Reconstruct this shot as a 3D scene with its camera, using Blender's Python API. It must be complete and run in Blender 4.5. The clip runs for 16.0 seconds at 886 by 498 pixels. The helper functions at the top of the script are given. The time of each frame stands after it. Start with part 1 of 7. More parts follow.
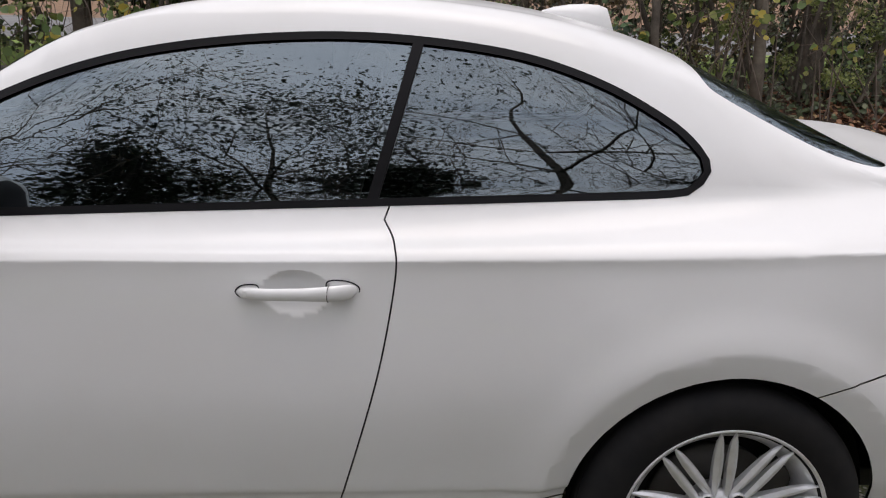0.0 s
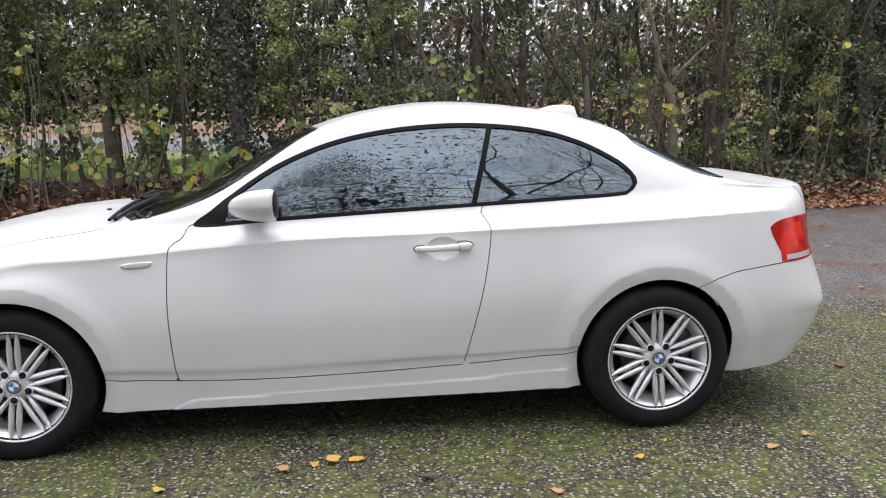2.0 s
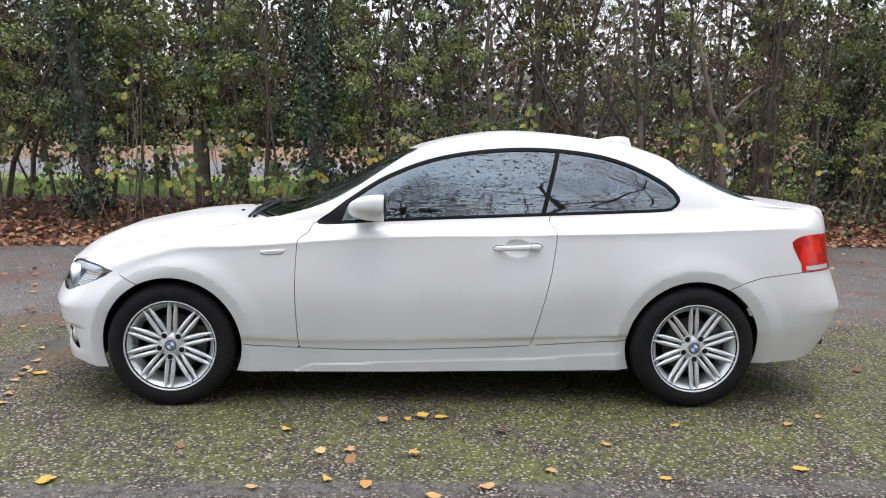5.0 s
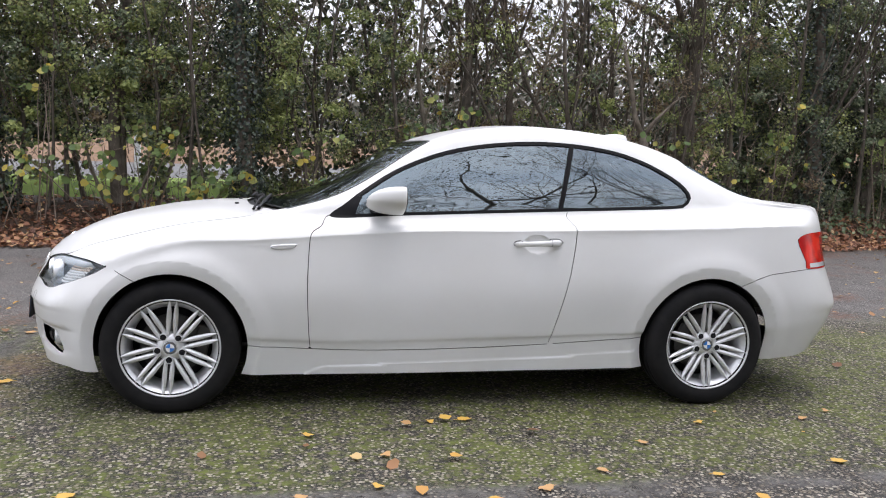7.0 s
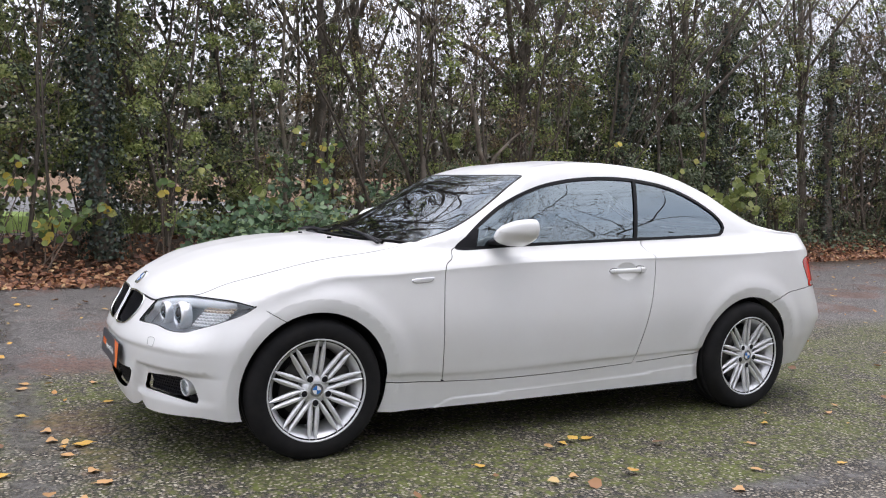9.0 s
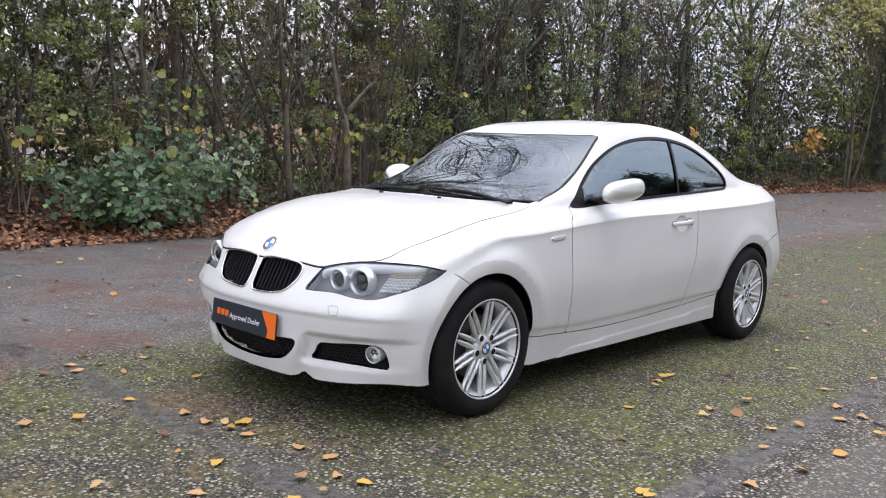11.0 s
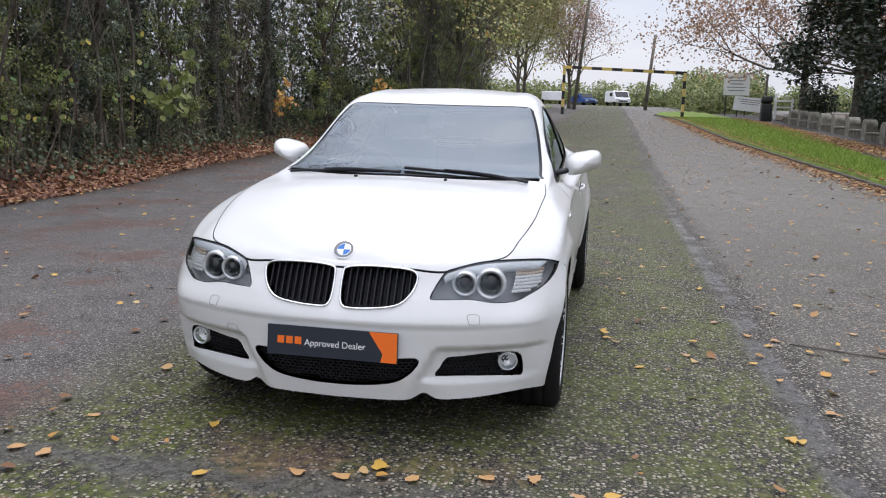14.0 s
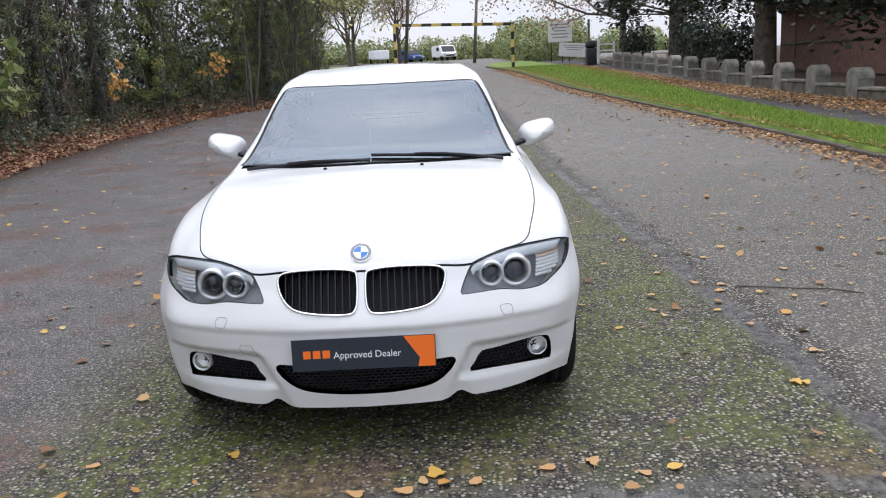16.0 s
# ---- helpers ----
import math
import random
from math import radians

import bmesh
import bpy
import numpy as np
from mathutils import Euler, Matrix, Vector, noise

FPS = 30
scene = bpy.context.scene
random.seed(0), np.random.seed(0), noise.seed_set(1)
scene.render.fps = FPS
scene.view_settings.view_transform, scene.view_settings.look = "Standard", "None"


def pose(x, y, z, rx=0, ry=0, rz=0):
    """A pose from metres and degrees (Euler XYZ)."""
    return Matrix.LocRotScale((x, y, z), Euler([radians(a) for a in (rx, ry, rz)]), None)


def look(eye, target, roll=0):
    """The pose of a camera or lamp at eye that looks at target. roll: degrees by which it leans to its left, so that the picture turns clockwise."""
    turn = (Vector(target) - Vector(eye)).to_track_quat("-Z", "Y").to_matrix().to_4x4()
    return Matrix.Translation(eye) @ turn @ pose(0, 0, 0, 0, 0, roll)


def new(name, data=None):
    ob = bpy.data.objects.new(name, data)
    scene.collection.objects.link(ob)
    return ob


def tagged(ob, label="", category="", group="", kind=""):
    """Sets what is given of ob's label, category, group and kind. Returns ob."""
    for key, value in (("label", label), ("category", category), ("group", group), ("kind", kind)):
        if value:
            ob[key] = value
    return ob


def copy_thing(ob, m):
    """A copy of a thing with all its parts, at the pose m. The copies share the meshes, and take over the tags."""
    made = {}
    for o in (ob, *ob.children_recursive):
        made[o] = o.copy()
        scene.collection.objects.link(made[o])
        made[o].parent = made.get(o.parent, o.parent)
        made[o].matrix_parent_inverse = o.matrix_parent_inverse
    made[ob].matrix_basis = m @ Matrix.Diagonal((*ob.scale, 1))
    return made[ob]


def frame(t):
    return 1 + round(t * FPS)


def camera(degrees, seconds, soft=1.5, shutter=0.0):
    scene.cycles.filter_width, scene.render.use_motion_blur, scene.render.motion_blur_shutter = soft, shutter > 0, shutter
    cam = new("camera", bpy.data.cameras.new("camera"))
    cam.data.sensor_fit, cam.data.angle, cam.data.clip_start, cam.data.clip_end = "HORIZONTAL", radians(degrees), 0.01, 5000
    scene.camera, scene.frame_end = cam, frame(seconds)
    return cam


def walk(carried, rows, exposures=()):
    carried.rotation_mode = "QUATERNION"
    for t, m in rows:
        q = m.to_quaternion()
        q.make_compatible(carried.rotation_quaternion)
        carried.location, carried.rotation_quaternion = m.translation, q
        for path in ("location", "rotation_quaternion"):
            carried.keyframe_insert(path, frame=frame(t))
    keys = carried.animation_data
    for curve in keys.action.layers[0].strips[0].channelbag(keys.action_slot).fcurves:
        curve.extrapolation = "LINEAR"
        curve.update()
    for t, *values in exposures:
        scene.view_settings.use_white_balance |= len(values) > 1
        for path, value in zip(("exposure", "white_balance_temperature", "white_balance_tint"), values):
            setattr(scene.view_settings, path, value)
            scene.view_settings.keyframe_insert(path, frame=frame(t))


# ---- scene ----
cam = camera(55.2, 16.0, soft=1.1)
PATH = [
    (0, (0.632, -2.432, 1.391), (0.711, -0.513, 0.823), 1.8),
    (0.5, (0.434, -2.894, 1.409), (0.667, -0.969, 0.92), 0.1),
    (1, (0.321, -3.367, 1.391), (0.552, -1.429, 0.954), -0.1),
    (1.4, (0.221, -3.705, 1.394), (0.446, -1.76, 0.988), -0.4),
    (1.5, (0.199, -3.8, 1.389), (0.423, -1.85, 1.005), -0.6),
    (2, (0.026, -4.228, 1.392), (0.243, -2.268, 1.058), -0.8),
    (2.5, (-0.044, -4.623, 1.355), (0.147, -2.649, 1.098), 1.3),
    (3, (-0.136, -4.878, 1.356), (0.025, -2.903, 1.086), 0.5),
    (3.5, (-0.199, -5.016, 1.356), (-0.053, -3.04, 1.086), 0.1),
    (4, (-0.195, -5.044, 1.34), (-0.06, -3.067, 1.072), 0.3),
    (4.5, (-0.18, -5.044, 1.35), (-0.058, -3.065, 1.087), 0.4),
    (5, (-0.194, -5.021, 1.342), (-0.089, -3.039, 1.09), 0.9),
    (5.2, (-0.186, -5.028, 1.339), (-0.089, -3.046, 1.089), 0.9),
    (7.3, (-1.058, -4.732, 1.224), (-0.659, -2.784, 1.001), 2.0),
    (7.5, (-1.227, -4.699, 1.218), (-0.811, -2.756, 0.991), 1.8),
    (8, (-1.718, -4.633, 1.217), (-1.048, -2.759, 1.022), 0.2),
    (8.5, (-2.19, -4.461, 1.198), (-1.365, -2.648, 1.015), 1.1),
    (8.7, (-2.373, -4.387, 1.191), (-1.495, -2.597, 1.035), 1.6),
    (10.8, (-4.066, -3.365, 1.184), (-2.654, -1.965, 0.966), 2.5),
    (11, (-4.195, -3.225, 1.197), (-2.753, -1.86, 0.96), 2.4),
    (11.5, (-4.495, -2.842, 1.202), (-2.892, -1.671, 0.952), 1.4),
    (12, (-4.704, -2.407, 1.188), (-3.023, -1.355, 0.933), 1.0),
    (12.5, (-4.863, -2.026, 1.205), (-3.049, -1.225, 0.947), 1.5),
    (13, (-4.947, -1.634, 1.22), (-3.097, -0.918, 0.963), 1.6),
    (13.5, (-4.99, -1.279, 1.238), (-3.096, -0.694, 0.973), 1.6),
    (14, (-5.006, -0.962, 1.264), (-3.066, -0.596, 0.943), 1.8),
    (14.5, (-4.922, -0.703, 1.274), (-2.961, -0.526, 0.925), -0.1),
    (15, (-4.903, -0.464, 1.3), (-2.942, -0.468, 0.908), -0.0),
    (15.5, (-4.911, -0.318, 1.31), (-2.951, -0.323, 0.91), -0.3),
    (16, (-4.92, -0.286, 1.356), (-2.963, -0.292, 0.944), -2.7),
]
walk(cam, [(t, look(e, g, r)) for t, e, g, r in PATH], [(0, 0.54, 6950, 17), (1, 0.94, 6850, 16), (2, 1.14, 6700, 15), (3.5, 1.24, 6650, 15), (5, 1.18, 6650, 15), (8, 1.08, 6650, 16), (11, 1.04, 6550, 17), (12.5, 0.64, 6450, 16), (13.5, 0.68, 6450, 15), (14.5, 0.80, 6400, 15), (16, 0.86, 6350, 14)])

from mathutils.bvhtree import BVHTree


# ---- sky and light: an overcast late-autumn day ----
world = bpy.data.worlds.new("overcast_sky")
scene.world = world
world.use_nodes = True
wn = world.node_tree
wn.nodes.clear()
w_out = wn.nodes.new("ShaderNodeOutputWorld")
w_bg = wn.nodes.new("ShaderNodeBackground")
w_sky = wn.nodes.new("ShaderNodeTexSky")
w_sky.sky_type, w_sky.sun_disc = "NISHITA", False
w_sky.sun_elevation, w_sky.sun_rotation = radians(86), radians(63)
w_sky.air_density, w_sky.dust_density, w_sky.ozone_density = 1.0, 4.0, 1.5
w_mix = wn.nodes.new("ShaderNodeMix")
w_mix.data_type, w_mix.blend_type = "RGBA", "MIX"
w_mix.inputs["Factor"].default_value = 0.86
# an overcast dome: brighter overhead than at the horizon, with soft streaks of cloud
w_tc = wn.nodes.new("ShaderNodeTexCoord")
w_map = wn.nodes.new("ShaderNodeMapping")
w_map.inputs["Scale"].default_value = (1.0, 1.0, 5.0)
w_noise = wn.nodes.new("ShaderNodeTexNoise")
w_noise.inputs["Scale"].default_value, w_noise.inputs["Detail"].default_value = 1.8, 5.0
w_ramp = wn.nodes.new("ShaderNodeValToRGB")
w_ramp.color_ramp.elements[0].position, w_ramp.color_ramp.elements[0].color = 0.36, (0.74, 0.82, 0.94, 1)
w_ramp.color_ramp.elements[1].position, w_ramp.color_ramp.elements[1].color = 0.62, (1.04, 1.08, 1.14, 1)
w_sep = wn.nodes.new("ShaderNodeSeparateXYZ")
w_dome = wn.nodes.new("ShaderNodeMapRange")
w_dome.interpolation_type = "SMOOTHSTEP"
w_dome.inputs["From Min"].default_value, w_dome.inputs["From Max"].default_value = 0.0, 0.55
w_dome.inputs["To Min"].default_value, w_dome.inputs["To Max"].default_value = 5.0, 10.2
w_mul = wn.nodes.new("ShaderNodeMix")
w_mul.data_type, w_mul.blend_type = "RGBA", "MULTIPLY"
w_mul.inputs["Factor"].default_value = 1.0
wn.links.new(w_tc.outputs["Generated"], w_map.inputs["Vector"])
wn.links.new(w_map.outputs[0], w_noise.inputs["Vector"])
wn.links.new(w_noise.outputs[0], w_ramp.inputs[0])
wn.links.new(w_tc.outputs["Generated"], w_sep.inputs[0])
wn.links.new(w_sep.outputs["Z"], w_dome.inputs["Value"])
wn.links.new(w_dome.outputs[0], w_mul.inputs["A"])
wn.links.new(w_ramp.outputs[0], w_mul.inputs["B"])
wn.links.new(w_sky.outputs[0], w_mix.inputs["A"])
wn.links.new(w_mul.outputs["Result"], w_mix.inputs["B"])
wn.links.new(w_mix.outputs["Result"], w_bg.inputs[0])
w_bg.inputs[1].default_value = 0.10
wn.links.new(w_bg.outputs[0], w_out.inputs[0])
sun = new("sun", bpy.data.lights.new("sun", "SUN"))
sun.data.energy, sun.data.angle, sun.data.color = 0.6, radians(40), (1.0, 0.985, 0.96)
sun.matrix_world = look((2, 1, 30), (0, 0, 0))


# ---- materials ----
def material(name, color, rough=0.6, metal=0.0, spec=0.5, coat=0.0):
    m = bpy.data.materials.new(name)
    m.use_nodes = True
    b = m.node_tree.nodes["Principled BSDF"]
    b.inputs["Base Color"].default_value = (*color, 1)
    b.inputs["Roughness"].default_value = rough
    b.inputs["Metallic"].default_value = metal
    b.inputs["Specular IOR Level"].default_value = spec
    b.inputs["Coat Weight"].default_value = coat
    b.inputs["Coat Roughness"].default_value = 0.03
    return m


def node(m, kind, **values):
    n = m.node_tree.nodes.new(kind)
    for key, value in values.items():
        n.inputs[key].default_value = value
    return n


def join(m, a, b):
    m.node_tree.links.new(a, b)


def bsdf(m):
    return m.node_tree.nodes["Principled BSDF"]


def noise_node(m, scale, detail=4.0, vector=None, rough=0.55):
    n = node(m, "ShaderNodeTexNoise", Scale=scale, Detail=detail, Roughness=rough)
    if vector is None:
        vector = node(m, "ShaderNodeTexCoord").outputs["Object"]
    join(m, vector, n.inputs["Vector"])
    return n.outputs[0]


def ramp(m, fac, stops):
    n = node(m, "ShaderNodeValToRGB")
    e = n.color_ramp.elements
    while len(e) < len(stops):
        e.new(0.5)
    for el, (p, c) in zip(e, stops):
        el.position = p
        el.color = (*c, 1) if len(c) == 3 else c
    join(m, fac, n.inputs[0])
    return n.outputs[0]


def mix(m, fac, a, b, blend="MIX"):
    n = node(m, "ShaderNodeMix")
    n.data_type, n.blend_type = "RGBA", blend
    for sock, v in ((n.inputs["Factor"], fac), (n.inputs["A"], a), (n.inputs["B"], b)):
        if isinstance(v, (int, float)):
            sock.default_value = v
        elif isinstance(v, tuple):
            sock.default_value = (*v, 1)
        else:
            join(m, v, sock)
    return n.outputs["Result"]


def bump(m, height, strength=0.3, distance=0.01):
    n = node(m, "ShaderNodeBump", Strength=strength, Distance=distance)
    join(m, height, n.inputs["Height"])
    join(m, n.outputs[0], bsdf(m).inputs["Normal"])


def glass_material(name, tint, rough=0.0, ior=2.3, gloss=(0.78, 0.92, 1.0)):
    m = bpy.data.materials.new(name)
    m.use_nodes = True
    t = m.node_tree
    t.nodes.clear()
    out = t.nodes.new("ShaderNodeOutputMaterial")
    mx = t.nodes.new("ShaderNodeMixShader")
    tr = t.nodes.new("ShaderNodeBsdfTransparent")
    gl = t.nodes.new("ShaderNodeBsdfGlossy")
    fr = t.nodes.new("ShaderNodeFresnel")
    fr.inputs["IOR"].default_value = ior
    tr.inputs[0].default_value = (*tint, 1)
    gl.inputs["Roughness"].default_value = rough
    gl.inputs["Color"].default_value = (*gloss, 1)
    t.links.new(fr.outputs[0], mx.inputs[0])
    t.links.new(tr.outputs[0], mx.inputs[1])
    t.links.new(gl.outputs[0], mx.inputs[2])
    t.links.new(mx.outputs[0], out.inputs[0])
    return m


PAINT = material("white_paint", (0.76, 0.765, 0.765), 0.42, 0, 0.4, 0.6)
dust = noise_node(PAINT, 2.2, 6)
join(PAINT, ramp(PAINT, dust, [(0.35, (0.74, 0.745, 0.745)), (0.75, (0.70, 0.70, 0.69))]), bsdf(PAINT).inputs["Base Color"])
join(PAINT, ramp(PAINT, noise_node(PAINT, 90.0, 3), [(0.3, (0.02, 0.02, 0.02)), (0.8, (0.10, 0.10, 0.10))]), bsdf(PAINT).inputs["Coat Roughness"])
BLACK = material("black_plastic", (0.014, 0.014, 0.018), 0.55, 0, 0.3)
GLOSSBLACK = material("gloss_black_trim", (0.008, 0.008, 0.009), 0.35, 0, 0.12)
SEAMGREY = material("panel_line", (0.34, 0.34, 0.34), 0.6)
RUBBER = material("tyre_rubber", (0.012, 0.012, 0.013), 0.82, 0, 0.3)
join(RUBBER, ramp(RUBBER, noise_node(RUBBER, 14.0, 5), [(0.35, (0.005, 0.005, 0.006)), (0.75, (0.013, 0.012, 0.012))]), bsdf(RUBBER).inputs["Base Color"])
ALLOY = material("silver_alloy", (0.74, 0.75, 0.77), 0.36, 0.55)
join(ALLOY, ramp(ALLOY, noise_node(ALLOY, 25.0, 5), [(0.4, (0.76, 0.77, 0.79)), (0.8, (0.62, 0.62, 0.62))]), bsdf(ALLOY).inputs["Base Color"])
DARKMETAL = material("dark_metal", (0.10, 0.10, 0.105), 0.4, 0.9)
BRAKE = material("brake_iron", (0.09, 0.085, 0.08), 0.55, 0.7)
CHROME = material("chrome", (0.85, 0.86, 0.87), 0.10, 1.0)
SATIN = material("satin_silver", (0.80, 0.81, 0.83), 0.25, 0.6)
LAMPGREY = material("lamp_housing_grey", (0.27, 0.275, 0.29), 0.40, 0.0)
LAMPSILVER = material("lamp_silver", (0.74, 0.75, 0.76), 0.30, 0.35)
AMBER = material("amber_reflector", (0.66, 0.54, 0.44), 0.35, 0.5)
LINER = material("arch_lining", (0.004, 0.004, 0.004), 0.9)
DARKGLASS = material("projector_glass", (0.014, 0.015, 0.018), 0.06, 0, 0.35, 0.25)
CLEARGREY = material("clear_grey_lens", (0.55, 0.55, 0.55), 0.12, 0, 0.5, 1.0)
BADGERING = material("badge_ring_enamel", (0.16, 0.165, 0.18), 0.25, 0.4)
BADGEWHITE = material("white_enamel", (0.82, 0.83, 0.84), 0.25)
BADGEBLUE = material("blue_enamel", (0.03, 0.17, 0.52), 0.2)
NAVY = material("navy_board", (0.022, 0.028, 0.042), 0.3)
ORANGE = material("orange_print", (0.90, 0.17, 0.015), 0.35)
INTERIOR = material("cabin_plastic", (0.018, 0.018, 0.02), 0.6)
SEATCLOTH = material("seat_leather", (0.022, 0.022, 0.024), 0.5)
HEADLINE = material("headlining_cloth", (0.10, 0.10, 0.10), 0.9)
GLASS = glass_material("car_glass", (0.28, 0.31, 0.32), 0.0, 2.75)
GLASSF = glass_material("windscreen_glass", (0.55, 0.60, 0.63), 0.0, 3.3, (0.84, 0.92, 0.98))
GLASSD = glass_material("dark_car_glass", (0.30, 0.31, 0.33), 0.0, 2.5)
LENS = glass_material("clear_lens", (0.96, 0.96, 0.96), 0.0, 1.45)
REDLENS = material("red_lens", (0.75, 0.02, 0.012), 0.22, 0, 0.4, 0.3)
join(REDLENS, ramp(REDLENS, noise_node(REDLENS, 9.0, 1), [(0.42, (0.85, 0.03, 0.015)), (0.58, (0.45, 0.008, 0.006))]), bsdf(REDLENS).inputs["Base Color"])


def ground_material():
    """Old exposed-aggregate tarmac: pale pebbles in a dark binder, moss on the car's bay, bare dark tarmac by the hedge, wet joints."""
    m = material("old_tarmac", (0.06, 0.06, 0.06), 0.75)
    co = node(m, "ShaderNodeTexCoord").outputs["Object"]
    sep = node(m, "ShaderNodeSeparateXYZ")
    join(m, co, sep.inputs[0])
    X, Y = sep.outputs["X"], sep.outputs["Y"]

    def calc(op, a, b=None, clamp=False):
        n = node(m, "ShaderNodeMath")
        n.operation, n.use_clamp = op, clamp
        for i, v in enumerate((a, b)):
            if v is None:
                continue
            if isinstance(v, (int, float)):
                n.inputs[i].default_value = v
            else:
                join(m, v, n.inputs[i])
        return n.outputs[0]

    def soft(v, lo, hi):
        n = node(m, "ShaderNodeMapRange")
        n.interpolation_type = "SMOOTHSTEP"
        join(m, v, n.inputs["Value"])
        n.inputs["From Min"].default_value, n.inputs["From Max"].default_value = lo, hi
        return n.outputs[0]

    big = noise_node(m, 0.55, 5, co)
    mid = noise_node(m, 2.6, 6, co)
    fine = noise_node(m, 22, 5, co)
    wob = calc("MULTIPLY", calc("SUBTRACT", mid, 0.5), 0.5)
    Yw, Xw = calc("ADD", Y, wob), calc("ADD", X, wob)
    # pebbles of two sizes, close together in a dark binder
    vor = node(m, "ShaderNodeTexVoronoi", Scale=56.0, Randomness=1.0)
    join(m, co, vor.inputs["Vector"])
    vor2 = node(m, "ShaderNodeTexVoronoi", Scale=130.0, Randomness=1.0)
    join(m, co, vor2.inputs["Vector"])
    stone = calc("SUBTRACT", 1.0, soft(vor.outputs["Distance"], 0.36, 0.50), True)
    stone = calc("MULTIPLY", stone, soft(vor.outputs["Color"], 0.10, 0.20))
    stone_col = ramp(m, vor.outputs["Color"], [(0.14, (0.085, 0.070, 0.052)), (0.42, (0.21, 0.182, 0.138)), (0.62, (0.35, 0.318, 0.258)), (0.82, (0.60, 0.565, 0.485))])
    small = calc("SUBTRACT", 1.0, soft(vor2.outputs["Distance"], 0.36, 0.56), True)
    grit = mix(m, small, (0.008, 0.0075, 0.007), ramp(m, vor2.outputs["Color"], [(0.25, (0.030, 0.028, 0.024)), (0.55, (0.095, 0.088, 0.076)), (0.8, (0.27, 0.255, 0.225))]))
    base = mix(m, stone, grit, stone_col)
    base = mix(m, 0.75, base, mix(m, mid, (0.40, 0.37, 0.34), (1.10, 1.07, 1.03)), "MULTIPLY")
    # the driven lane is worn paler and smoother
    lane_f = calc("MULTIPLY", calc("SUBTRACT", 1.0, soft(Yw, -2.2, -1.95)), calc("ADD", 0.30, calc("MULTIPLY", soft(X, 1.0, 9.0), 0.38)))
    base = mix(m, lane_f, base, ramp(m, fine, [(0.3, (0.17, 0.157, 0.142)), (0.7, (0.31, 0.29, 0.262))]))
    # moss over the bays either side of the car, thinner where it is walked and driven
    bay = calc("MULTIPLY", soft(Yw, -1.90, -1.78), calc("SUBTRACT", 1.0, soft(Yw, 0.9, 1.9)))
    lane = calc("MULTIPLY", calc("SUBTRACT", 1.0, soft(Yw, -2.3, -1.9)), 0.35)
    mossiness = calc("ADD", calc("MULTIPLY", bay, soft(big, 0.26, 0.55)), calc("MULTIPLY", lane, soft(mid, 0.5, 0.7)))
    moss_f = calc("MULTIPLY", mossiness, soft(calc("ADD", fine, calc("MULTIPLY", mid, 0.9)), 0.78, 1.06), True)
    moss_f = calc("MULTIPLY", moss_f, calc("SUBTRACT", 1.0, calc("MULTIPLY", stone, 0.66)))
    moss_col = ramp(m, fine, [(0.35, (0.026, 0.034, 0.005)), (0.70, (0.120, 0.142, 0.020))])
    col = mix(m, moss_f, base, moss_col)
    # bare dark tarmac towards the hedge, with pale chippings showing through
    dark = soft(Yw, 0.9, 1.8)
    chips = calc("MAXIMUM", calc("MULTIPLY", small, soft(vor2.outputs["Color"], 0.44, 0.60)), calc("MULTIPLY", stone, soft(vor.outputs["Color"], 0.60, 0.70)))
    dark_col = mix(m, chips, ramp(m, mid, [(0.3, (0.052, 0.048, 0.047)), (0.7, (0.122, 0.114, 0.109))]), ramp(m, vor2.outputs["Color"], [(0.5, (0.15, 0.142, 0.135)), (0.85, (0.42, 0.40, 0.37))]))
    col = mix(m, dark, col, dark_col)
    # leaf mould trodden into the surface: by the hedge, and along the joint in front of the car
    front = calc("MULTIPLY", calc("SUBTRACT", 1.0, soft(calc("ABSOLUTE", calc("ADD", Xw, 2.65)), 0.25, 0.8)), 0.9)
    zone = calc("MAXIMUM", soft(Yw, 0.9, 1.6), calc("MULTIPLY", front, soft(Y, -2.0, -1.6)))
    mould = calc("MULTIPLY", calc("MULTIPLY", soft(calc("ADD", noise_node(m, 1.1, 6, co), calc("MULTIPLY", fine, 0.45)), 0.74, 0.86), zone), 0.72)
    col = mix(m, mould, col, ramp(m, fine, [(0.35, (0.075, 0.036, 0.027)), (0.7, (0.21, 0.112, 0.084))]))
    # joints: one along the drive, one across it in front of the car
    j1 = calc("SUBTRACT", 1.0, soft(calc("ABSOLUTE", calc("ADD", calc("ADD", Y, 1.86), calc("MULTIPLY", wob, 0.45))), 0.025, 0.11))
    j1 = calc("MULTIPLY", j1, calc("SUBTRACT", 1.0, calc("MULTIPLY", soft(X, 2.0, 10.0), 0.8)))
    j2 = calc("SUBTRACT", 1.0, soft(calc("ABSOLUTE", calc("ADD", calc("ADD", X, 2.42), calc("MULTIPLY", wob, 1.3))), 0.03, 0.16))
    j2 = calc("MULTIPLY", j2, soft(Y, -2.2, -1.7))
    joint = calc("MAXIMUM", j1, j2)
    joint_col = ramp(m, fine, [(0.3, (0.050, 0.047, 0.047)), (0.75, (0.15, 0.142, 0.138))])
    col = mix(m, calc("MULTIPLY", calc("MULTIPLY", joint, soft(calc("ADD", mid, calc("MULTIPLY", fine, 0.4)), 0.54, 0.76)), 0.85), col, joint_col)
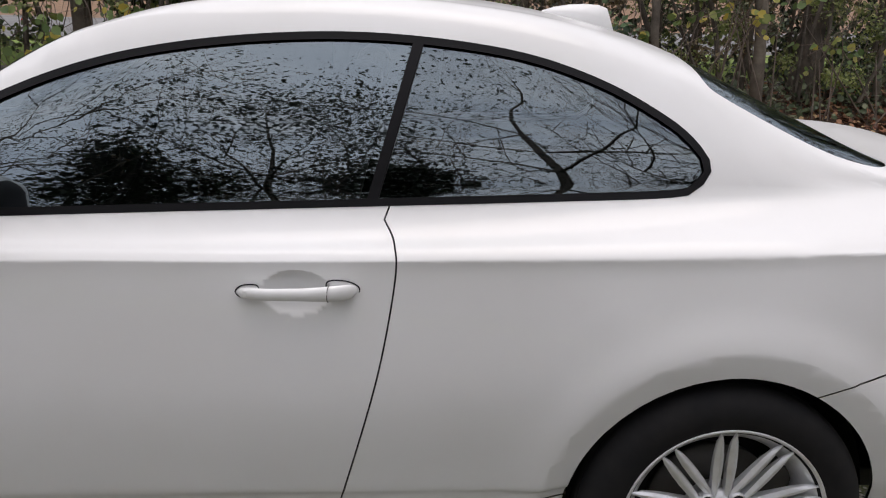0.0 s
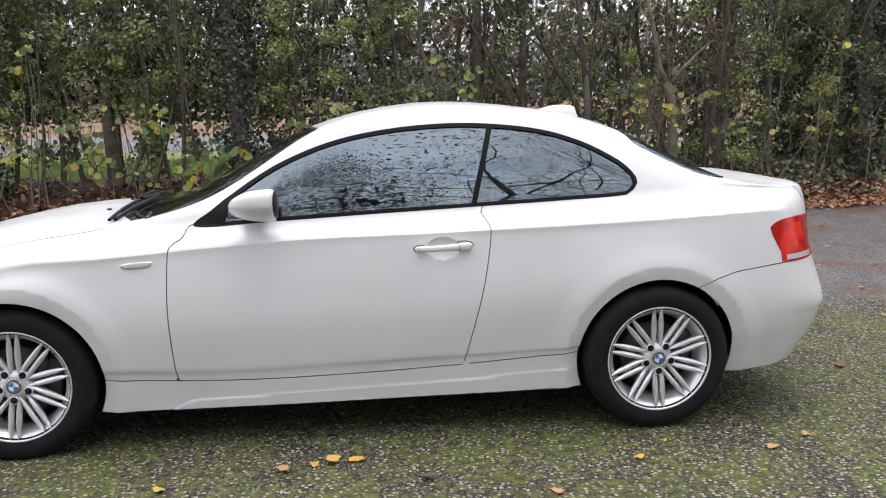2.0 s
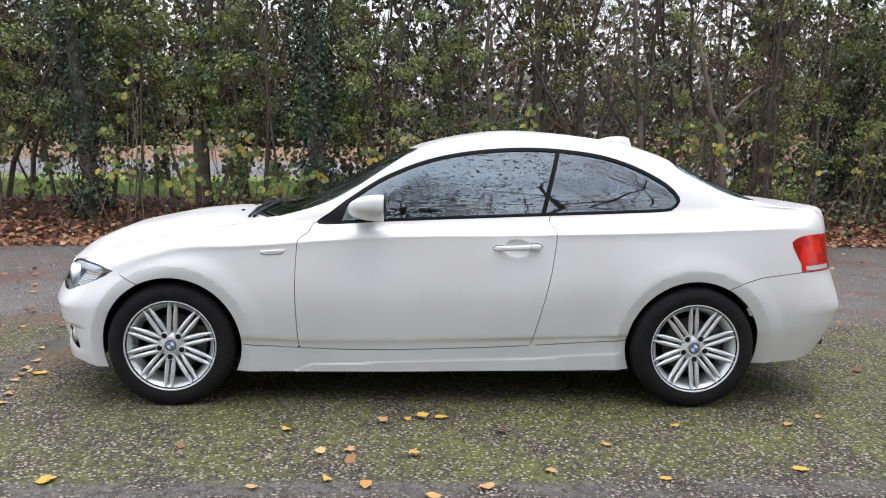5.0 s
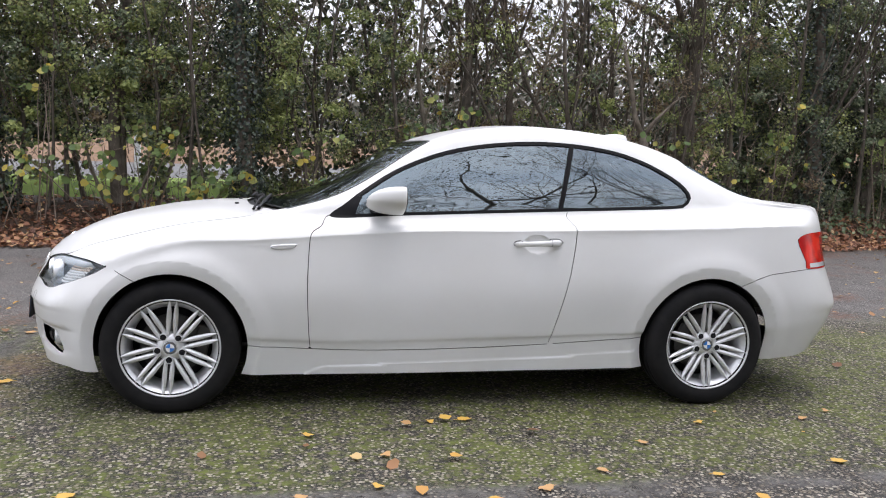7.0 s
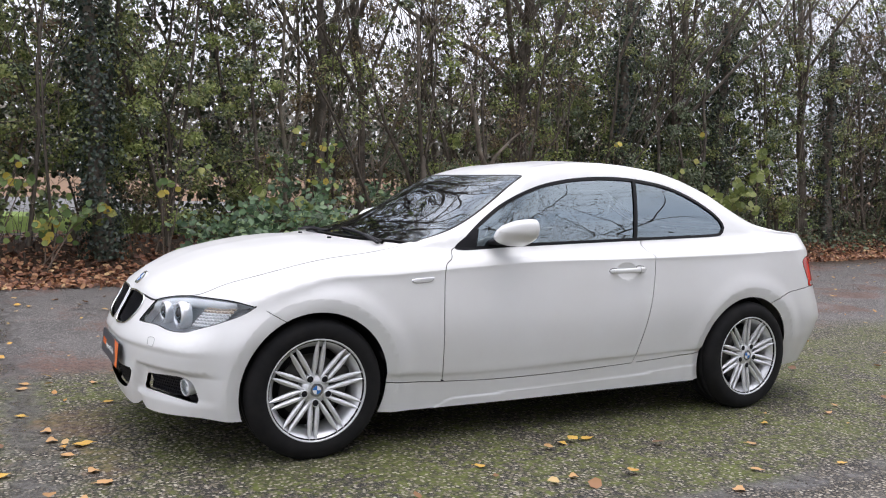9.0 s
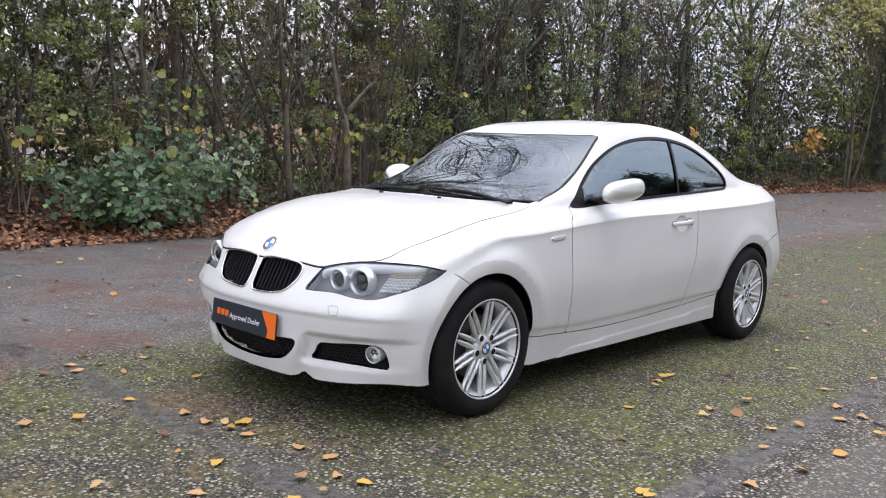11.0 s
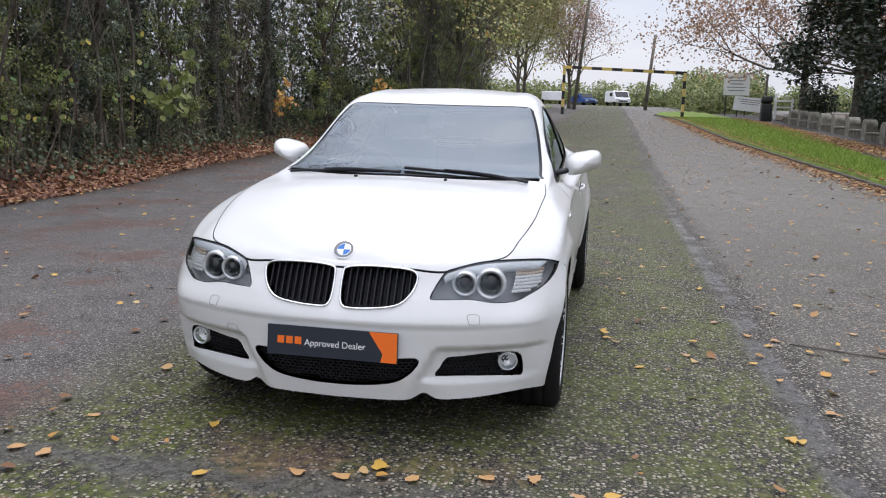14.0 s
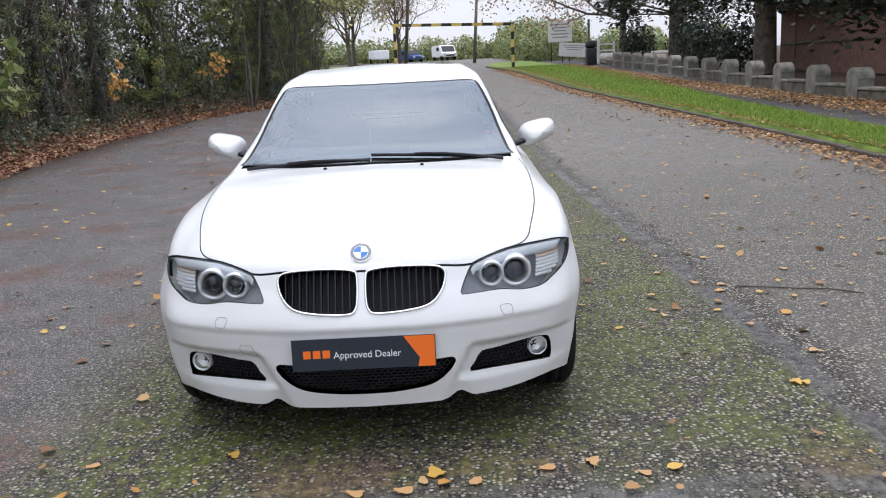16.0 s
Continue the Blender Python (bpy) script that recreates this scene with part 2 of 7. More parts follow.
    # earth under the hedge
    col = mix(m, soft(Yw, 5.6, 6.6), col, ramp(m, fine, [(0.3, (0.025, 0.016, 0.010)), (0.7, (0.090, 0.048, 0.026))]))
    join(m, col, bsdf(m).inputs["Base Color"])
    wet = calc("MAXIMUM", calc("MULTIPLY", joint, soft(mid, 0.40, 0.60)), calc("MULTIPLY", soft(noise_node(m, 0.9, 3, co), 0.56, 0.68), 0.25))
    rough = calc("SUBTRACT", 0.74, calc("MULTIPLY", wet, 0.50))
    join(m, rough, bsdf(m).inputs["Roughness"])
    relief = calc("ADD", calc("MULTIPLY", stone, 0.8), calc("ADD", calc("MULTIPLY", fine, 0.4), calc("MULTIPLY", moss_f, 0.5)))
    bump(m, relief, 1.0, 0.014)
    return m


def leaf_material(name, stops, rough=0.45, trans=0.25):
    """Leaves that differ in colour from one to the next."""
    m = material(name, stops[0][1], rough)
    g = node(m, "ShaderNodeNewGeometry")
    col = ramp(m, g.outputs["Random Per Island"], stops)
    vein = noise_node(m, 35, 3)
    col = mix(m, 0.2, col, mix(m, vein, (0.25, 0.25, 0.25), (1.0, 1.0, 1.0)), "MULTIPLY")
    join(m, col, bsdf(m).inputs["Base Color"])
    t = node(m, "ShaderNodeBsdfTranslucent")
    join(m, col, t.inputs[0])
    mx = node(m, "ShaderNodeMixShader")
    mx.inputs[0].default_value = trans
    join(m, bsdf(m).outputs[0], mx.inputs[1])
    join(m, t.outputs[0], mx.inputs[2])
    join(m, mx.outputs[0], m.node_tree.nodes["Material Output"].inputs[0])
    return m


def varied(name, a, b, scale, rough=0.8, fine=40.0, height=0.4, metal=0.0):
    m = material(name, a, rough, metal)
    f = noise_node(m, scale, 6)
    join(m, ramp(m, f, [(0.3, a), (0.72, b)]), bsdf(m).inputs["Base Color"])
    if height:
        bump(m, noise_node(m, fine, 5), height, 0.01)
    return m


GROUND = ground_material()
BARK = varied("bark", (0.055, 0.045, 0.036), (0.165, 0.14, 0.11), 6, 0.9, 30, 0.8)
BARKPALE = varied("pale_bark", (0.09, 0.075, 0.055), (0.19, 0.165, 0.125), 6, 0.9, 30, 0.8)
TWIG = varied("twig", (0.10, 0.078, 0.060), (0.30, 0.235, 0.19), 3, 0.9, 30, 0)
LEAF_DARK = leaf_material("ivy_leaf", [(0.0, (0.045, 0.068, 0.034)), (0.5, (0.115, 0.155, 0.075)), (0.9, (0.22, 0.26, 0.14)), (1.0, (0.34, 0.36, 0.22))], 0.34, 0.28)
LEAF_MID = leaf_material("hedge_leaf", [(0.0, (0.105, 0.140, 0.050)), (0.5, (0.215, 0.262, 0.092)), (0.85, (0.34, 0.375, 0.145)), (1.0, (0.46, 0.42, 0.16))], 0.42, 0.36)
LEAF_FRESH = leaf_material("fresh_hedge_leaf", [(0.0, (0.15, 0.20, 0.060)), (0.5, (0.29, 0.35, 0.105)), (1.0, (0.47, 0.50, 0.19))], 0.42, 0.40)
# ivy darkened in its colour to stand for shade inside the hedge
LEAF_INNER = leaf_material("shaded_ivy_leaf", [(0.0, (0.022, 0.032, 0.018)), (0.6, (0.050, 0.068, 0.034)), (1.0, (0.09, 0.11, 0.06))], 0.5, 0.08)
LEAF_MAPLE = leaf_material("field_maple_leaf", [(0.0, (0.20, 0.25, 0.07)), (0.5, (0.42, 0.44, 0.15)), (0.85, (0.62, 0.56, 0.26)), (1.0, (0.62, 0.36, 0.09))], 0.5, 0.4)
LEAF_LITTER = leaf_material("leaf_litter", [(0.0, (0.085, 0.040, 0.026)), (0.35, (0.22, 0.095, 0.055)), (0.7, (0.38, 0.18, 0.10)), (0.92, (0.52, 0.29, 0.15)), (1.0, (0.60, 0.43, 0.22))], 0.6, 0.1)
LEAF_VERGE = leaf_material("verge_leaf", [(0.0, (0.16, 0.075, 0.04)), (0.4, (0.36, 0.18, 0.08)), (0.8, (0.55, 0.32, 0.13)), (1.0, (0.66, 0.48, 0.22))], 0.6, 0.15)
LEAF_FARWOOD = leaf_material("far_wood_leaf", [(0.0, (0.11, 0.105, 0.085)), (0.5, (0.19, 0.178, 0.14)), (1.0, (0.28, 0.26, 0.21))], 0.7, 0.2)
LEAF_LIME = leaf_material("lime_leaf", [(0.0, (0.10, 0.17, 0.055)), (0.55, (0.20, 0.28, 0.080)), (0.78, (0.42, 0.42, 0.12)), (1.0, (0.66, 0.50, 0.08))], 0.5, 0.35)
LEAF_RUST = leaf_material("rust_leaf", [(0.0, (0.10, 0.065, 0.040)), (0.5, (0.18, 0.125, 0.070)), (1.0, (0.27, 0.22, 0.10))])
LEAF_ORANGE = leaf_material("orange_leaf", [(0.0, (0.32, 0.14, 0.07)), (0.5, (0.52, 0.25, 0.10)), (1.0, (0.62, 0.38, 0.17))], 0.55, 0.1)
LEAF_GOLD = leaf_material("golden_leaf", [(0.0, (0.46, 0.21, 0.06)), (0.5, (0.60, 0.32, 0.07)), (1.0, (0.70, 0.45, 0.09))], 0.5, 0.1)
LEAF_YEW = leaf_material("yew_needles", [(0.0, (0.008, 0.016, 0.008)), (0.6, (0.016, 0.030, 0.014)), (1.0, (0.030, 0.050, 0.022))], 0.5, 0.1)
LEAF_PINK = leaf_material("russet_tree_leaf", [(0.0, (0.30, 0.19, 0.13)), (0.5, (0.46, 0.32, 0.25)), (1.0, (0.60, 0.38, 0.24))], 0.5, 0.5)
LEAF_AUTUMN = leaf_material("autumn_tree_leaf", [(0.0, (0.19, 0.20, 0.07)), (0.5, (0.34, 0.33, 0.15)), (1.0, (0.46, 0.40, 0.22))], 0.5, 0.45)
GRASS = leaf_material("grass_blade", [(0.0, (0.14, 0.23, 0.03)), (0.6, (0.25, 0.38, 0.06)), (1.0, (0.42, 0.50, 0.12))], 0.6, 0.3)
TURF = varied("turf", (0.10, 0.16, 0.025), (0.23, 0.32, 0.06), 3, 0.95, 60, 0.8)
ROADGREY = varied("road_asphalt", (0.10, 0.10, 0.10), (0.16, 0.16, 0.16), 2, 0.8, 80, 0.3)
PATHDARK = varied("footpath_asphalt", (0.040, 0.038, 0.038), (0.085, 0.080, 0.076), 3, 0.8, 80, 0.4)
KERB = varied("kerb_stone", (0.055, 0.045, 0.035), (0.14, 0.12, 0.10), 5, 0.9, 40, 0.5)
WALLSTONE = varied("weathered_stone", (0.13, 0.125, 0.10), (0.34, 0.32, 0.27), 4, 0.9, 25, 0.6)
WALLBASE = varied("mossy_wall_base", (0.055, 0.048, 0.036), (0.20, 0.175, 0.135), 4, 0.9, 25, 0.7)
BRICKWALL = varied("red_brick", (0.16, 0.085, 0.065), (0.27, 0.16, 0.125), 5, 0.9, 40, 0.5)
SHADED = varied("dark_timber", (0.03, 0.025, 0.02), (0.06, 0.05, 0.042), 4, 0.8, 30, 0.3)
YELLOWPAINT = varied("yellow_paint", (0.60, 0.42, 0.08), (0.72, 0.55, 0.20), 3, 0.6, 30, 0.1)
BLACKPAINT = varied("black_paint", (0.015, 0.015, 0.015), (0.03, 0.03, 0.03), 3, 0.5, 30, 0.1)
POLE = varied("weathered_pole", (0.10, 0.085, 0.07), (0.20, 0.18, 0.15), 2, 0.9, 30, 0.3)
SIGNWHITE = varied("sign_white", (0.70, 0.71, 0.70), (0.78, 0.78, 0.77), 2, 0.5, 30, 0)
GREYTEXT = material("grey_print", (0.25, 0.27, 0.28), 0.6)
BINBLACK = varied("bin_plastic", (0.012, 0.012, 0.013), (0.03, 0.03, 0.03), 5, 0.5, 30, 0.1)
VANWHITE = varied("van_paint", (0.72, 0.73, 0.74), (0.78, 0.78, 0.78), 1, 0.3, 30, 0)
CARBLUE = varied("blue_paint", (0.02, 0.06, 0.20), (0.03, 0.08, 0.26), 1, 0.3, 30, 0)
FARGLASS = material("far_window", (0.02, 0.022, 0.025), 0.08)
REDPLASTIC = material("red_plastic", (0.55, 0.02, 0.015), 0.5)


# ---- mesh helpers ----
def mesh_object(name, bm, mat, parent=None, smooth=True):
    me = bpy.data.meshes.new(name)
    bm.to_mesh(me)
    bm.free()
    if smooth:
        me.shade_smooth()
    for m in mat if isinstance(mat, (list, tuple)) else (mat,):
        me.materials.append(m)
    ob = new(name, me)
    ob.parent = parent
    return ob


def part(name, bm, mat, parent, label="", smooth=True):
    ob = mesh_object(name, bm, mat, parent, smooth)
    return tagged(ob, label) if label else ob


def empty(name, m=Matrix()):
    ob = new(name)
    ob.empty_display_size = 0.2
    ob.matrix_world = m
    return ob


def hedge_line(x):
    """Where the tarmac ends and the leaf bank under the hedge begins."""
    return np.interp(x, [-60, -5, 0, 7, 10, 14, 18, 22, 26, 33, 42, 60], [5.6, 5.9, 6.2, 6.6, 7.0, 7.1, 6.8, 5.2, 4.0, 3.9, 4.4, 6.5])


def kerb_line(x):
    return np.interp(x, [-60, 9, 14, 25, 35, 43, 50, 56, 62], [-5.88, -5.88, -5.76, -4.95, -4.7, -4.5, -3.7, -4.5, -9.0])


def ground_z(x, y):
    """Height of the ground: level by the car, rising gently up the drive, a leaf bank along the hedge, a verge beyond the kerb."""
    z = np.interp(x, [6, 15, 25, 35, 46, 60, 80, 95, 150], [0, 0.2, 0.55, 0.92, 1.27, 1.75, 2.25, 2.5, 2.7])
    k = np.clip((y - hedge_line(x)) / 1.5, 0, 1)
    fade = np.clip((30 - x) / 6, 0, 1) * 0.9 + 0.1
    back = np.clip((y - hedge_line(x) - 3.0) / 1.5, 0, 1)
    return z + (0.42 * k * k * (3 - 2 * k) - 0.22 * back) * fade


def ground_rough(x, y):
    """The sheet itself: small unevenness, more of it under the hedge."""
    h = noise.noise((x * 0.9, y * 0.9, 0.3)) * 0.008
    k = min(max((y - hedge_line(x)) / 0.8, 0), 1)
    h += k * (noise.noise((x * 1.7, y * 1.7, 5)) * 0.05 + noise.noise((x * 5, y * 5, 2)) * 0.02)
    return ground_z(x, y) + h - 0.004


# ---- the car ----
# Control curves of the body, one half: front centre, round the corner, along the side, to the rear centre.
G_SILL = [(-2.05, 0, 0.175), (-2.04, 0.25, 0.18), (-1.97, 0.5, 0.185), (-1.84, 0.685, 0.198), (-1.68, 0.772, 0.188), (-1.33, 0.76, 0.18), (-0.95, 0.765, 0.165), (-0.6, 0.764, 0.165), (-0.2, 0.765, 0.165), (0.3, 0.767, 0.17), (0.8, 0.77, 0.175), (1.3, 0.77, 0.19), (1.68, 0.76, 0.21), (1.935, 0.705, 0.22), (2.105, 0.565, 0.25), (2.2, 0.3, 0.27), (2.22, 0, 0.27)]
G_LOW = [(-2.085, 0, 0.3), (-2.07, 0.25, 0.3), (-1.99, 0.5, 0.3), (-1.86, 0.708, 0.31), (-1.7, 0.79, 0.31), (-1.33, 0.79, 0.31), (-0.95, 0.788, 0.315), (-0.6, 0.788, 0.3), (-0.2, 0.789, 0.305), (0.3, 0.792, 0.32), (0.8, 0.796, 0.335), (1.3, 0.79, 0.35), (1.68, 0.8, 0.34), (1.945, 0.75, 0.35), (2.148, 0.612, 0.37), (2.235, 0.3, 0.38), (2.255, 0, 0.38)]
G_CREASE = [(-2.09, 0, 0.4), (-2.075, 0.26, 0.4), (-2, 0.52, 0.4), (-1.87, 0.72, 0.4), (-1.71, 0.8, 0.4), (-1.33, 0.82, 0.4), (-0.95, 0.81, 0.375), (-0.6, 0.805, 0.36), (-0.2, 0.805, 0.365), (0.3, 0.81, 0.375), (0.8, 0.81, 0.385), (1.3, 0.83, 0.41), (1.68, 0.825, 0.42), (1.955, 0.772, 0.44), (2.165, 0.635, 0.45), (2.25, 0.31, 0.46), (2.27, 0, 0.46)]
G_WIDE = [(-2.095, 0, 0.485), (-2.08, 0.26, 0.485), (-2.005, 0.52, 0.485), (-1.875, 0.73, 0.49), (-1.715, 0.81, 0.51), (-1.33, 0.842, 0.64), (-0.95, 0.83, 0.56), (-0.6, 0.825, 0.56), (-0.2, 0.825, 0.57), (0.3, 0.83, 0.58), (0.8, 0.835, 0.6), (1.3, 0.852, 0.65), (1.68, 0.84, 0.6), (1.955, 0.78, 0.56), (2.17, 0.645, 0.52), (2.255, 0.31, 0.52), (2.275, 0, 0.52)]
G_UNDER = [(-2.06, 0, 0.56), (-2.05, 0.26, 0.56), (-1.97, 0.52, 0.56), (-1.83, 0.72, 0.575), (-1.69, 0.79, 0.62), (-1.33, 0.81, 0.75), (-0.95, 0.805, 0.775), (-0.6, 0.8, 0.8), (-0.2, 0.802, 0.825), (0.3, 0.805, 0.835), (0.8, 0.808, 0.847), (1.3, 0.815, 0.865), (1.68, 0.8, 0.88), (1.94, 0.73, 0.855), (2.125, 0.585, 0.74), (2.21, 0.31, 0.72), (2.23, 0, 0.72)]
G_SHOULDER = [(-2.03, 0, 0.62), (-2.015, 0.27, 0.62), (-1.93, 0.52, 0.63), (-1.79, 0.7, 0.66), (-1.65, 0.765, 0.71), (-1.33, 0.795, 0.805), (-0.95, 0.795, 0.825), (-0.6, 0.79, 0.85), (-0.2, 0.79, 0.875), (0.3, 0.792, 0.885), (0.8, 0.795, 0.9), (1.3, 0.795, 0.92), (1.68, 0.775, 0.935), (1.93, 0.705, 0.94), (2.105, 0.57, 0.9), (2.195, 0.31, 0.9), (2.21, 0, 0.9)]
G_BELT = [(-2, 0, 0.68), (-1.985, 0.27, 0.685), (-1.89, 0.5, 0.7), (-1.74, 0.66, 0.735), (-1.58, 0.688, 0.785), (-1.3, 0.698, 0.865), (-0.95, 0.708, 0.905), (-0.6, 0.713, 0.925), (-0.2, 0.708, 0.94), (0.3, 0.703, 0.955), (0.8, 0.688, 0.975), (1.3, 0.663, 1), (1.66, 0.638, 1.005), (1.905, 0.632, 1.002), (2.10, 0.53, 0.985), (2.175, 0.29, 0.977), (2.188, 0, 0.974)]
G_RAIL = [(-1.99, 0, 0.69), (-1.965, 0.22, 0.715), (-1.865, 0.41, 0.745), (-1.71, 0.55, 0.79), (-1.52, 0.6, 0.84), (-1.26, 0.625, 0.893), (-0.94, 0.645, 0.928), (-0.56, 0.64, 1.022), (-0.1, 0.56, 1.288), (0.3, 0.528, 1.347), (0.8, 0.523, 1.333), (1.26, 0.543, 1.218), (1.62, 0.575, 1.066), (1.88, 0.6, 1.022), (2.08, 0.50, 1.015), (2.155, 0.27, 1.008), (2.182, 0, 0.984)]
G_CROWN = [(-1.985, 0, 0.695), (-1.945, 0.14, 0.74), (-1.845, 0.26, 0.79), (-1.69, 0.34, 0.845), (-1.49, 0.36, 0.89), (-1.24, 0.37, 0.925), (-0.96, 0.38, 0.945), (-0.64, 0.36, 1.028), (-0.17, 0.33, 1.282), (0.3, 0.33, 1.390), (0.8, 0.33, 1.377), (1.23, 0.33, 1.289), (1.57, 0.34, 1.136), (1.85, 0.36, 1.024), (2.04, 0.34, 1.022), (2.14, 0.19, 1.014), (2.18, 0, 0.99)]
G_SPINE = [(-1.98, 0, 0.7), (-1.93, 0, 0.75), (-1.82, 0, 0.81), (-1.65, 0, 0.87), (-1.45, 0, 0.91), (-1.22, 0, 0.94), (-0.98, 0, 0.955), (-0.66, 0, 1.03), (-0.2, 0, 1.278), (0.3, 0, 1.402), (0.8, 0, 1.391), (1.22, 0, 1.302), (1.55, 0, 1.150), (1.84, 0, 1.028), (2.03, 0, 1.024), (2.14, 0, 1.016), (2.178, 0, 0.995)]
GUIDES = [G_SILL, G_LOW, G_CREASE, G_WIDE, G_UNDER, G_SHOULDER, G_BELT, G_RAIL, G_CROWN, G_SPINE]


def spline(pts, t, at):
    """Smooth curve through pts (n, k) given at parameters t, sampled at the parameters at: monotone cubic."""
    p, t = np.asarray(pts, float), np.asarray(t, float)
    h = np.diff(t)[:, None]
    d = np.diff(p, axis=0) / h
    m = np.zeros_like(p)
    m[1:-1] = (d[:-1] * h[1:] + d[1:] * h[:-1]) / (h[1:] + h[:-1])
    m[0], m[-1] = d[0], d[-1]
    lim = np.minimum(np.abs(d[:-1]), np.abs(d[1:])) * 3
    m[1:-1] = np.clip(m[1:-1], -lim - 0.05, lim + 0.05)
    i = np.clip(np.searchsorted(t, at, side="right") - 1, 0, len(t) - 2)
    hh = h[i]
    s = ((at - t[i]) / h[i][:, 0])[:, None]
    return ((2 * s**3 - 3 * s**2 + 1) * p[i] + (s**3 - 2 * s**2 + s) * hh * m[i] + (-2 * s**3 + 3 * s**2) * p[i + 1] + (s**3 - s**2) * hh * m[i + 1])


def body_grid(nu=10, nv=8):
    """The body half as a grid of points (columns along the car, rows up the section), y negative: the left side."""
    g = np.array(GUIDES)
    chord = np.linalg.norm(np.diff(g[3], axis=0), axis=1) * 0.5 + np.linalg.norm(np.diff(g[6], axis=0), axis=1) * 0.5
    t = np.concatenate([[0], np.cumsum(chord)])
    at = np.concatenate([np.linspace(t[i], t[i + 1], nu, endpoint=False) for i in range(len(t) - 1)] + [[t[-1]]])
    lines = np.array([spline(c, t, at) for c in g])
    tv = np.arange(len(g), dtype=float)
    atv = np.linspace(0, len(g) - 1, (len(g) - 1) * nv + 1)
    grid = np.array([spline(lines[:, i], tv, atv) for i in range(len(at))])
    grid[:, :, 1] *= -1
    return grid


def outline(pts, closed=True, n=6):
    """A smooth line through 2D control points."""
    p = np.asarray(pts, float)
    q = np.concatenate([p[-1:], p, p[:2]]) if closed else np.concatenate([2 * p[:1] - p[1:2], p, 2 * p[-1:] - p[-2:-1]])
    out = []
    for i in range(1, len(q) - 2):
        a, b, c, d = q[i - 1:i + 3]
        for s in np.arange(n) / n:
            out.append(0.5 * (2 * b + (c - a) * s + (2 * a - 5 * b + 4 * c - d) * s**2 + (3 * b - a - 3 * c + d) * s**3))
    if not closed:
        out.append(p[-1])
    return np.array(out)


def inside(line, p):
    """Signed distance of points p to a closed 2D line: negative inside."""
    a, b = line, np.roll(line, -1, 0)
    best, odd = np.full(len(p), 1e9), np.zeros(len(p), bool)
    for u, v in zip(a, b):
        e = v - u
        t = np.clip(((p - u) @ e) / max(e @ e, 1e-12), 0, 1)
        best = np.minimum(best, np.hypot(*(p - u - t[:, None] * e).T))
        odd ^= ((u[1] > p[:, 1]) != (v[1] > p[:, 1])) & (p[:, 0] < e[0] * (p[:, 1] - u[1]) / (e[1] if abs(e[1]) > 1e-12 else 1e-12) + u[0])
    return np.where(odd, -best, best)


def cut(bm, values):
    """Cuts the mesh along the zero line of values(points), which may hold nan where it says nothing."""
    bm.verts.ensure_lookup_table()
    bm.verts.index_update()
    val = values(np.array([v.co for v in bm.verts]))
    on = {v for v, x in zip(bm.verts, val) if abs(x) < 1e-6}
    for e in list(bm.edges):
        a, b = e.verts
        x, y = val[a.index], val[b.index]
        if x * y < 0 and abs(x) >= 1e-6 and abs(y) >= 1e-6:
            on.add(bmesh.utils.edge_split(e, a, x / (x - y))[1])
    faces = {f for v in on for f in v.link_faces}
    for f in faces:
        hits = [v for v in f.verts if v in on]
        if len(hits) == 2 and not any(set(e.verts) == set(hits) for e in f.edges):
            bmesh.utils.face_split(f, hits[0], hits[1])


def xz(p):
    return p[:, [0, 2]]


def yz(p):
    return p[:, [1, 2]]


def xy(p):
    return p[:, [0, 1]]


def nose(p):
    return np.column_stack([p[:, 0] - p[:, 1], p[:, 2]])


def tail(p):
    return np.column_stack([p[:, 0] + p[:, 1], p[:, 2]])


# outlines of the openings and panels, each in its own projection
L_DLO = outline([(-.60, .918), (-.53, .985), (-.447, 1.048), (-.271, 1.158), (-.037, 1.250), (.231, 1.300), (.532, 1.316), (.833, 1.290), (1.042, 1.232), (1.205, 1.148), (1.266, 1.092), (1.281, 1.066), (1.278, 1.04), (1.250, 1.012), (1.20, .995), (.9, .981), (.547, .967), (.1, .948), (-.3, .930)])
L_DOOR = outline([(-.59, .935), (-.648, .878), (-.693, .847), (-.704, .775), (-.710, .635), (-.708, .521), (-.700, .373), (-.694, .315), (-.6925, .299), (-.690, .2930), (-.680, .2926), (-.66, .2918), (-.45, .284), (-.205, .284), (.15, .293), (.46, .3068), (.478, .3076), (.4862, .3086), (.4885, .314), (.492, .328), (.508, .39), (.530, .474), (.562, .601), (.581, .69), (.598, .793), (.606, .870), (.600, .908), (.578, .942), (.545, .985), (.1, .968), (-.3, .950)])
L_HEAD = outline([(-1.671, .578), (-1.627, .62), (-1.584, .656), (-1.549, .676), (-1.438, .695), (-1.327, .706), (-1.196, .709), (-1.066, .707), (-.933, .700), (-.83, .685), (-.815, .678), (-.87, .65), (-.95, .625), (-1.04, .602), (-1.13, .583), (-1.233, .562), (-1.357, .560), (-1.469, .573), (-1.55, .574), (-1.64, .573)])
L_GRILLE = outline([(-.016, .655), (-.032, .674), (-.10, .682), (-.20, .682), (-.27, .675), (-.295, .66), (-.298, .636), (-.286, .60), (-.254, .563), (-.207, .545), (-.118, .535), (-.048, .534), (-.025, .546), (-.016, .58)])
L_INTAKE = outline([(.15, .352), (0, .352), (-.20, .351), (-.300, .355), (-.322, .350), (-.322, .334), (-.303, .305), (-.265, .271), (-.213, .249), (-.1, .233), (0, .230), (.15, .230)])
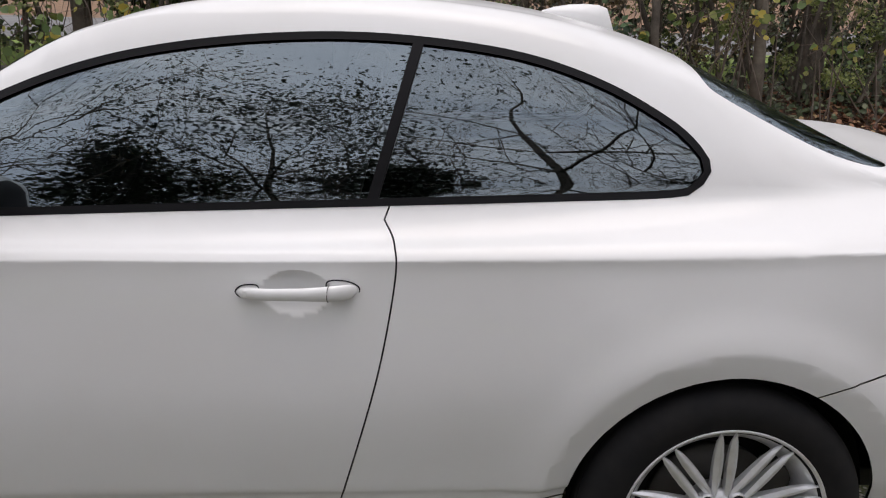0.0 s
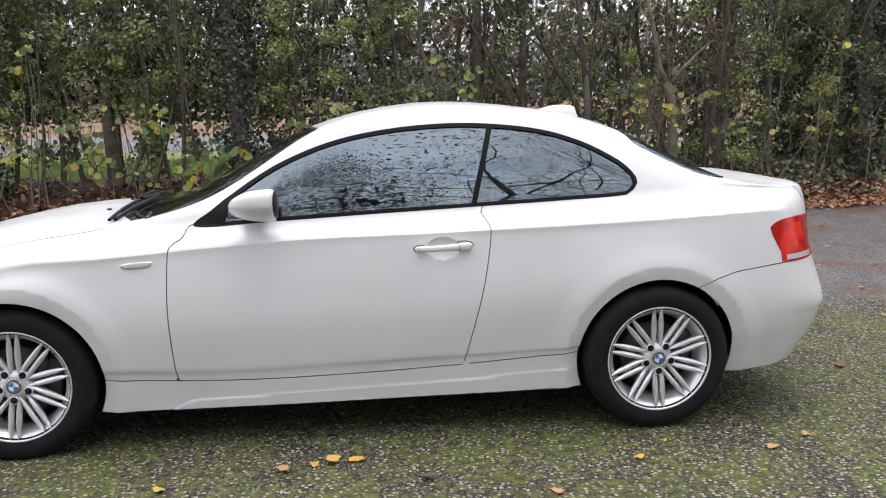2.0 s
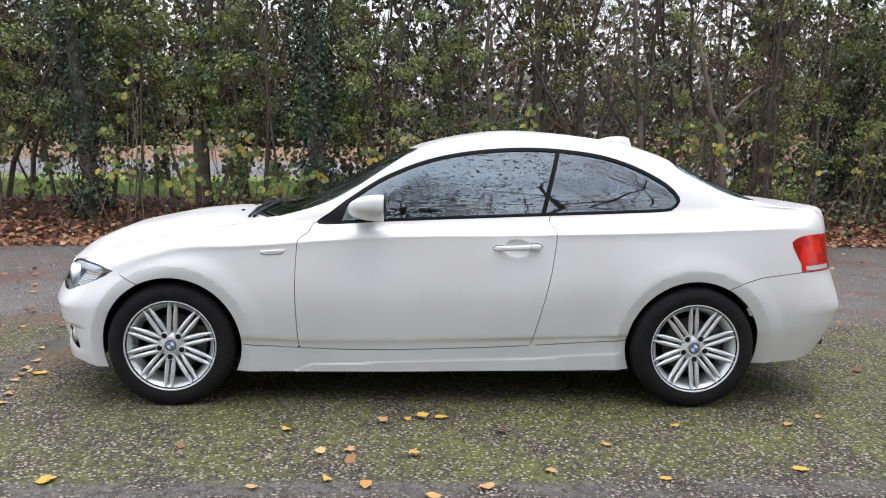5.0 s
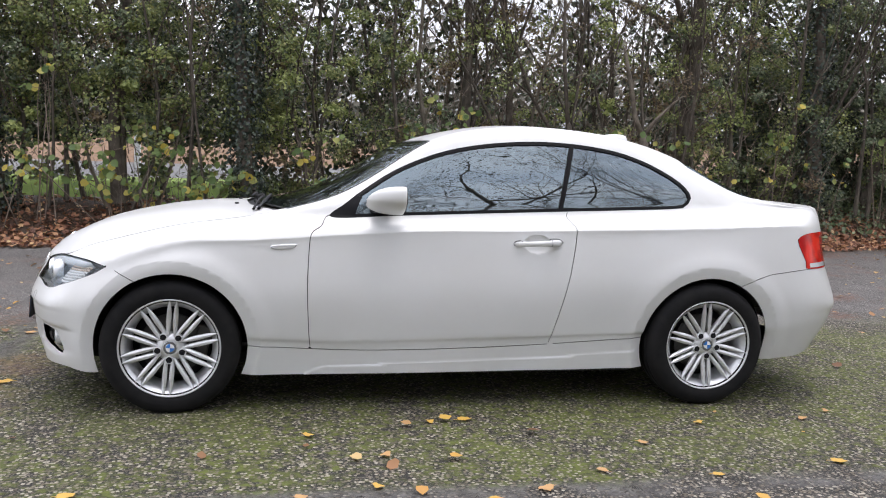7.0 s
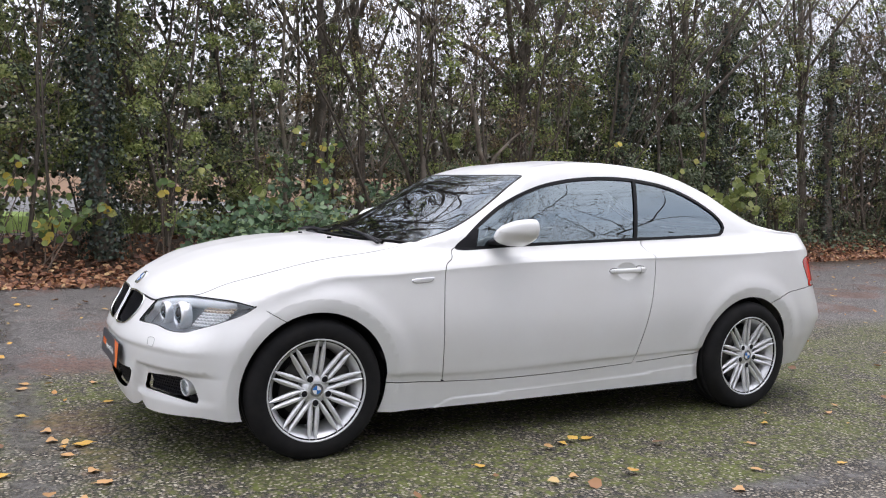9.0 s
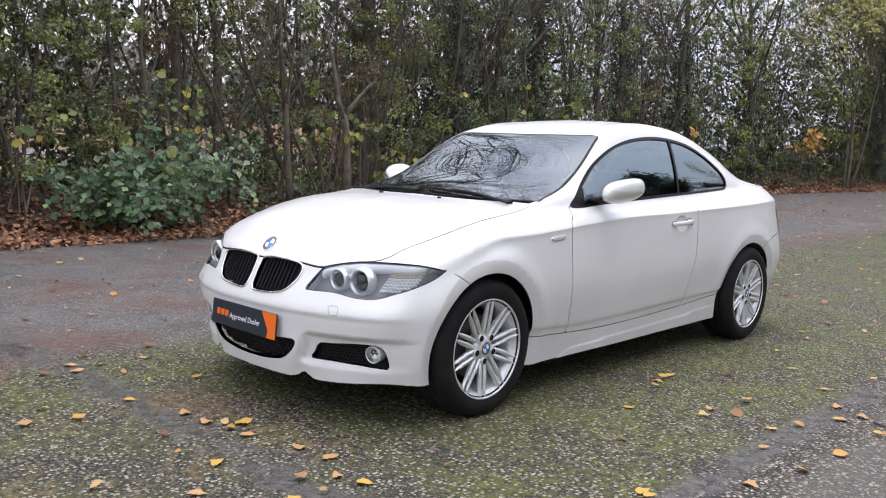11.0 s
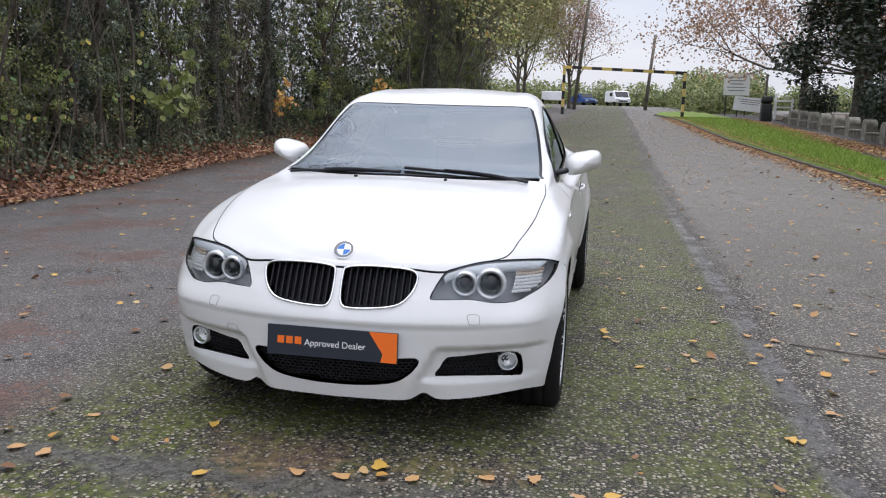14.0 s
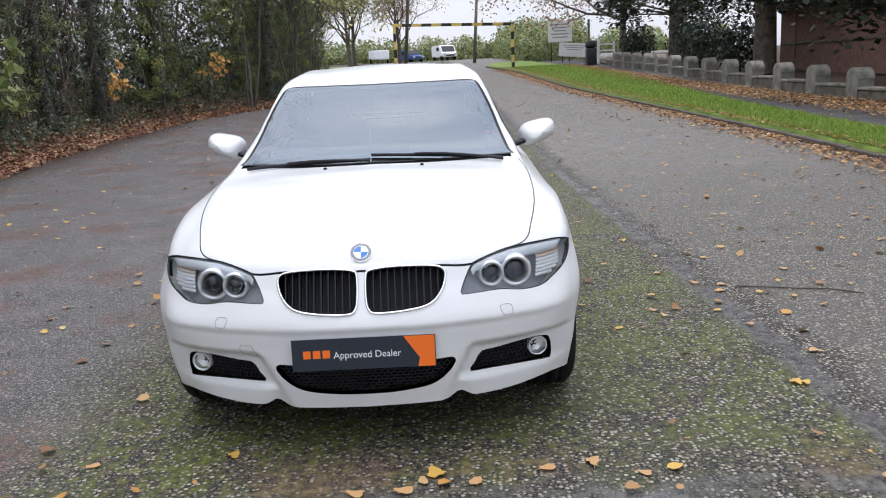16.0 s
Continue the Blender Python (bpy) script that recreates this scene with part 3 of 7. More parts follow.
L_FOG = outline([(-1.575, .349), (-1.50, .355), (-1.365, .364), (-1.255, .366), (-1.185, .355), (-1.158, .325), (-1.140, .268), (-1.18, .262), (-1.30, .268), (-1.49, .274), (-1.618, .277), (-1.60, .31)], n=4)
L_TAIL = outline([(1.063, .843), (1.084, .863), (1.163, .881), (1.30, .886), (1.543, .882), (1.80, .875), (1.80, .715), (1.453, .699), (1.146, .700), (1.12, .735), (1.088, .79)])
L_BONNET = outline([(-2.003, .2), (-2.004, 0), (-2.0, -.16), (-1.985, -.295), (-1.956, -.402), (-1.896, -.493), (-1.81, -.605), (-1.694, -.642), (-1.504, -.677), (-1.337, -.690), (-1.1, -.695), (-.95, -.683), (-.87, -.655), (-.93, -.5), (-.99, -.3), (-1.02, 0), (-1.02, .2)])
L_SCREEN = outline([(-.985, .2), (-.985, 0), (-.965, -.2), (-.90, -.45), (-.82, -.645), (-.74, -.650), (-.56, -.633), (-.35, -.598), (-.16, -.548), (-.105, -.525), (-.10, -.46), (-.125, -.25), (-.14, 0), (-.14, .2)])
L_REAR = outline([(1.27, .2), (1.27, 0), (1.275, -.25), (1.285, -.49), (1.32, -.537), (1.5, -.560), (1.63, -.572), (1.70, -.565), (1.74, -.49), (1.765, -.25), (1.775, 0), (1.775, .2)])
SILL_X, SILL_Z = [-1.1, -.964, -.691, -.45, -.205, .15, .486, .962, 1.1], [.31, .308, .2930, .284, .284, .293, .3085, .338, .345]
REAR_X, REAR_Z = [1.4, 1.508, 1.572, 1.664, 1.828, 1.911, 2.4], [.56, .619, .651, .675, .691, .697, .70]
AXLE, HUB_Z, ARCH_R = 1.33, .306, .347


def where(ok, v):
    return np.where(ok, v, np.nan)


def f_arch(p):
    d = np.minimum(np.hypot(p[:, 0] + AXLE, p[:, 2] - HUB_Z), np.hypot(p[:, 0] - AXLE, p[:, 2] - HUB_Z)) - ARCH_R
    return where(p[:, 1] < -.5, d)


def f_dlo(p):
    return where((p[:, 1] < -.42) & (p[:, 2] > .86), inside(L_DLO, xz(p)))


def f_pillar(p):
    """Distance along the car from the line between the door glass and the quarter glass."""
    return where((p[:, 1] < -.42) & (p[:, 2] > .86), p[:, 0] - (.548 + (p[:, 2] - .965) * .285))


def f_door(p):
    return where(p[:, 1] < -.5, inside(L_DOOR, xz(p)))


def f_sill(p):
    return where((p[:, 1] < -.4) & (np.abs(p[:, 0]) < 1.2), p[:, 2] - np.interp(p[:, 0], SILL_X, SILL_Z))


def f_head(p):
    return where((p[:, 0] < -1.45) & (p[:, 1] < -.2), inside(L_HEAD, nose(p)))


def f_grille(p):
    return where(p[:, 0] < -1.8, inside(L_GRILLE, yz(p)))


def f_intake(p):
    return where(p[:, 0] < -1.8, inside(L_INTAKE, yz(p)))


def f_fog(p):
    return where((p[:, 0] < -1.7) & (p[:, 1] < -.2), inside(L_FOG, nose(p)))


def f_tail(p):
    return where((p[:, 0] > 1.7), inside(L_TAIL, tail(p)))


def f_bonnet(p):
    return where((p[:, 0] < -.6) & (p[:, 2] > .64), inside(L_BONNET, xy(p)))


def f_screen(p):
    return where((p[:, 2] > .9) & (p[:, 0] < .1), inside(L_SCREEN, xy(p)))


def f_rear(p):
    return where((p[:, 2] > .95) & (p[:, 0] > 1.1), inside(L_REAR, xy(p)))


def f_front_seam(p):
    return where((p[:, 0] < -1.40) & (p[:, 0] > -1.585) & (p[:, 1] < -.6), p[:, 2] - (.687 - (p[:, 0] + 1.607) * .569))


def f_rear_seam(p):
    return where((p[:, 0] > 1.42) & (p[:, 2] > .5) & (p[:, 2] < .8), p[:, 2] - np.interp(p[:, 0], REAR_X, REAR_Z))


def f_boot(p):
    return where((p[:, 0] > 1.75) & (p[:, 2] > .71), np.maximum(1.795 - p[:, 0], -.56 - p[:, 1]))


SEAM = 0.0019
TRIM = 0.016


def shifted(f, d):
    return lambda p: f(p) - d


grid = body_grid(14, 9)
# the bumper steps back round the fog intakes, beside the central frame, and its lower edge is notched there
px, py, pz = grid[:, :, 0].copy(), grid[:, :, 1], grid[:, :, 2].copy()
edge = np.interp(pz, [.17, .24, .36, .42], [.265, .295, .355, .385])


def smooth(v):
    v = np.clip(v, 0, 1)
    return v * v * (3 - 2 * v)


step = smooth((np.abs(py) - edge) / .028) * smooth((.396 - pz) / .016) * smooth((-1.70 - px) / .22)
grid[:, :, 0] += (.012 + .020 * smooth((pz - .245) / .03)) * step
notch = np.exp(-((np.abs(py) - .335) / .032) ** 2) * np.clip((.26 - pz) / .085, 0, 1) * (px < -1.7)
grid[:, :, 2] += .030 * notch
# a ledge under the bumper's upper half
ledge = np.clip((.482 - pz) / .012, 0, 1) * np.clip((-1.70 - px) / .25, 0, 1)
grid[:, :, 0] += .010 * ledge
# flared wheel arches
for ax in (-AXLE, AXLE):
    r = np.hypot(grid[:, :, 0] - ax, grid[:, :, 2] - HUB_Z)
    lip = np.clip((.50 - r) / .09, 0, 1) * (grid[:, :, 1] < -.6)
    grid[:, :, 1] -= .010 * lip * lip * (3 - 2 * lip)

# side glass: a plain, slightly bowed sheet between the waist and the roof rail
i0, i1 = 6 * 9, 7 * 9
waist, rail = grid[:, i0:i0 + 1], grid[:, i1:i1 + 1]
s_ = np.linspace(0, 1, i1 - i0 + 1)[None, :, None]
flat = waist + (rail - waist) * s_
flat[:, :, 1] -= .014 * 4 * (s_ * (1 - s_))[:, :, 0]
amount = smooth(((rail - waist)[:, :, 2:] - .06) / .12) * (np.abs(waist[:, :, :1] - .3) < 1.35)
grid[:, i0:i1 + 1] += (flat - grid[:, i0:i1 + 1]) * amount
# normals of the plain skin
du, dv = np.gradient(grid, axis=0), np.gradient(grid, axis=1)
plain = np.cross(du, dv)
plain /= np.linalg.norm(plain, axis=2)[:, :, None] + 1e-12
bm = bmesh.new()
cols, rows_ = grid.shape[:2]
vs = [[bm.verts.new(grid[i, j]) for j in range(rows_)] for i in range(cols)]
for i in range(cols - 1):
    for j in range(rows_ - 1):
        bm.faces.new((vs[i][j], vs[i][j + 1], vs[i + 1][j + 1], vs[i + 1][j]))
plain_tree = BVHTree.FromPolygons([tuple(p) for p in grid.reshape(-1, 3)], [(i * rows_ + j, i * rows_ + j + 1, (i + 1) * rows_ + j + 1, (i + 1) * rows_ + j) for i in range(cols - 1) for j in range(rows_ - 1)])
bmesh.ops.remove_doubles(bm, verts=bm.verts, dist=1e-5)
# a finer skin round the handle, pressed in to a shallow cup
near = [f for f in bm.faces if abs(f.calc_center_median().x - .405) < .14 and abs(f.calc_center_median().z - .81) < .09 and f.calc_center_median().y < -.6]
bmesh.ops.subdivide_edges(bm, edges=list({e for f in near for e in f.edges}), cuts=3, use_grid_fill=True)
bm.normal_update()
for v in bm.verts:
    if v.co.y < -.6:
        r = math.hypot((v.co.x - .405) / .072, (v.co.z - .812) / .047)
        if r < 1:
            v.co.y += .020 * (1 - r * r) ** 0.7
# the skirt's lower half stands proud below a curved line
SKIRT_X, SKIRT_Z = [-.78, -.70, -.62, -.2, .5, .94], [.12, .178, .206, .214, .239, .268]


def f_skirt(p):
    return where((p[:, 1] < -.4) & (np.abs(p[:, 0]) < .97), p[:, 2] - np.interp(p[:, 0], SKIRT_X, SKIRT_Z))


cut(bm, f_skirt)
cut(bm, lambda p: f_skirt(p) - .012)
for v in bm.verts:
    if v.co.y < -.4 and -.78 < v.co.x < .97 and v.co.z < np.interp(v.co.x, SKIRT_X, SKIRT_Z) + .002:
        v.co.y -= .008
# the arch lips turn inwards
cut(bm, lambda p: f_arch(p) - .062)
for v in bm.verts:
    if v.co.y < -.5:
        r = min(math.hypot(v.co.x + AXLE, v.co.z - HUB_Z), math.hypot(v.co.x - AXLE, v.co.z - HUB_Z)) - ARCH_R
        if r < .0615:
            v.co.y += (.062 - max(r, -.02)) * .30
for f in (f_arch, f_head, f_grille, f_intake, f_fog, f_tail, f_rear):
    cut(bm, f)
for f in (f_dlo, f_screen):
    cut(bm, f)
    cut(bm, shifted(f, -TRIM))
for f in (f_door, f_bonnet, f_front_seam, f_rear_seam, f_boot, f_sill):
    cut(bm, shifted(f, SEAM))
    cut(bm, shifted(f, -SEAM))
cut(bm, shifted(f_pillar, -.012))
cut(bm, shifted(f_pillar, .012))
bm.normal_update()
bm.verts.index_update()
bm.faces.ensure_lookup_table()
V = np.array([v.co for v in bm.verts])
N = np.array([v.normal for v in bm.verts])
if N[np.argmax(V[:, 2]), 2] < 0:
    N = -N
# where the skin is plain its normals come from the smooth surface, elsewhere (cup, lips, skirt) from the mesh
for k, p in enumerate(V):
    hit, _, f, dist = plain_tree.find_nearest(p)
    if dist is None or dist > 2e-4:
        continue
    i, j = divmod(f, rows_ - 1)
    if np.linalg.norm(grid[i, j] - grid[i + 1, j]) < 1e-4:
        continue
    a, b = grid[i + 1, j] - grid[i, j], grid[i, j + 1] - grid[i, j]
    q = p - grid[i, j]
    s = min(max(float(q @ a / (a @ a + 1e-12)), 0), 1)
    t = min(max(float(q @ b / (b @ b + 1e-12)), 0), 1)
    n = (plain[i, j] * (1 - s) + plain[i + 1, j] * s) * (1 - t) + (plain[i, j + 1] * (1 - s) + plain[i + 1, j + 1] * s) * t
    n = n / (np.linalg.norm(n) + 1e-9)
    N[k] = n if n @ N[k] > 0 else -n
N[np.abs(V[:, 1]) < 1e-4, 1] = 0
N /= np.linalg.norm(N, axis=1)[:, None]
F = [[v.index for v in f.verts] for f in bm.faces]
C = np.array([V[f].mean(0) for f in F])
bm.free()


def nudge(p):
    """The nose as a whole sits a little further back."""
    p = np.array(p, float)
    p[..., 0] += .018 * smooth((-1.50 - p[..., 0]) / .40)
    return p


V0 = V
V = nudge(V0)


def val(f):
    return np.nan_to_num(f(C), nan=9.0)


kind = np.full(len(F), "shell", object)
todo = np.ones(len(F), bool)


def claim(mask, name):
    global todo
    m = mask & todo
    kind[m] = name
    todo &= ~m


claim(val(f_arch) < 0, "hole")
claim(val(f_head) < 0, "headlight")
claim(val(f_grille) < 0, "grille")
claim(val(f_intake) < 0, "intake")
claim(val(f_fog) < 0, "fog")
claim(val(f_tail) < 0, "tail")
dlo, pil = val(f_dlo), val(f_pillar)
claim((dlo < 0) & (dlo > -TRIM), "side_trim")
claim((dlo < 0) & (np.abs(pil) < .012), "side_trim")
claim((dlo < 0) & (C[:, 0] < -.47), "side_trim")
claim((dlo < 0) & (pil < 0), "door_glass")
claim(dlo < 0, "quarter_glass")
scr = val(f_screen)
claim((scr < 0) & (scr > -TRIM), "screen_trim")
claim(scr < 0, "windscreen")
claim(val(f_rear) < 0, "rear_window")
bon = val(f_bonnet)
claim(np.abs(bon) < SEAM, "seam")
claim(bon < 0, "bonnet")
claim((C[:, 0] > -1.03) & (C[:, 0] < -.7) & (C[:, 2] > .88) & (np.abs(C[:, 1]) < .66) & (C[:, 1] > -.64), "cowl")
door = val(f_door)
claim(np.abs(door) < SEAM, "seam")
claim(door < 0, "door")
sil = val(f_sill)
claim((np.abs(sil) < SEAM) & (np.abs(C[:, 0]) < 1.0) & ((C[:, 0] < -.70) | (C[:, 0] > .50)), "seam")
claim((sil < 0) & (np.abs(C[:, 0]) < 1.0), "sill")
fs = np.nan_to_num(f_front_seam(C), nan=-9.0)
claim((np.abs(fs) < SEAM) & (C[:, 0] < -1.3), "seam")
claim((C[:, 0] < -1.3) & (fs < 0) & ((C[:, 0] < -1.45) | (C[:, 2] < .5)) & ((C[:, 0] < -1.7) | (C[:, 2] - (.687 - (C[:, 0] + 1.607) * .569) < 0)), "front_bumper")
claim(C[:, 0] < -.66, "wing")
rs = val(f_rear_seam)
claim((np.abs(rs) < SEAM) & (C[:, 0] > 1.4), "seam")
claim((C[:, 0] > 1.42) & (C[:, 2] < np.interp(C[:, 0], REAR_X, REAR_Z)), "rear_bumper")
bt = val(f_boot)
claim(np.abs(bt) < SEAM, "seam")
claim(bt < 0, "boot_lid")


def skin(name, kinds, mat, parent, sides, offset=0.0, flange=0.010, label="", smooth_normals=True):
    """A panel cut from the body skin: sides (-1,), (1,) or both; offset inwards; its edges turned in by flange."""
    pick = [f for f, k in zip(F, kind) if k in kinds]
    used = sorted({i for f in pick for i in f})
    idx = {v: i for i, v in enumerate(used)}
    base, nrm = V[used] - N[used] * offset, N[used]
    local = [[idx[i] for i in f] for f in pick]
    count = {}
    for f in local:
        for a, b in zip(f, f[1:] + f[:1]):
            count[(a, b)] = 1
    rim = [(a, b) for a, b in count if (b, a) not in count and not (abs(base[a][1]) < 1e-3 and abs(base[b][1]) < 1e-3)]
    verts, faces, norms = [], [], []
    for s in sides:
        flip = np.array([1, -s, 1.0]) * np.array([1, 1, 1]) if s > 0 else np.array([1, 1, 1.0])
        o = len(verts)
        pts, nn = base * flip, nrm * flip
        verts += list(pts)
        norms += list(nn)
        turn = s > 0
        faces += [[o + i for i in (f if turn else f[::-1])] for f in local]
        if flange:
            for a, b in rim:
                q = len(verts)
                e = np.cross(pts[b] - pts[a], nn[a])
                e = e / (np.linalg.norm(e) + 1e-9) * (-1 if turn else 1)
                verts += [pts[a], pts[b], pts[b] - nn[b] * flange, pts[a] - nn[a] * flange]
                norms += [e] * 4
                faces.append([q, q + 1, q + 2, q + 3] if not turn else [q + 3, q + 2, q + 1, q])
    me = bpy.data.meshes.new(name)
    me.from_pydata([tuple(v) for v in verts], [], faces)
    me.shade_smooth()
    me.normals_split_custom_set_from_vertices([tuple(n) for n in norms])
    me.materials.append(mat)
    ob = new(name, me)
    ob.parent = parent
    return tagged(ob, label) if label else ob


def surface(x, z):
    """The skin's y on the left side at (x, z)."""
    return skin_point(xz, x, z)[0].y


TREE = BVHTree.FromPolygons([tuple(v) for v in V0], F)
AIM = {yz: lambda a, b: ((-5, a, b), (1, 0, 0)), nose: lambda a, b: ((a / 2 - 4, -a / 2 - 4, b), (1, 1, 0)), tail: lambda a, b: ((a / 2 + 4, a / 2 - 4, b), (-1, 1, 0)), xy: lambda a, b: ((a, b, 4), (0, 0, -1)), xz: lambda a, b: ((a, -4, b), (0, 1, 0))}


def skin_point(f2, a, b, mask=None):
    """The skin's point and outward normal seen along the projection f2 at (a, b)."""
    eye, way = AIM[f2](a, b)
    for k in range(12):
        d = .004 * ((k + 1) // 2) * (-1 if k % 2 else 1)
        e2, w2 = AIM[f2](a, b + d if f2 is not xy else min(b + d, -1e-4))
        hit, n, i, _ = TREE.ray_cast(Vector(e2), Vector(w2).normalized())
        if hit:
            nn = Vector(N[F[i]].mean(0)).normalized()
            return Vector(nudge(hit)), nn
    d = np.hypot(*(f2(V) - np.array([a, b])).T)
    i = int(np.argmin(d))
    return Vector(V[i]), Vector(N[i])


def tube(points, radius, segs=6, closed=True):
    """A thin tube along 3D points, as a bmesh."""
    bm = bmesh.new()
    pts = [Vector(p) for p in points]
    n = len(pts)
    rings = []
    for i, p in enumerate(pts):
        a = pts[(i - 1) % n] if closed or i else p
        b = pts[(i + 1) % n] if closed or i < n - 1 else p
        t = (b - a).normalized()
        side = t.cross(Vector((0, 0, 1)))
        side = side.normalized() if side.length > 0.1 else t.cross(Vector((0, 1, 0))).normalized()
        up = side.cross(t)
        rings.append([bm.verts.new(p + (side * math.cos(k * 6.2832 / segs) + up * math.sin(k * 6.2832 / segs)) * radius) for k in range(segs)])
    for i in range(n if closed else n - 1):
        r, q = rings[i], rings[(i + 1) % n]
        for k in range(segs):
            bm.faces.new((r[k], r[(k + 1) % segs], q[(k + 1) % segs], q[k]))
    bmesh.ops.recalc_face_normals(bm, faces=bm.faces)
    return bm


def lathe(profile, segs=64, axis="Y", ends=False):
    """A body of revolution round the y axis: profile of (radius, y)."""
    bm = bmesh.new()
    rings = [[bm.verts.new((r * math.cos(k * 2 * math.pi / segs), y, r * math.sin(k * 2 * math.pi / segs))) for k in range(segs)] for r, y in profile]
    for a, b in zip(rings, rings[1:]):
        for k in range(segs):
            bm.faces.new((a[k], a[(k + 1) % segs], b[(k + 1) % segs], b[k]))
    if ends:
        bm.faces.new(rings[0])
        bm.faces.new(rings[-1])
    bmesh.ops.remove_doubles(bm, verts=bm.verts, dist=1e-6)
    bmesh.ops.recalc_face_normals(bm, faces=bm.faces)
    return bm


def box(bm, size, m=Matrix(), bevel=0.0, segs=2):
    geo = bmesh.ops.create_cube(bm, size=1, matrix=m @ Matrix.Diagonal((*size, 1)))
    if bevel:
        edges = list({e for v in geo["verts"] for e in v.link_edges})
        bmesh.ops.bevel(bm, geom=edges, offset=bevel, segments=segs, affect="EDGES", profile=0.5)
    return bm


car = empty("car")
tagged(car, "white two-door coupe with silver alloy wheels, parked on mossy tarmac", "car")
skin("roof_and_quarter_shell", {"shell"}, PAINT, car, (-1, 1), flange=.014)
bonnet = skin("bonnet", {"bonnet"}, PAINT, car, (-1, 1), flange=.012)
front_bumper = skin("front_bumper", {"front_bumper"}, PAINT, car, (-1, 1), flange=.02)
skin("rear_bumper", {"rear_bumper"}, PAINT, car, (-1, 1), flange=.012)
skin("boot_lid", {"boot_lid"}, PAINT, car, (-1, 1), flange=.012)
skin("seam_seal", {"seam"}, BLACK, car, (-1, 1), offset=.009, flange=0, label="black rubber seals in the panel gaps")["kind"] = "stuff"
skin("windscreen", {"windscreen"}, GLASSF, car, (-1, 1), flange=0, label="clear raked windscreen reflecting the sky").visible_shadow = False
skin("windscreen_surround", {"screen_trim"}, GLOSSBLACK, car, (-1, 1), flange=.004)
skin("scuttle_panel", {"cowl"}, BLACK, car, (-1, 1), offset=.012, flange=0)
skin("rear_window", {"rear_window"}, GLASSD, car, (-1, 1), flange=.003)
skin("headlining", {"shell"}, HEADLINE, car, (-1, 1), offset=.03, flange=0)
doors = {}
for s in (-1, 1):
    skin("front_wing", {"wing"}, PAINT, car, (s,), flange=.014)
    skin("sill_skirt", {"sill"}, PAINT, car, (s,), flange=.012)
    door = skin("door", {"door"}, PAINT, car, (s,), flange=.012)
    doors[s] = door
    skin("door_window", {"door_glass"}, GLASS, door, (s,), flange=0, offset=.006).visible_shadow = False
    skin("quarter_window", {"quarter_glass"}, GLASSD, car, (s,), flange=0, offset=.006, label="dark tinted rear quarter glass").visible_shadow = False
    skin("window_surround", {"side_trim"}, GLOSSBLACK, car, (s,), offset=-.001, flange=.008)
    skin("tail_light", {"tail"}, REDLENS, car, (s,), offset=-.003, flange=.01, label="red tail light with clear strip")


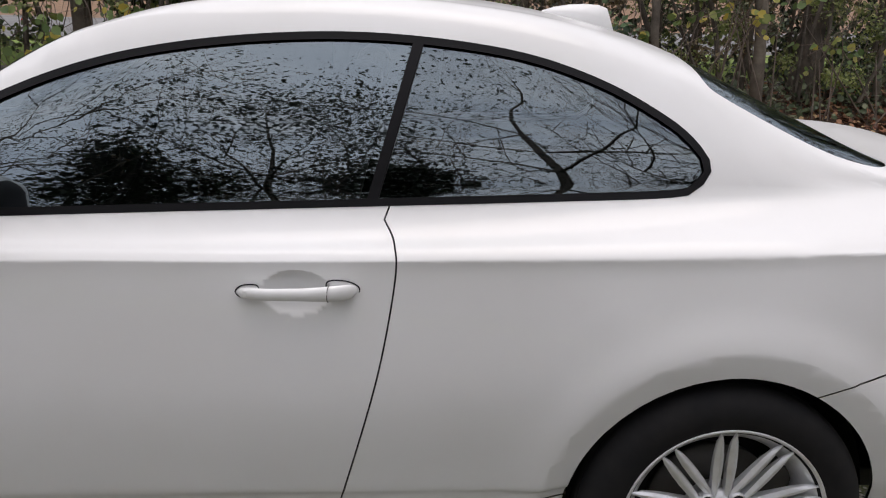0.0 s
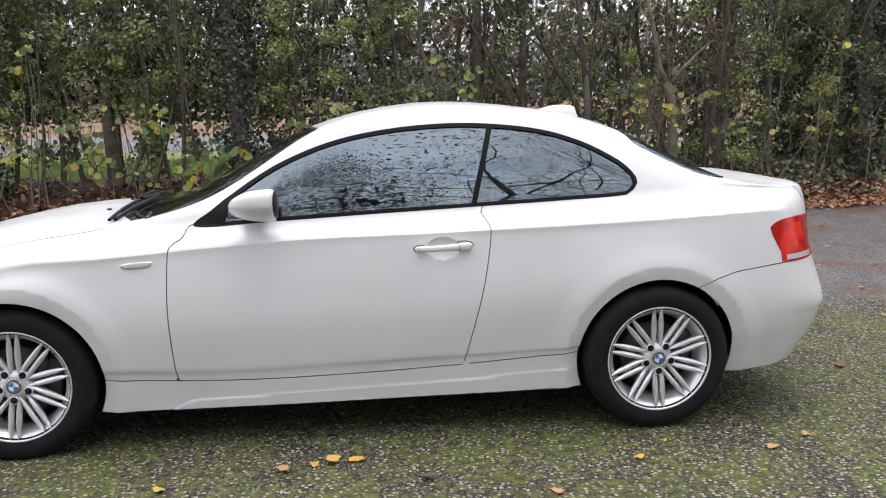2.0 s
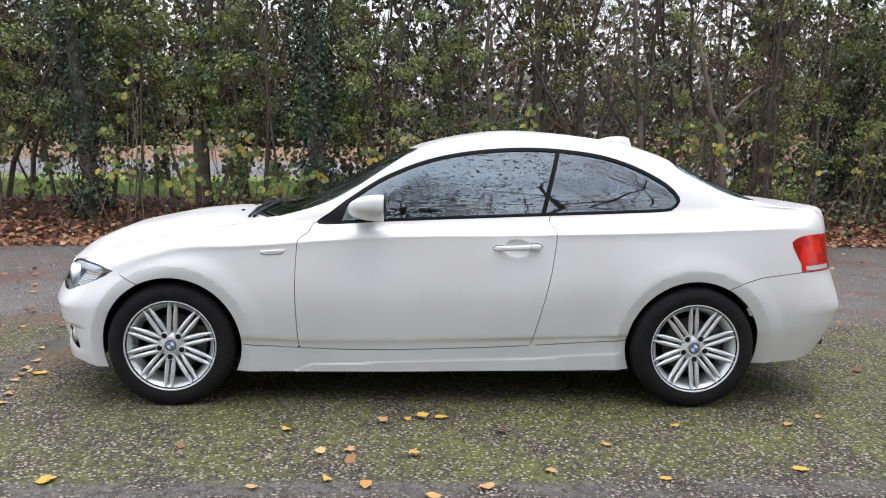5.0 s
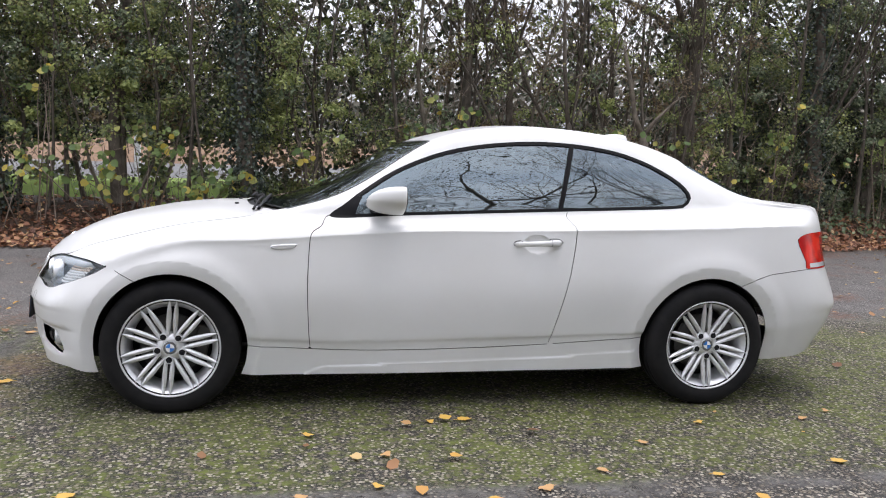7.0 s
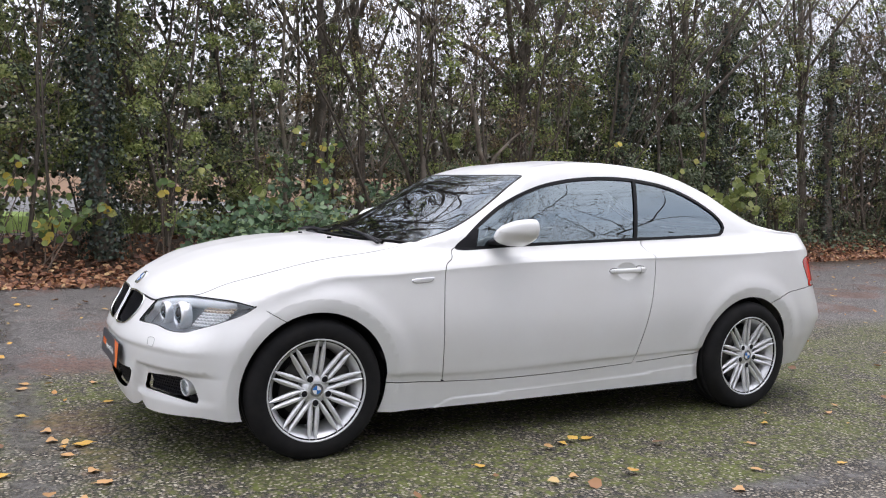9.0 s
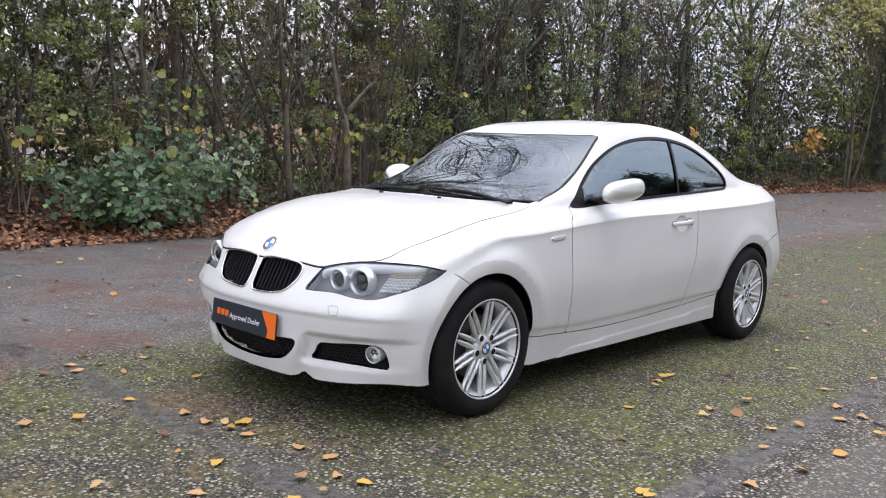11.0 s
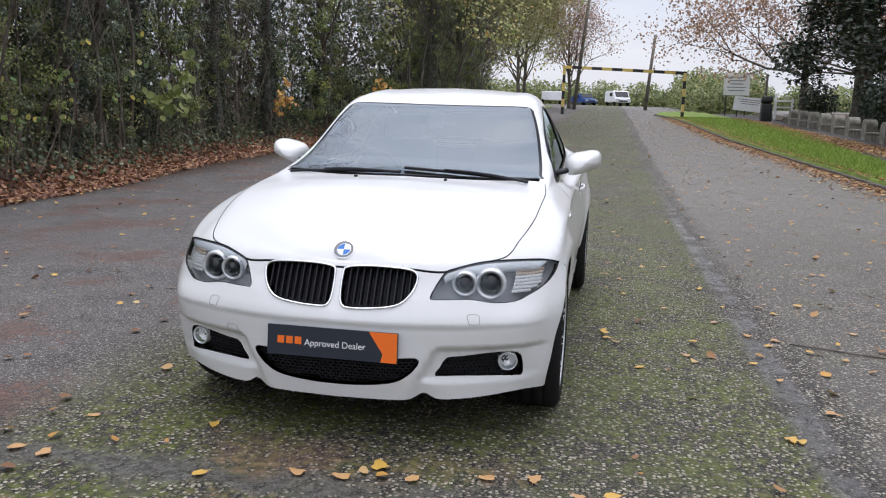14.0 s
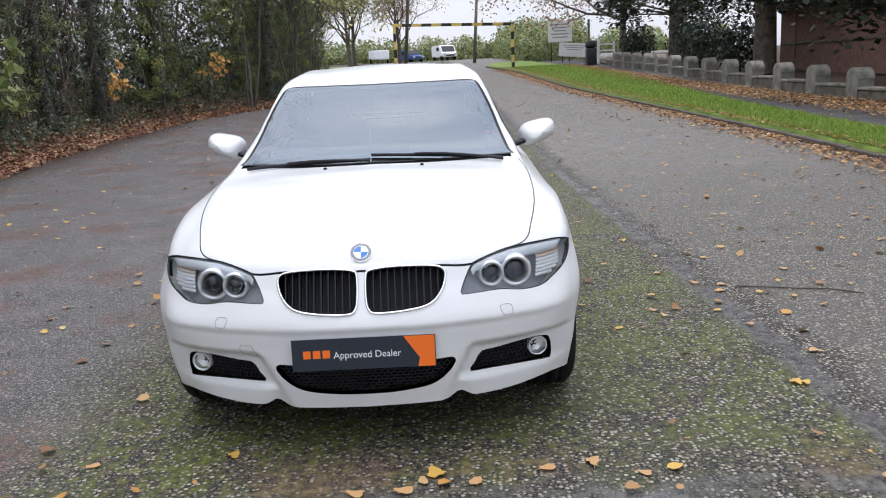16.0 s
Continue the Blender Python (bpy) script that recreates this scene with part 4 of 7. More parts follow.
# ---- wheels ----
def wheel():
    """A ten-pair double-spoke wheel with its tyre; the axle is y, the outer face looks to -y."""
    w = empty("wheel")
    prof = [(.216, -.098), (.226, -.106), (.238, -.112), (.262, -.116), (.285, -.113), (.300, -.103), (.309, -.09), (.3145, -.078),
            (.3165, -.06), (.3165, -.054), (.310, -.053), (.310, -.045), (.317, -.044), (.318, -.004), (.311, -.003), (.311, .005),
            (.318, .006), (.317, .046), (.310, .047), (.310, .054), (.3165, .055), (.3145, .078), (.300, .102), (.27, .112), (.226, .104), (.216, .098)]
    part("tyre", lathe(prof, 72), RUBBER, w, "black tyre with grooved tread")
    rim = lathe([(.2145, .095), (.2145, .04), (.182, .02), (.184, -.03), (.189, -.055), (.197, -.074), (.207, -.088), (.217, -.0975), (.2255, -.1035), (.2295, -.1065), (.2300, -.109), (.2265, -.1105), (.2225, -.108), (.2215, -.1045)], 72)
    rim_ob = part("rim", rim, ALLOY, w, "silver alloy rim")
    # spokes: ridged blades, in pairs that spread a little towards the rim
    def blade(offset_in, offset_out):
        bm = bmesh.new()
        st = [(.040, .0060, -.083, .028), (.066, .0074, -.088, .026), (.095, .0098, -.093, .022), (.13, .0112, -.097, .018), (.165, .0106, -.1000, .015), (.195, .0078, -.1025, .011), (.2195, .0015, -.1065, .006)]
        rings = []
        for r, hw, y, d in st:
            k = (r - .046) / (.2185 - .046)
            c = offset_in + (offset_out - offset_in) * k
            rings.append([bm.verts.new(p) for p in ((c - hw, y + d, r), (c - hw * .95, y + .005, r), (c - hw * .15, y, r), (c + hw * .25, y, r), (c + hw * .95, y + .006, r), (c + hw, y + d, r))])
        for a, b in zip(rings, rings[1:]):
            for i in range(6):
                bm.faces.new((a[i], a[(i + 1) % 6], b[(i + 1) % 6], b[i]))
        bm.faces.new(rings[0])
        bm.faces.new(rings[-1])
        bmesh.ops.recalc_face_normals(bm, faces=bm.faces)
        me = bpy.data.meshes.new("spoke")
        bm.to_mesh(me)
        bm.free()
        me.materials.append(ALLOY)
        return me
    pair = (blade(-.0150, -.0155), blade(.0150, .0155))
    for k in range(10):
        for me in pair:
            sp = new("spoke", me)
            sp.parent = rim_ob
            sp.matrix_basis = pose(0, 0, 0, 0, k * 36, 0)
    hub = lathe([(.0305, -.084), (.0312, -.0915), (.035, -.0925), (.0425, -.0895), (.052, -.083), (.062, -.077), (.068, -.066), (.066, -.03)], 48)
    part("hub_disc", hub, ALLOY, rim_ob)
    for k in range(5):
        a = radians(90 + 72 * k + 36)
        bolt = lathe([(.0001, -.0925), (.0055, -.0925), (.0066, -.0912), (.0066, -.090), (.0140, -.0898), (.0142, -.0945)], 16)
        bmesh.ops.translate(bolt, verts=bolt.verts, vec=(.058 * math.cos(a), 0, .058 * math.sin(a)))
        part("wheel_bolt", bolt, BLACK, rim_ob)
        cup = lathe([(.0142, -.0945), (.0160, -.0958), (.0178, -.0935), (.0180, -.075)], 18)
        bmesh.ops.translate(cup, verts=cup.verts, vec=(.058 * math.cos(a), 0, .058 * math.sin(a)))
        part("bolt_recess", cup, ALLOY, rim_ob)
    badge = empty_badge(.0308, .0045)
    badge.name, badge.parent = "hub_badge", rim_ob
    badge.matrix_basis = pose(0, -.0915, 0, 90, 0, 0)
    part("brake_disc", lathe([(.05, -.02), (.145, -.02), (.145, .002), (.05, .002)], 48), BRAKE, w)
    part("backing_plate", lathe([(.001, .03), (.21, .03), (.21, .036), (.001, .036)], 40), BLACK, w)
    cal = bmesh.new()
    box(cal, (.07, .05, .16), pose(.135, -.012, .02, 0, 10, 0), .012)
    part("brake_caliper", cal, BRAKE, w)
    return w


def empty_badge(r, h):
    """A round enamel badge: dark ring, blue and white quarters; its face looks to +z."""
    bm = bmesh.new()
    def ring(r0, r1, z0, z1, mat, a0=0.0, a1=360.0, n=48):
        k = max(4, int(n * (a1 - a0) / 360))
        prev = None
        for i in range(k + 1):
            a = radians(a0 + (a1 - a0) * i / k)
            c, s = math.cos(a), math.sin(a)
            cur = (bm.verts.new((r0 * c, r0 * s, z0)), bm.verts.new((r1 * c, r1 * s, z1)))
            if prev:
                f = bm.faces.new((prev[0], prev[1], cur[1], cur[0]))
                f.material_index = mat
            prev = cur
    ring(r, r * .97, 0, h, 0)
    ring(r * .97, r * .93, h, h * 1.08, 0)
    ring(r * .93, r * .66, h * 1.08, h * 1.1, 1)
    ring(r * .66, r * .62, h * 1.1, h * 1.2, 0)
    for q in range(4):
        ring(r * .62, .0005, h * 1.2, h * 1.28, 2 + q % 2, 90 * q, 90 * q + 90)
    bmesh.ops.recalc_face_normals(bm, faces=bm.faces)
    return mesh_object("badge", bm, [CHROME, BADGERING, BADGEWHITE, BADGEBLUE], None)


w0 = wheel()
w0.parent = car
w0.matrix_basis = pose(-AXLE, -.710, HUB_Z, 0, 4, 0)
for m in (pose(AXLE, -.738, HUB_Z, 0, -3, 0), pose(-AXLE, .710, HUB_Z, 0, 12, 180), pose(AXLE, .738, HUB_Z, 0, 25, 180)):
    w1 = copy_thing(w0, m)
    w1.parent = car
# dark liners in the arches and a floor under the car
for s in (-1, 1):
    for ax in (-AXLE, AXLE):
        bm = bmesh.new()
        prev = None
        for k in range(25):
            a = radians(-10 + 200 * k / 24)
            c = (ax + .358 * math.cos(a), HUB_Z + .358 * math.sin(a))
            cur = (bm.verts.new((c[0], s * .735, c[1])), bm.verts.new((c[0], s * .40, c[1])))
            if prev:
                bm.faces.new((*prev, *reversed(cur)))
            prev = cur
        bm.faces.new([bm.verts.new((ax + .358 * math.cos(radians(-10 + 200 * k / 24)), s * .42, HUB_Z + .358 * math.sin(radians(-10 + 200 * k / 24)))) for k in range(25)])
        part("arch_liner", bm, LINER, car)
bm = bmesh.new()
box(bm, (1.9, 1.50, .06), pose(0, 0, .185), .01)
box(bm, (.66, 1.06, .05), pose(-1.29, 0, .20), .01)
box(bm, (1.15, 1.06, .06), pose(1.5, 0, .235), .01)
box(bm, (.24, .98, .04), pose(-1.72, 0, .212), .01)
part("underbody", bm, BLACK, car)
bm = tube([(2.0, -.36, .245), (2.12, -.36, .245), (2.235, -.36, .245)], .03, 12, False)
part("exhaust_pipe", bm, DARKMETAL, car)

# ---- front: grilles, lamps, plate ----
nose_end = lambda p: p[:, 0] < -1.8
chrome_line = [skin_point(yz, y, z, nose_end)[0] for y, z in L_GRILLE]
for s in (-1, 1):
    flip = Matrix.Diagonal((1, -s, 1, 1)) if s > 0 else Matrix()
    bm = tube([p + Vector((-.002, 0, 0)) for p in chrome_line], .0048, 8)
    bmesh.ops.transform(bm, matrix=flip, verts=bm.verts)
    frame_ob = part("kidney_grille", bm, CHROME, car, "kidney grille with chrome ring and black bars")
    skin("grille_backing", {"grille"}, BLACK, frame_ob, (s,), offset=.055, flange=0)
    for k in range(10):
        y = -.042 - k * .0255
        top = float(np.interp(-y, [.03, .1, .2, .27, .295], [.668, .679, .679, .672, .655]))
        low = float(np.interp(-y, [.03, .1, .207, .254, .286], [.545, .538, .547, .566, .60]))
        a, b = [skin_point(yz, y, z, nose_end)[0] for z in (low, top)]
        bm = bmesh.new()
        quad = []
        for p in (a, (a + b) / 2, b):
            quad.append([bm.verts.new(p + Vector(d)) for d in ((.008, -.0022, 0), (.008, .0022, 0), (.045, .0022, 0), (.045, -.0022, 0))])
        for q, r in zip(quad, quad[1:]):
            for i in range(4):
                bm.faces.new((q[i], q[(i + 1) % 4], r[(i + 1) % 4], r[i]))
        bmesh.ops.transform(bm, matrix=flip, verts=bm.verts)
        bmesh.ops.recalc_face_normals(bm, faces=bm.faces)
        part("grille_bar", bm, BLACK, frame_ob, smooth=False)


def mesh_insert(name, region, f2, values, a0, a1, z0, z1, mask, sides, parent, pitch=.022):
    """A black honeycomb insert behind an opening: a backing sheet and hexagon cells of thin bars."""
    back = skin(name, {region}, BLACK, parent, sides, offset=.075, flange=0)
    bm = bmesh.new()
    seen = set()
    hh = pitch * .62
    r = 0
    z = z0
    while z < z1:
        a = a0 + (pitch / 2 if r % 2 else 0)
        while a < a1:
            if inside(values, np.array([[a, z]]))[0] > -.008:
                a += pitch
                continue
            hexa = [(a + pitch * .5 * math.cos(radians(60 * k)) * 1.15, z + hh * .62 * math.sin(radians(60 * k))) for k in range(6)]
            for i in range(6):
                p, q = hexa[i], hexa[(i + 1) % 6]
                key = tuple(sorted(((round(p[0], 3), round(p[1], 3)), (round(q[0], 3), round(q[1], 3)))))
                if key in seen:
                    continue
                seen.add(key)
                P = [skin_point(f2, *c, mask) for c in (p, q)]
                e = [pt - nn * .028 for pt, nn in P]
                t = (e[1] - e[0]).normalized()
                side = t.cross(P[0][1]).normalized() * .0016
                d = P[0][1] * .010
                vsx = [bm.verts.new(c) for c in (e[0] - side, e[0] + side, e[1] + side, e[1] - side, e[0] - side - d, e[0] + side - d, e[1] + side - d, e[1] - side - d)]
                for f in ((0, 1, 2, 3), (0, 3, 7, 4), (1, 5, 6, 2)):
                    bm.faces.new([vsx[i] for i in f])
            a += pitch
        z += hh
        r += 1
    geo = bm.verts[:] + bm.edges[:] + bm.faces[:]
    if 1 in sides:
        other = bmesh.ops.duplicate(bm, geom=geo)["geom"] if -1 in sides else geo
        bmesh.ops.transform(bm, matrix=Matrix.Diagonal((1, -1, 1, 1)), verts=[g for g in other if isinstance(g, bmesh.types.BMVert)])
    part("honeycomb", bm, BLACK, back, smooth=False)
    return back


front = lambda p: p[:, 0] < -1.7
fog_area = lambda p: (p[:, 0] < -1.7) & (p[:, 1] < -.3)
mesh_insert("lower_grille", "intake", yz, L_INTAKE, -.33, .0, .225, .355, front, (-1, 1), car)
for s in (-1, 1):
    fog = mesh_insert("fog_grille", "fog", nose, L_FOG, -1.66, -1.14, .255, .365, fog_area, (s,), car)
    c, n = skin_point(nose, -1.245, .322, fog_area)
    n = (n + Vector((-1, 0, 0)) * 1.2).normalized()
    flip = Matrix.Diagonal((1, -s, 1, 1)) if s > 0 else Matrix()
    m = flip @ Matrix.Translation(c - n * .005) @ n.to_track_quat("-Y", "Z").to_matrix().to_4x4()
    lamp = lathe([(.037, .05), (.038, .0), (.036, -.005), (.033, -.003), (.031, .006), (.020, .022), (.0005, .028)], 32)
    bmesh.ops.transform(lamp, matrix=m, verts=lamp.verts)
    lamp = part("fog_light", lamp, LAMPSILVER, car, "round clear fog light")
    lens = lathe([(.032, -.001), (.024, -.007), (.012, -.0095), (.0005, -.010)], 32)
    bmesh.ops.transform(lens, matrix=m, verts=lens.verts)
    part("lens", lens, LENS, lamp)

# headlights: clear cover, grey housing, two ringed projectors, brow strip, side reflector
corner = lambda p: (p[:, 0] < -1.45) & (p[:, 1] < -.2)
for s in (-1, 1):
    flip = Matrix.Diagonal((1, -s, 1, 1)) if s > 0 else Matrix()
    cover = skin("headlight", {"headlight"}, LENS, car, (s,), offset=.002, flange=0, label="headlight with clear cover and two ringed projectors")
    cover.visible_shadow = False
    skin("housing", {"headlight"}, LAMPGREY, cover, (s,), offset=.055, flange=0)
    rim_pts = []
    for a, z in L_HEAD:
        p, n = skin_point(nose, a, z, corner)
        rim_pts.append(p - n * .004)
    bm = tube(rim_pts, .0042, 6)
    bmesh.ops.transform(bm, matrix=flip, verts=bm.verts)
    part("seal", bm, BLACK, cover)
    wall = bmesh.new()
    prev = None
    ring_w = []
    for a, z in L_HEAD:
        p, n = skin_point(nose, a, z, corner)
        ring_w.append((wall.verts.new(p - n * .006), wall.verts.new(p - n * .056)))
    for q, r in zip(ring_w, ring_w[1:] + ring_w[:1]):
        wall.faces.new((q[0], q[1], r[1], r[0]))
    bmesh.ops.transform(wall, matrix=flip, verts=wall.verts)
    part("housing_wall", wall, LAMPSILVER, cover)
    for a, z, r in ((-1.487, .625, .040), (-1.352, .622, .050)):
        pt, n = skin_point(nose, a, z)
        n = (n + Vector((-1, 0, 0)) * 2.5)
        n.z = 0
        n.normalize()
        m = flip @ Matrix.Translation(pt - n * .020) @ n.to_track_quat("-Y", "Z").to_matrix().to_4x4()
        ring_bm = lathe([(r * 1.22, .04), (r * 1.22, .004), (r * 1.14, -.006), (r * .98, -.007), (r * .86, .004), (r * .80, .02)], 40)
        bmesh.ops.transform(ring_bm, matrix=m, verts=ring_bm.verts)
        ring_ob = part("projector_ring", ring_bm, SATIN, cover)
        pl = lathe([(r * .80, .02), (r * .78, .012), (r * .66, -.003), (r * .38, -.012), (.0005, -.016)], 32)
        bmesh.ops.transform(pl, matrix=m, verts=pl.verts)
        part("projector", pl, DARKGLASS, ring_ob)
    brow = bmesh.new()
    ring_b = []
    for a in np.linspace(-1.575, -.93, 30):
        z = float(np.interp(a, [-1.575, -1.549, -1.438, -1.327, -1.196, -1.066, -.93], [.652, .668, .688, .699, .702, .700, .694]))
        wide_ = float(np.interp(a, [-1.575, -1.3, -1.0, -.93], [.020, .026, .020, .004]))
        p, n = skin_point(nose, a, z)
        q, n2 = skin_point(nose, a, z - wide_)
        ring_b.append((brow.verts.new(p - n * .005), brow.verts.new(q - n2 * .008), brow.verts.new(q - n2 * .040)))
    for q, r in zip(ring_b, ring_b[1:]):
        brow.faces.new((q[0], q[1], r[1], r[0]))
        brow.faces.new((q[1], q[2], r[2], r[1]))
    bmesh.ops.transform(brow, matrix=flip, verts=brow.verts)
    part("brow_strip", brow, BADGEWHITE, cover)
    # clear corner of the lamp: a silver bowl of small prisms, the upper ones amber
    for low_, high_, mat_, nm_ in ((0, 5, LAMPSILVER, "side_reflector"), (5, 7, AMBER, "indicator")):
        refl = bmesh.new()
        for i in range(8):
            for j in range(low_, high_):
                a = -1.205 + .026 * i + .012 * j
                z = .603 + .0125 * j
                if inside(L_HEAD, np.array([[a, z]]))[0] > -.012:
                    continue
                p, n = skin_point(nose, a, z, corner)
                c = p - n * .026
                t = Vector((0, 0, 1)).cross(n).normalized()
                u = n.cross(t)
                q = [refl.verts.new(c + t * dx + u * dz) for dx, dz in ((-.011, -.006), (.011, -.006), (.011, .006), (-.011, .006))]
                top = refl.verts.new(c + n * .006)
                for k in range(4):
                    refl.faces.new((q[k], q[(k + 1) % 4], top))
        bmesh.ops.transform(refl, matrix=flip, verts=refl.verts)
        part(nm_, refl, mat_, cover, smooth=False)

# bonnet badge
p, n = skin_point(yz, 0, .728, lambda q: (q[:, 0] < -1.85) & (q[:, 2] > .69))
n.y = 0
b = empty_badge(.041, .006)
b.name, b.parent = "bonnet_badge", bonnet
b.matrix_basis = Matrix.Translation((p.x, 0, p.z)) @ n.to_track_quat("Z", "Y").to_matrix().to_4x4()

# dealer's board on the bumper
plate = empty("dealer_plate", Matrix.Translation((-2.080, 0, .398)) @ pose(0, 0, 0, 90, 0, -90) @ pose(0, 0, 0, -4, 0, 0))
tagged(plate, "navy dealer show plate with an orange end", "plate")


def board(pts, depth, z0, mat, name, label=""):
    bm = bmesh.new()
    low = [bm.verts.new((x, y, z0)) for x, y in pts]
    top = [bm.verts.new((x, y, z0 + depth)) for x, y in pts]
    bm.faces.new(top)
    bm.faces.new(low[::-1])
    for i in range(len(pts)):
        j = (i + 1) % len(pts)
        bm.faces.new((low[i], low[j], top[j], top[i]))
    bmesh.ops.recalc_face_normals(bm, faces=bm.faces)
    return part(name, bm, mat, plate, label, smooth=False)


PW, PH = .253, .0565
board([(-PW, -PH), (PW, -PH), (PW, PH), (-PW, PH)], .006, -.006, NAVY, "board")
board([(PW - .003, -PH + .001), (PW - .003, PH - .001), (PW - .112, PH - .001), (PW - .057, -PH * .42), (PW - .064, -PH + .001)], .0012, 0, ORANGE, "orange_panel")
for x in (-.200, -.166, -.132):
    board([(x - .013, -.012), (x + .013, -.012), (x + .013, .016), (x - .013, .016)], .001, 0, ORANGE, "emblem_block")
txt = bpy.data.curves.new("lettering", "FONT")
txt.body, txt.size, txt.extrude, txt.align_x = "Approved Dealer", .0345, .0005, "LEFT"
tmp = new("lettering_curve", txt)
dg = bpy.context.evaluated_depsgraph_get()
me = bpy.data.meshes.new_from_object(tmp.evaluated_get(dg))
bpy.data.objects.remove(tmp)
me.name = "lettering"
me.materials.clear()
me.materials.append(BADGEWHITE)
lx = [v.co.x for v in me.vertices]
fit_w = .238 / (max(lx) - min(lx))
for v in me.vertices:
    v.co = (v.co.x * fit_w - .107, v.co.y - .0145, v.co.z + .0012)
lettering = new("lettering", me)
lettering.parent = plate


def panel_line(pts, f2, mask, name, parent, s=-1, mat=None, r=.0014):
    """A fine groove line on the skin, as a thin dark bead."""
    line = []
    for a, z in outline(pts, True, 4):
        p, n = skin_point(f2, a, z, mask)
        line.append(p + n * .0002)
    bm = tube(line, r, 5)
    if s > 0:
        bmesh.ops.transform(bm, matrix=Matrix.Diagonal((1, -1, 1, 1)), verts=bm.verts)
    return part(name, bm, mat or SEAMGREY, parent)


for s in (-1, 1):
    panel_line([(-1.512, .521), (-1.512, .495), (-1.505, .488), (-1.465, .488), (-1.458, .495), (-1.458, .521)], nose, front, "washer_cover", front_bumper, s)
panel_line([(-1.63, .420), (-1.63, .378), (-1.60, .372), (-1.57, .378), (-1.57, .420), (-1.60, .424)], nose, front, "towing_eye_cover", front_bumper, 1)

rear_end = lambda q: q[:, 0] > 1.7

# ---- side: mirrors, handles, repeaters ----
for s in (-1, 1):
    flip = Matrix.Diagonal((1, -s, 1, 1)) if s > 0 else Matrix()
    bm = bmesh.new()
    ring_s = []
    for x, k in ((-.445, .05), (-.438, .30), (-.422, .52), (-.395, .74), (-.36, .90), (-.32, .98), (-.285, 1.0), (-.268, .99)):
        row = []
        for i in range(36):
            an = 2 * math.pi * i / 36
            cy, cz = math.cos(an), math.sin(an)
            e = 2.0 / 2.7
            yy = math.copysign(abs(cy) ** e, cy)
            zz = math.copysign(abs(cz) ** e, cz)
            tall = .060 + .010 * max(0, -yy)
            z = zz * tall if zz > 0 else zz * (.060 - .020 * (-yy))
            fold = .010 * math.exp(-((zz + .12) / .14) ** 2) * (1 if zz < 0 else .6) * (1 - k)
            row.append(bm.verts.new((x - fold, -.838 + yy * .098 * (k if yy < 0 else .25 + .75 * k) - .006 * (1 - k), 1.012 + z * k + .014 * (-yy) - .012 * (1 - k))))
        ring_s.append(row)
    for r0, r1 in zip(ring_s, ring_s[1:]):
        for i in range(36):
            bm.faces.new((r0[i], r0[(i + 1) % 36], r1[(i + 1) % 36], r1[i]))
    bm.faces.new(ring_s[0])
    bm.faces.new(ring_s[-1])
    bmesh.ops.transform(bm, matrix=flip, verts=bm.verts)
    bmesh.ops.recalc_face_normals(bm, faces=bm.faces)
    mirror = part("wing_mirror", bm, PAINT, doors[s], "white door mirror housing")
    bm = bmesh.new()
    bmesh.ops.create_uvsphere(bm, u_segments=32, v_segments=8, radius=1)
    for v in bm.verts:
        v.co = (v.co.x * .008 - .265, v.co.y * .090 - .838, v.co.z * .054 + 1.012 - .014 * v.co.y)
    bmesh.ops.transform(bm, matrix=flip, verts=bm.verts)
    part("mirror_back", bm, GLOSSBLACK, mirror)
    bm = bmesh.new()
    ring_m = []
    for y, z, wx, wz in ((-.700, .955, .055, .018), (-.735, .962, .046, .016), (-.765, .972, .04, .016), (-.815, .985, .035, .016)):
        ring_m.append([bm.verts.new((-.360 + wx * math.cos(k * .5236), y, z + wz * math.sin(k * .5236))) for k in range(12)])
    for a, c in zip(ring_m, ring_m[1:]):
        for k in range(12):
            bm.faces.new((a[k], a[(k + 1) % 12], c[(k + 1) % 12], c[k]))
    bmesh.ops.transform(bm, matrix=flip, verts=bm.verts)
    bmesh.ops.recalc_face_normals(bm, faces=bm.faces)
    part("mirror_foot", bm, BLACK, mirror)
    # sail panel lines the window's front corner; handle across its cup
    bm = bmesh.new()
    ring_h = []
    ys = surface(.20, .812)
    for x, hz, d, off in ((.287, .004, .004, .002), (.295, .010, .010, .008), (.32, .0125, .014, .017), (.36, .0125, .016, .024), (.42, .0135, .017, .026), (.465, .0155, .018, .025), (.498, .017, .018, .020), (.518, .0145, .014, .010), (.527, .006, .005, .002)):
        zc = .812 + (x - .287) * .035
        ring_h.append([bm.verts.new((x, ys - off + d * .55 * math.cos(k * math.pi / 8), zc + hz * math.sin(k * math.pi / 8))) for k in range(16)])
    for a, c in zip(ring_h, ring_h[1:]):
        for k in range(16):
            bm.faces.new((a[k], a[(k + 1) % 16], c[(k + 1) % 16], c[k]))
    bm.faces.new(ring_h[0])
    bm.faces.new(ring_h[-1])
    for x0, x1, zz_ in ((.300, .330, .813), (.478, .512, .819)):
        box(bm, (x1 - x0, .03, .018), pose((x0 + x1) / 2, ys - .004, zz_), .003)
    bmesh.ops.transform(bm, matrix=flip, verts=bm.verts)
    bmesh.ops.recalc_face_normals(bm, faces=bm.faces)
    handle = part("door_handle", bm, PAINT, doors[s], "white pull handle")
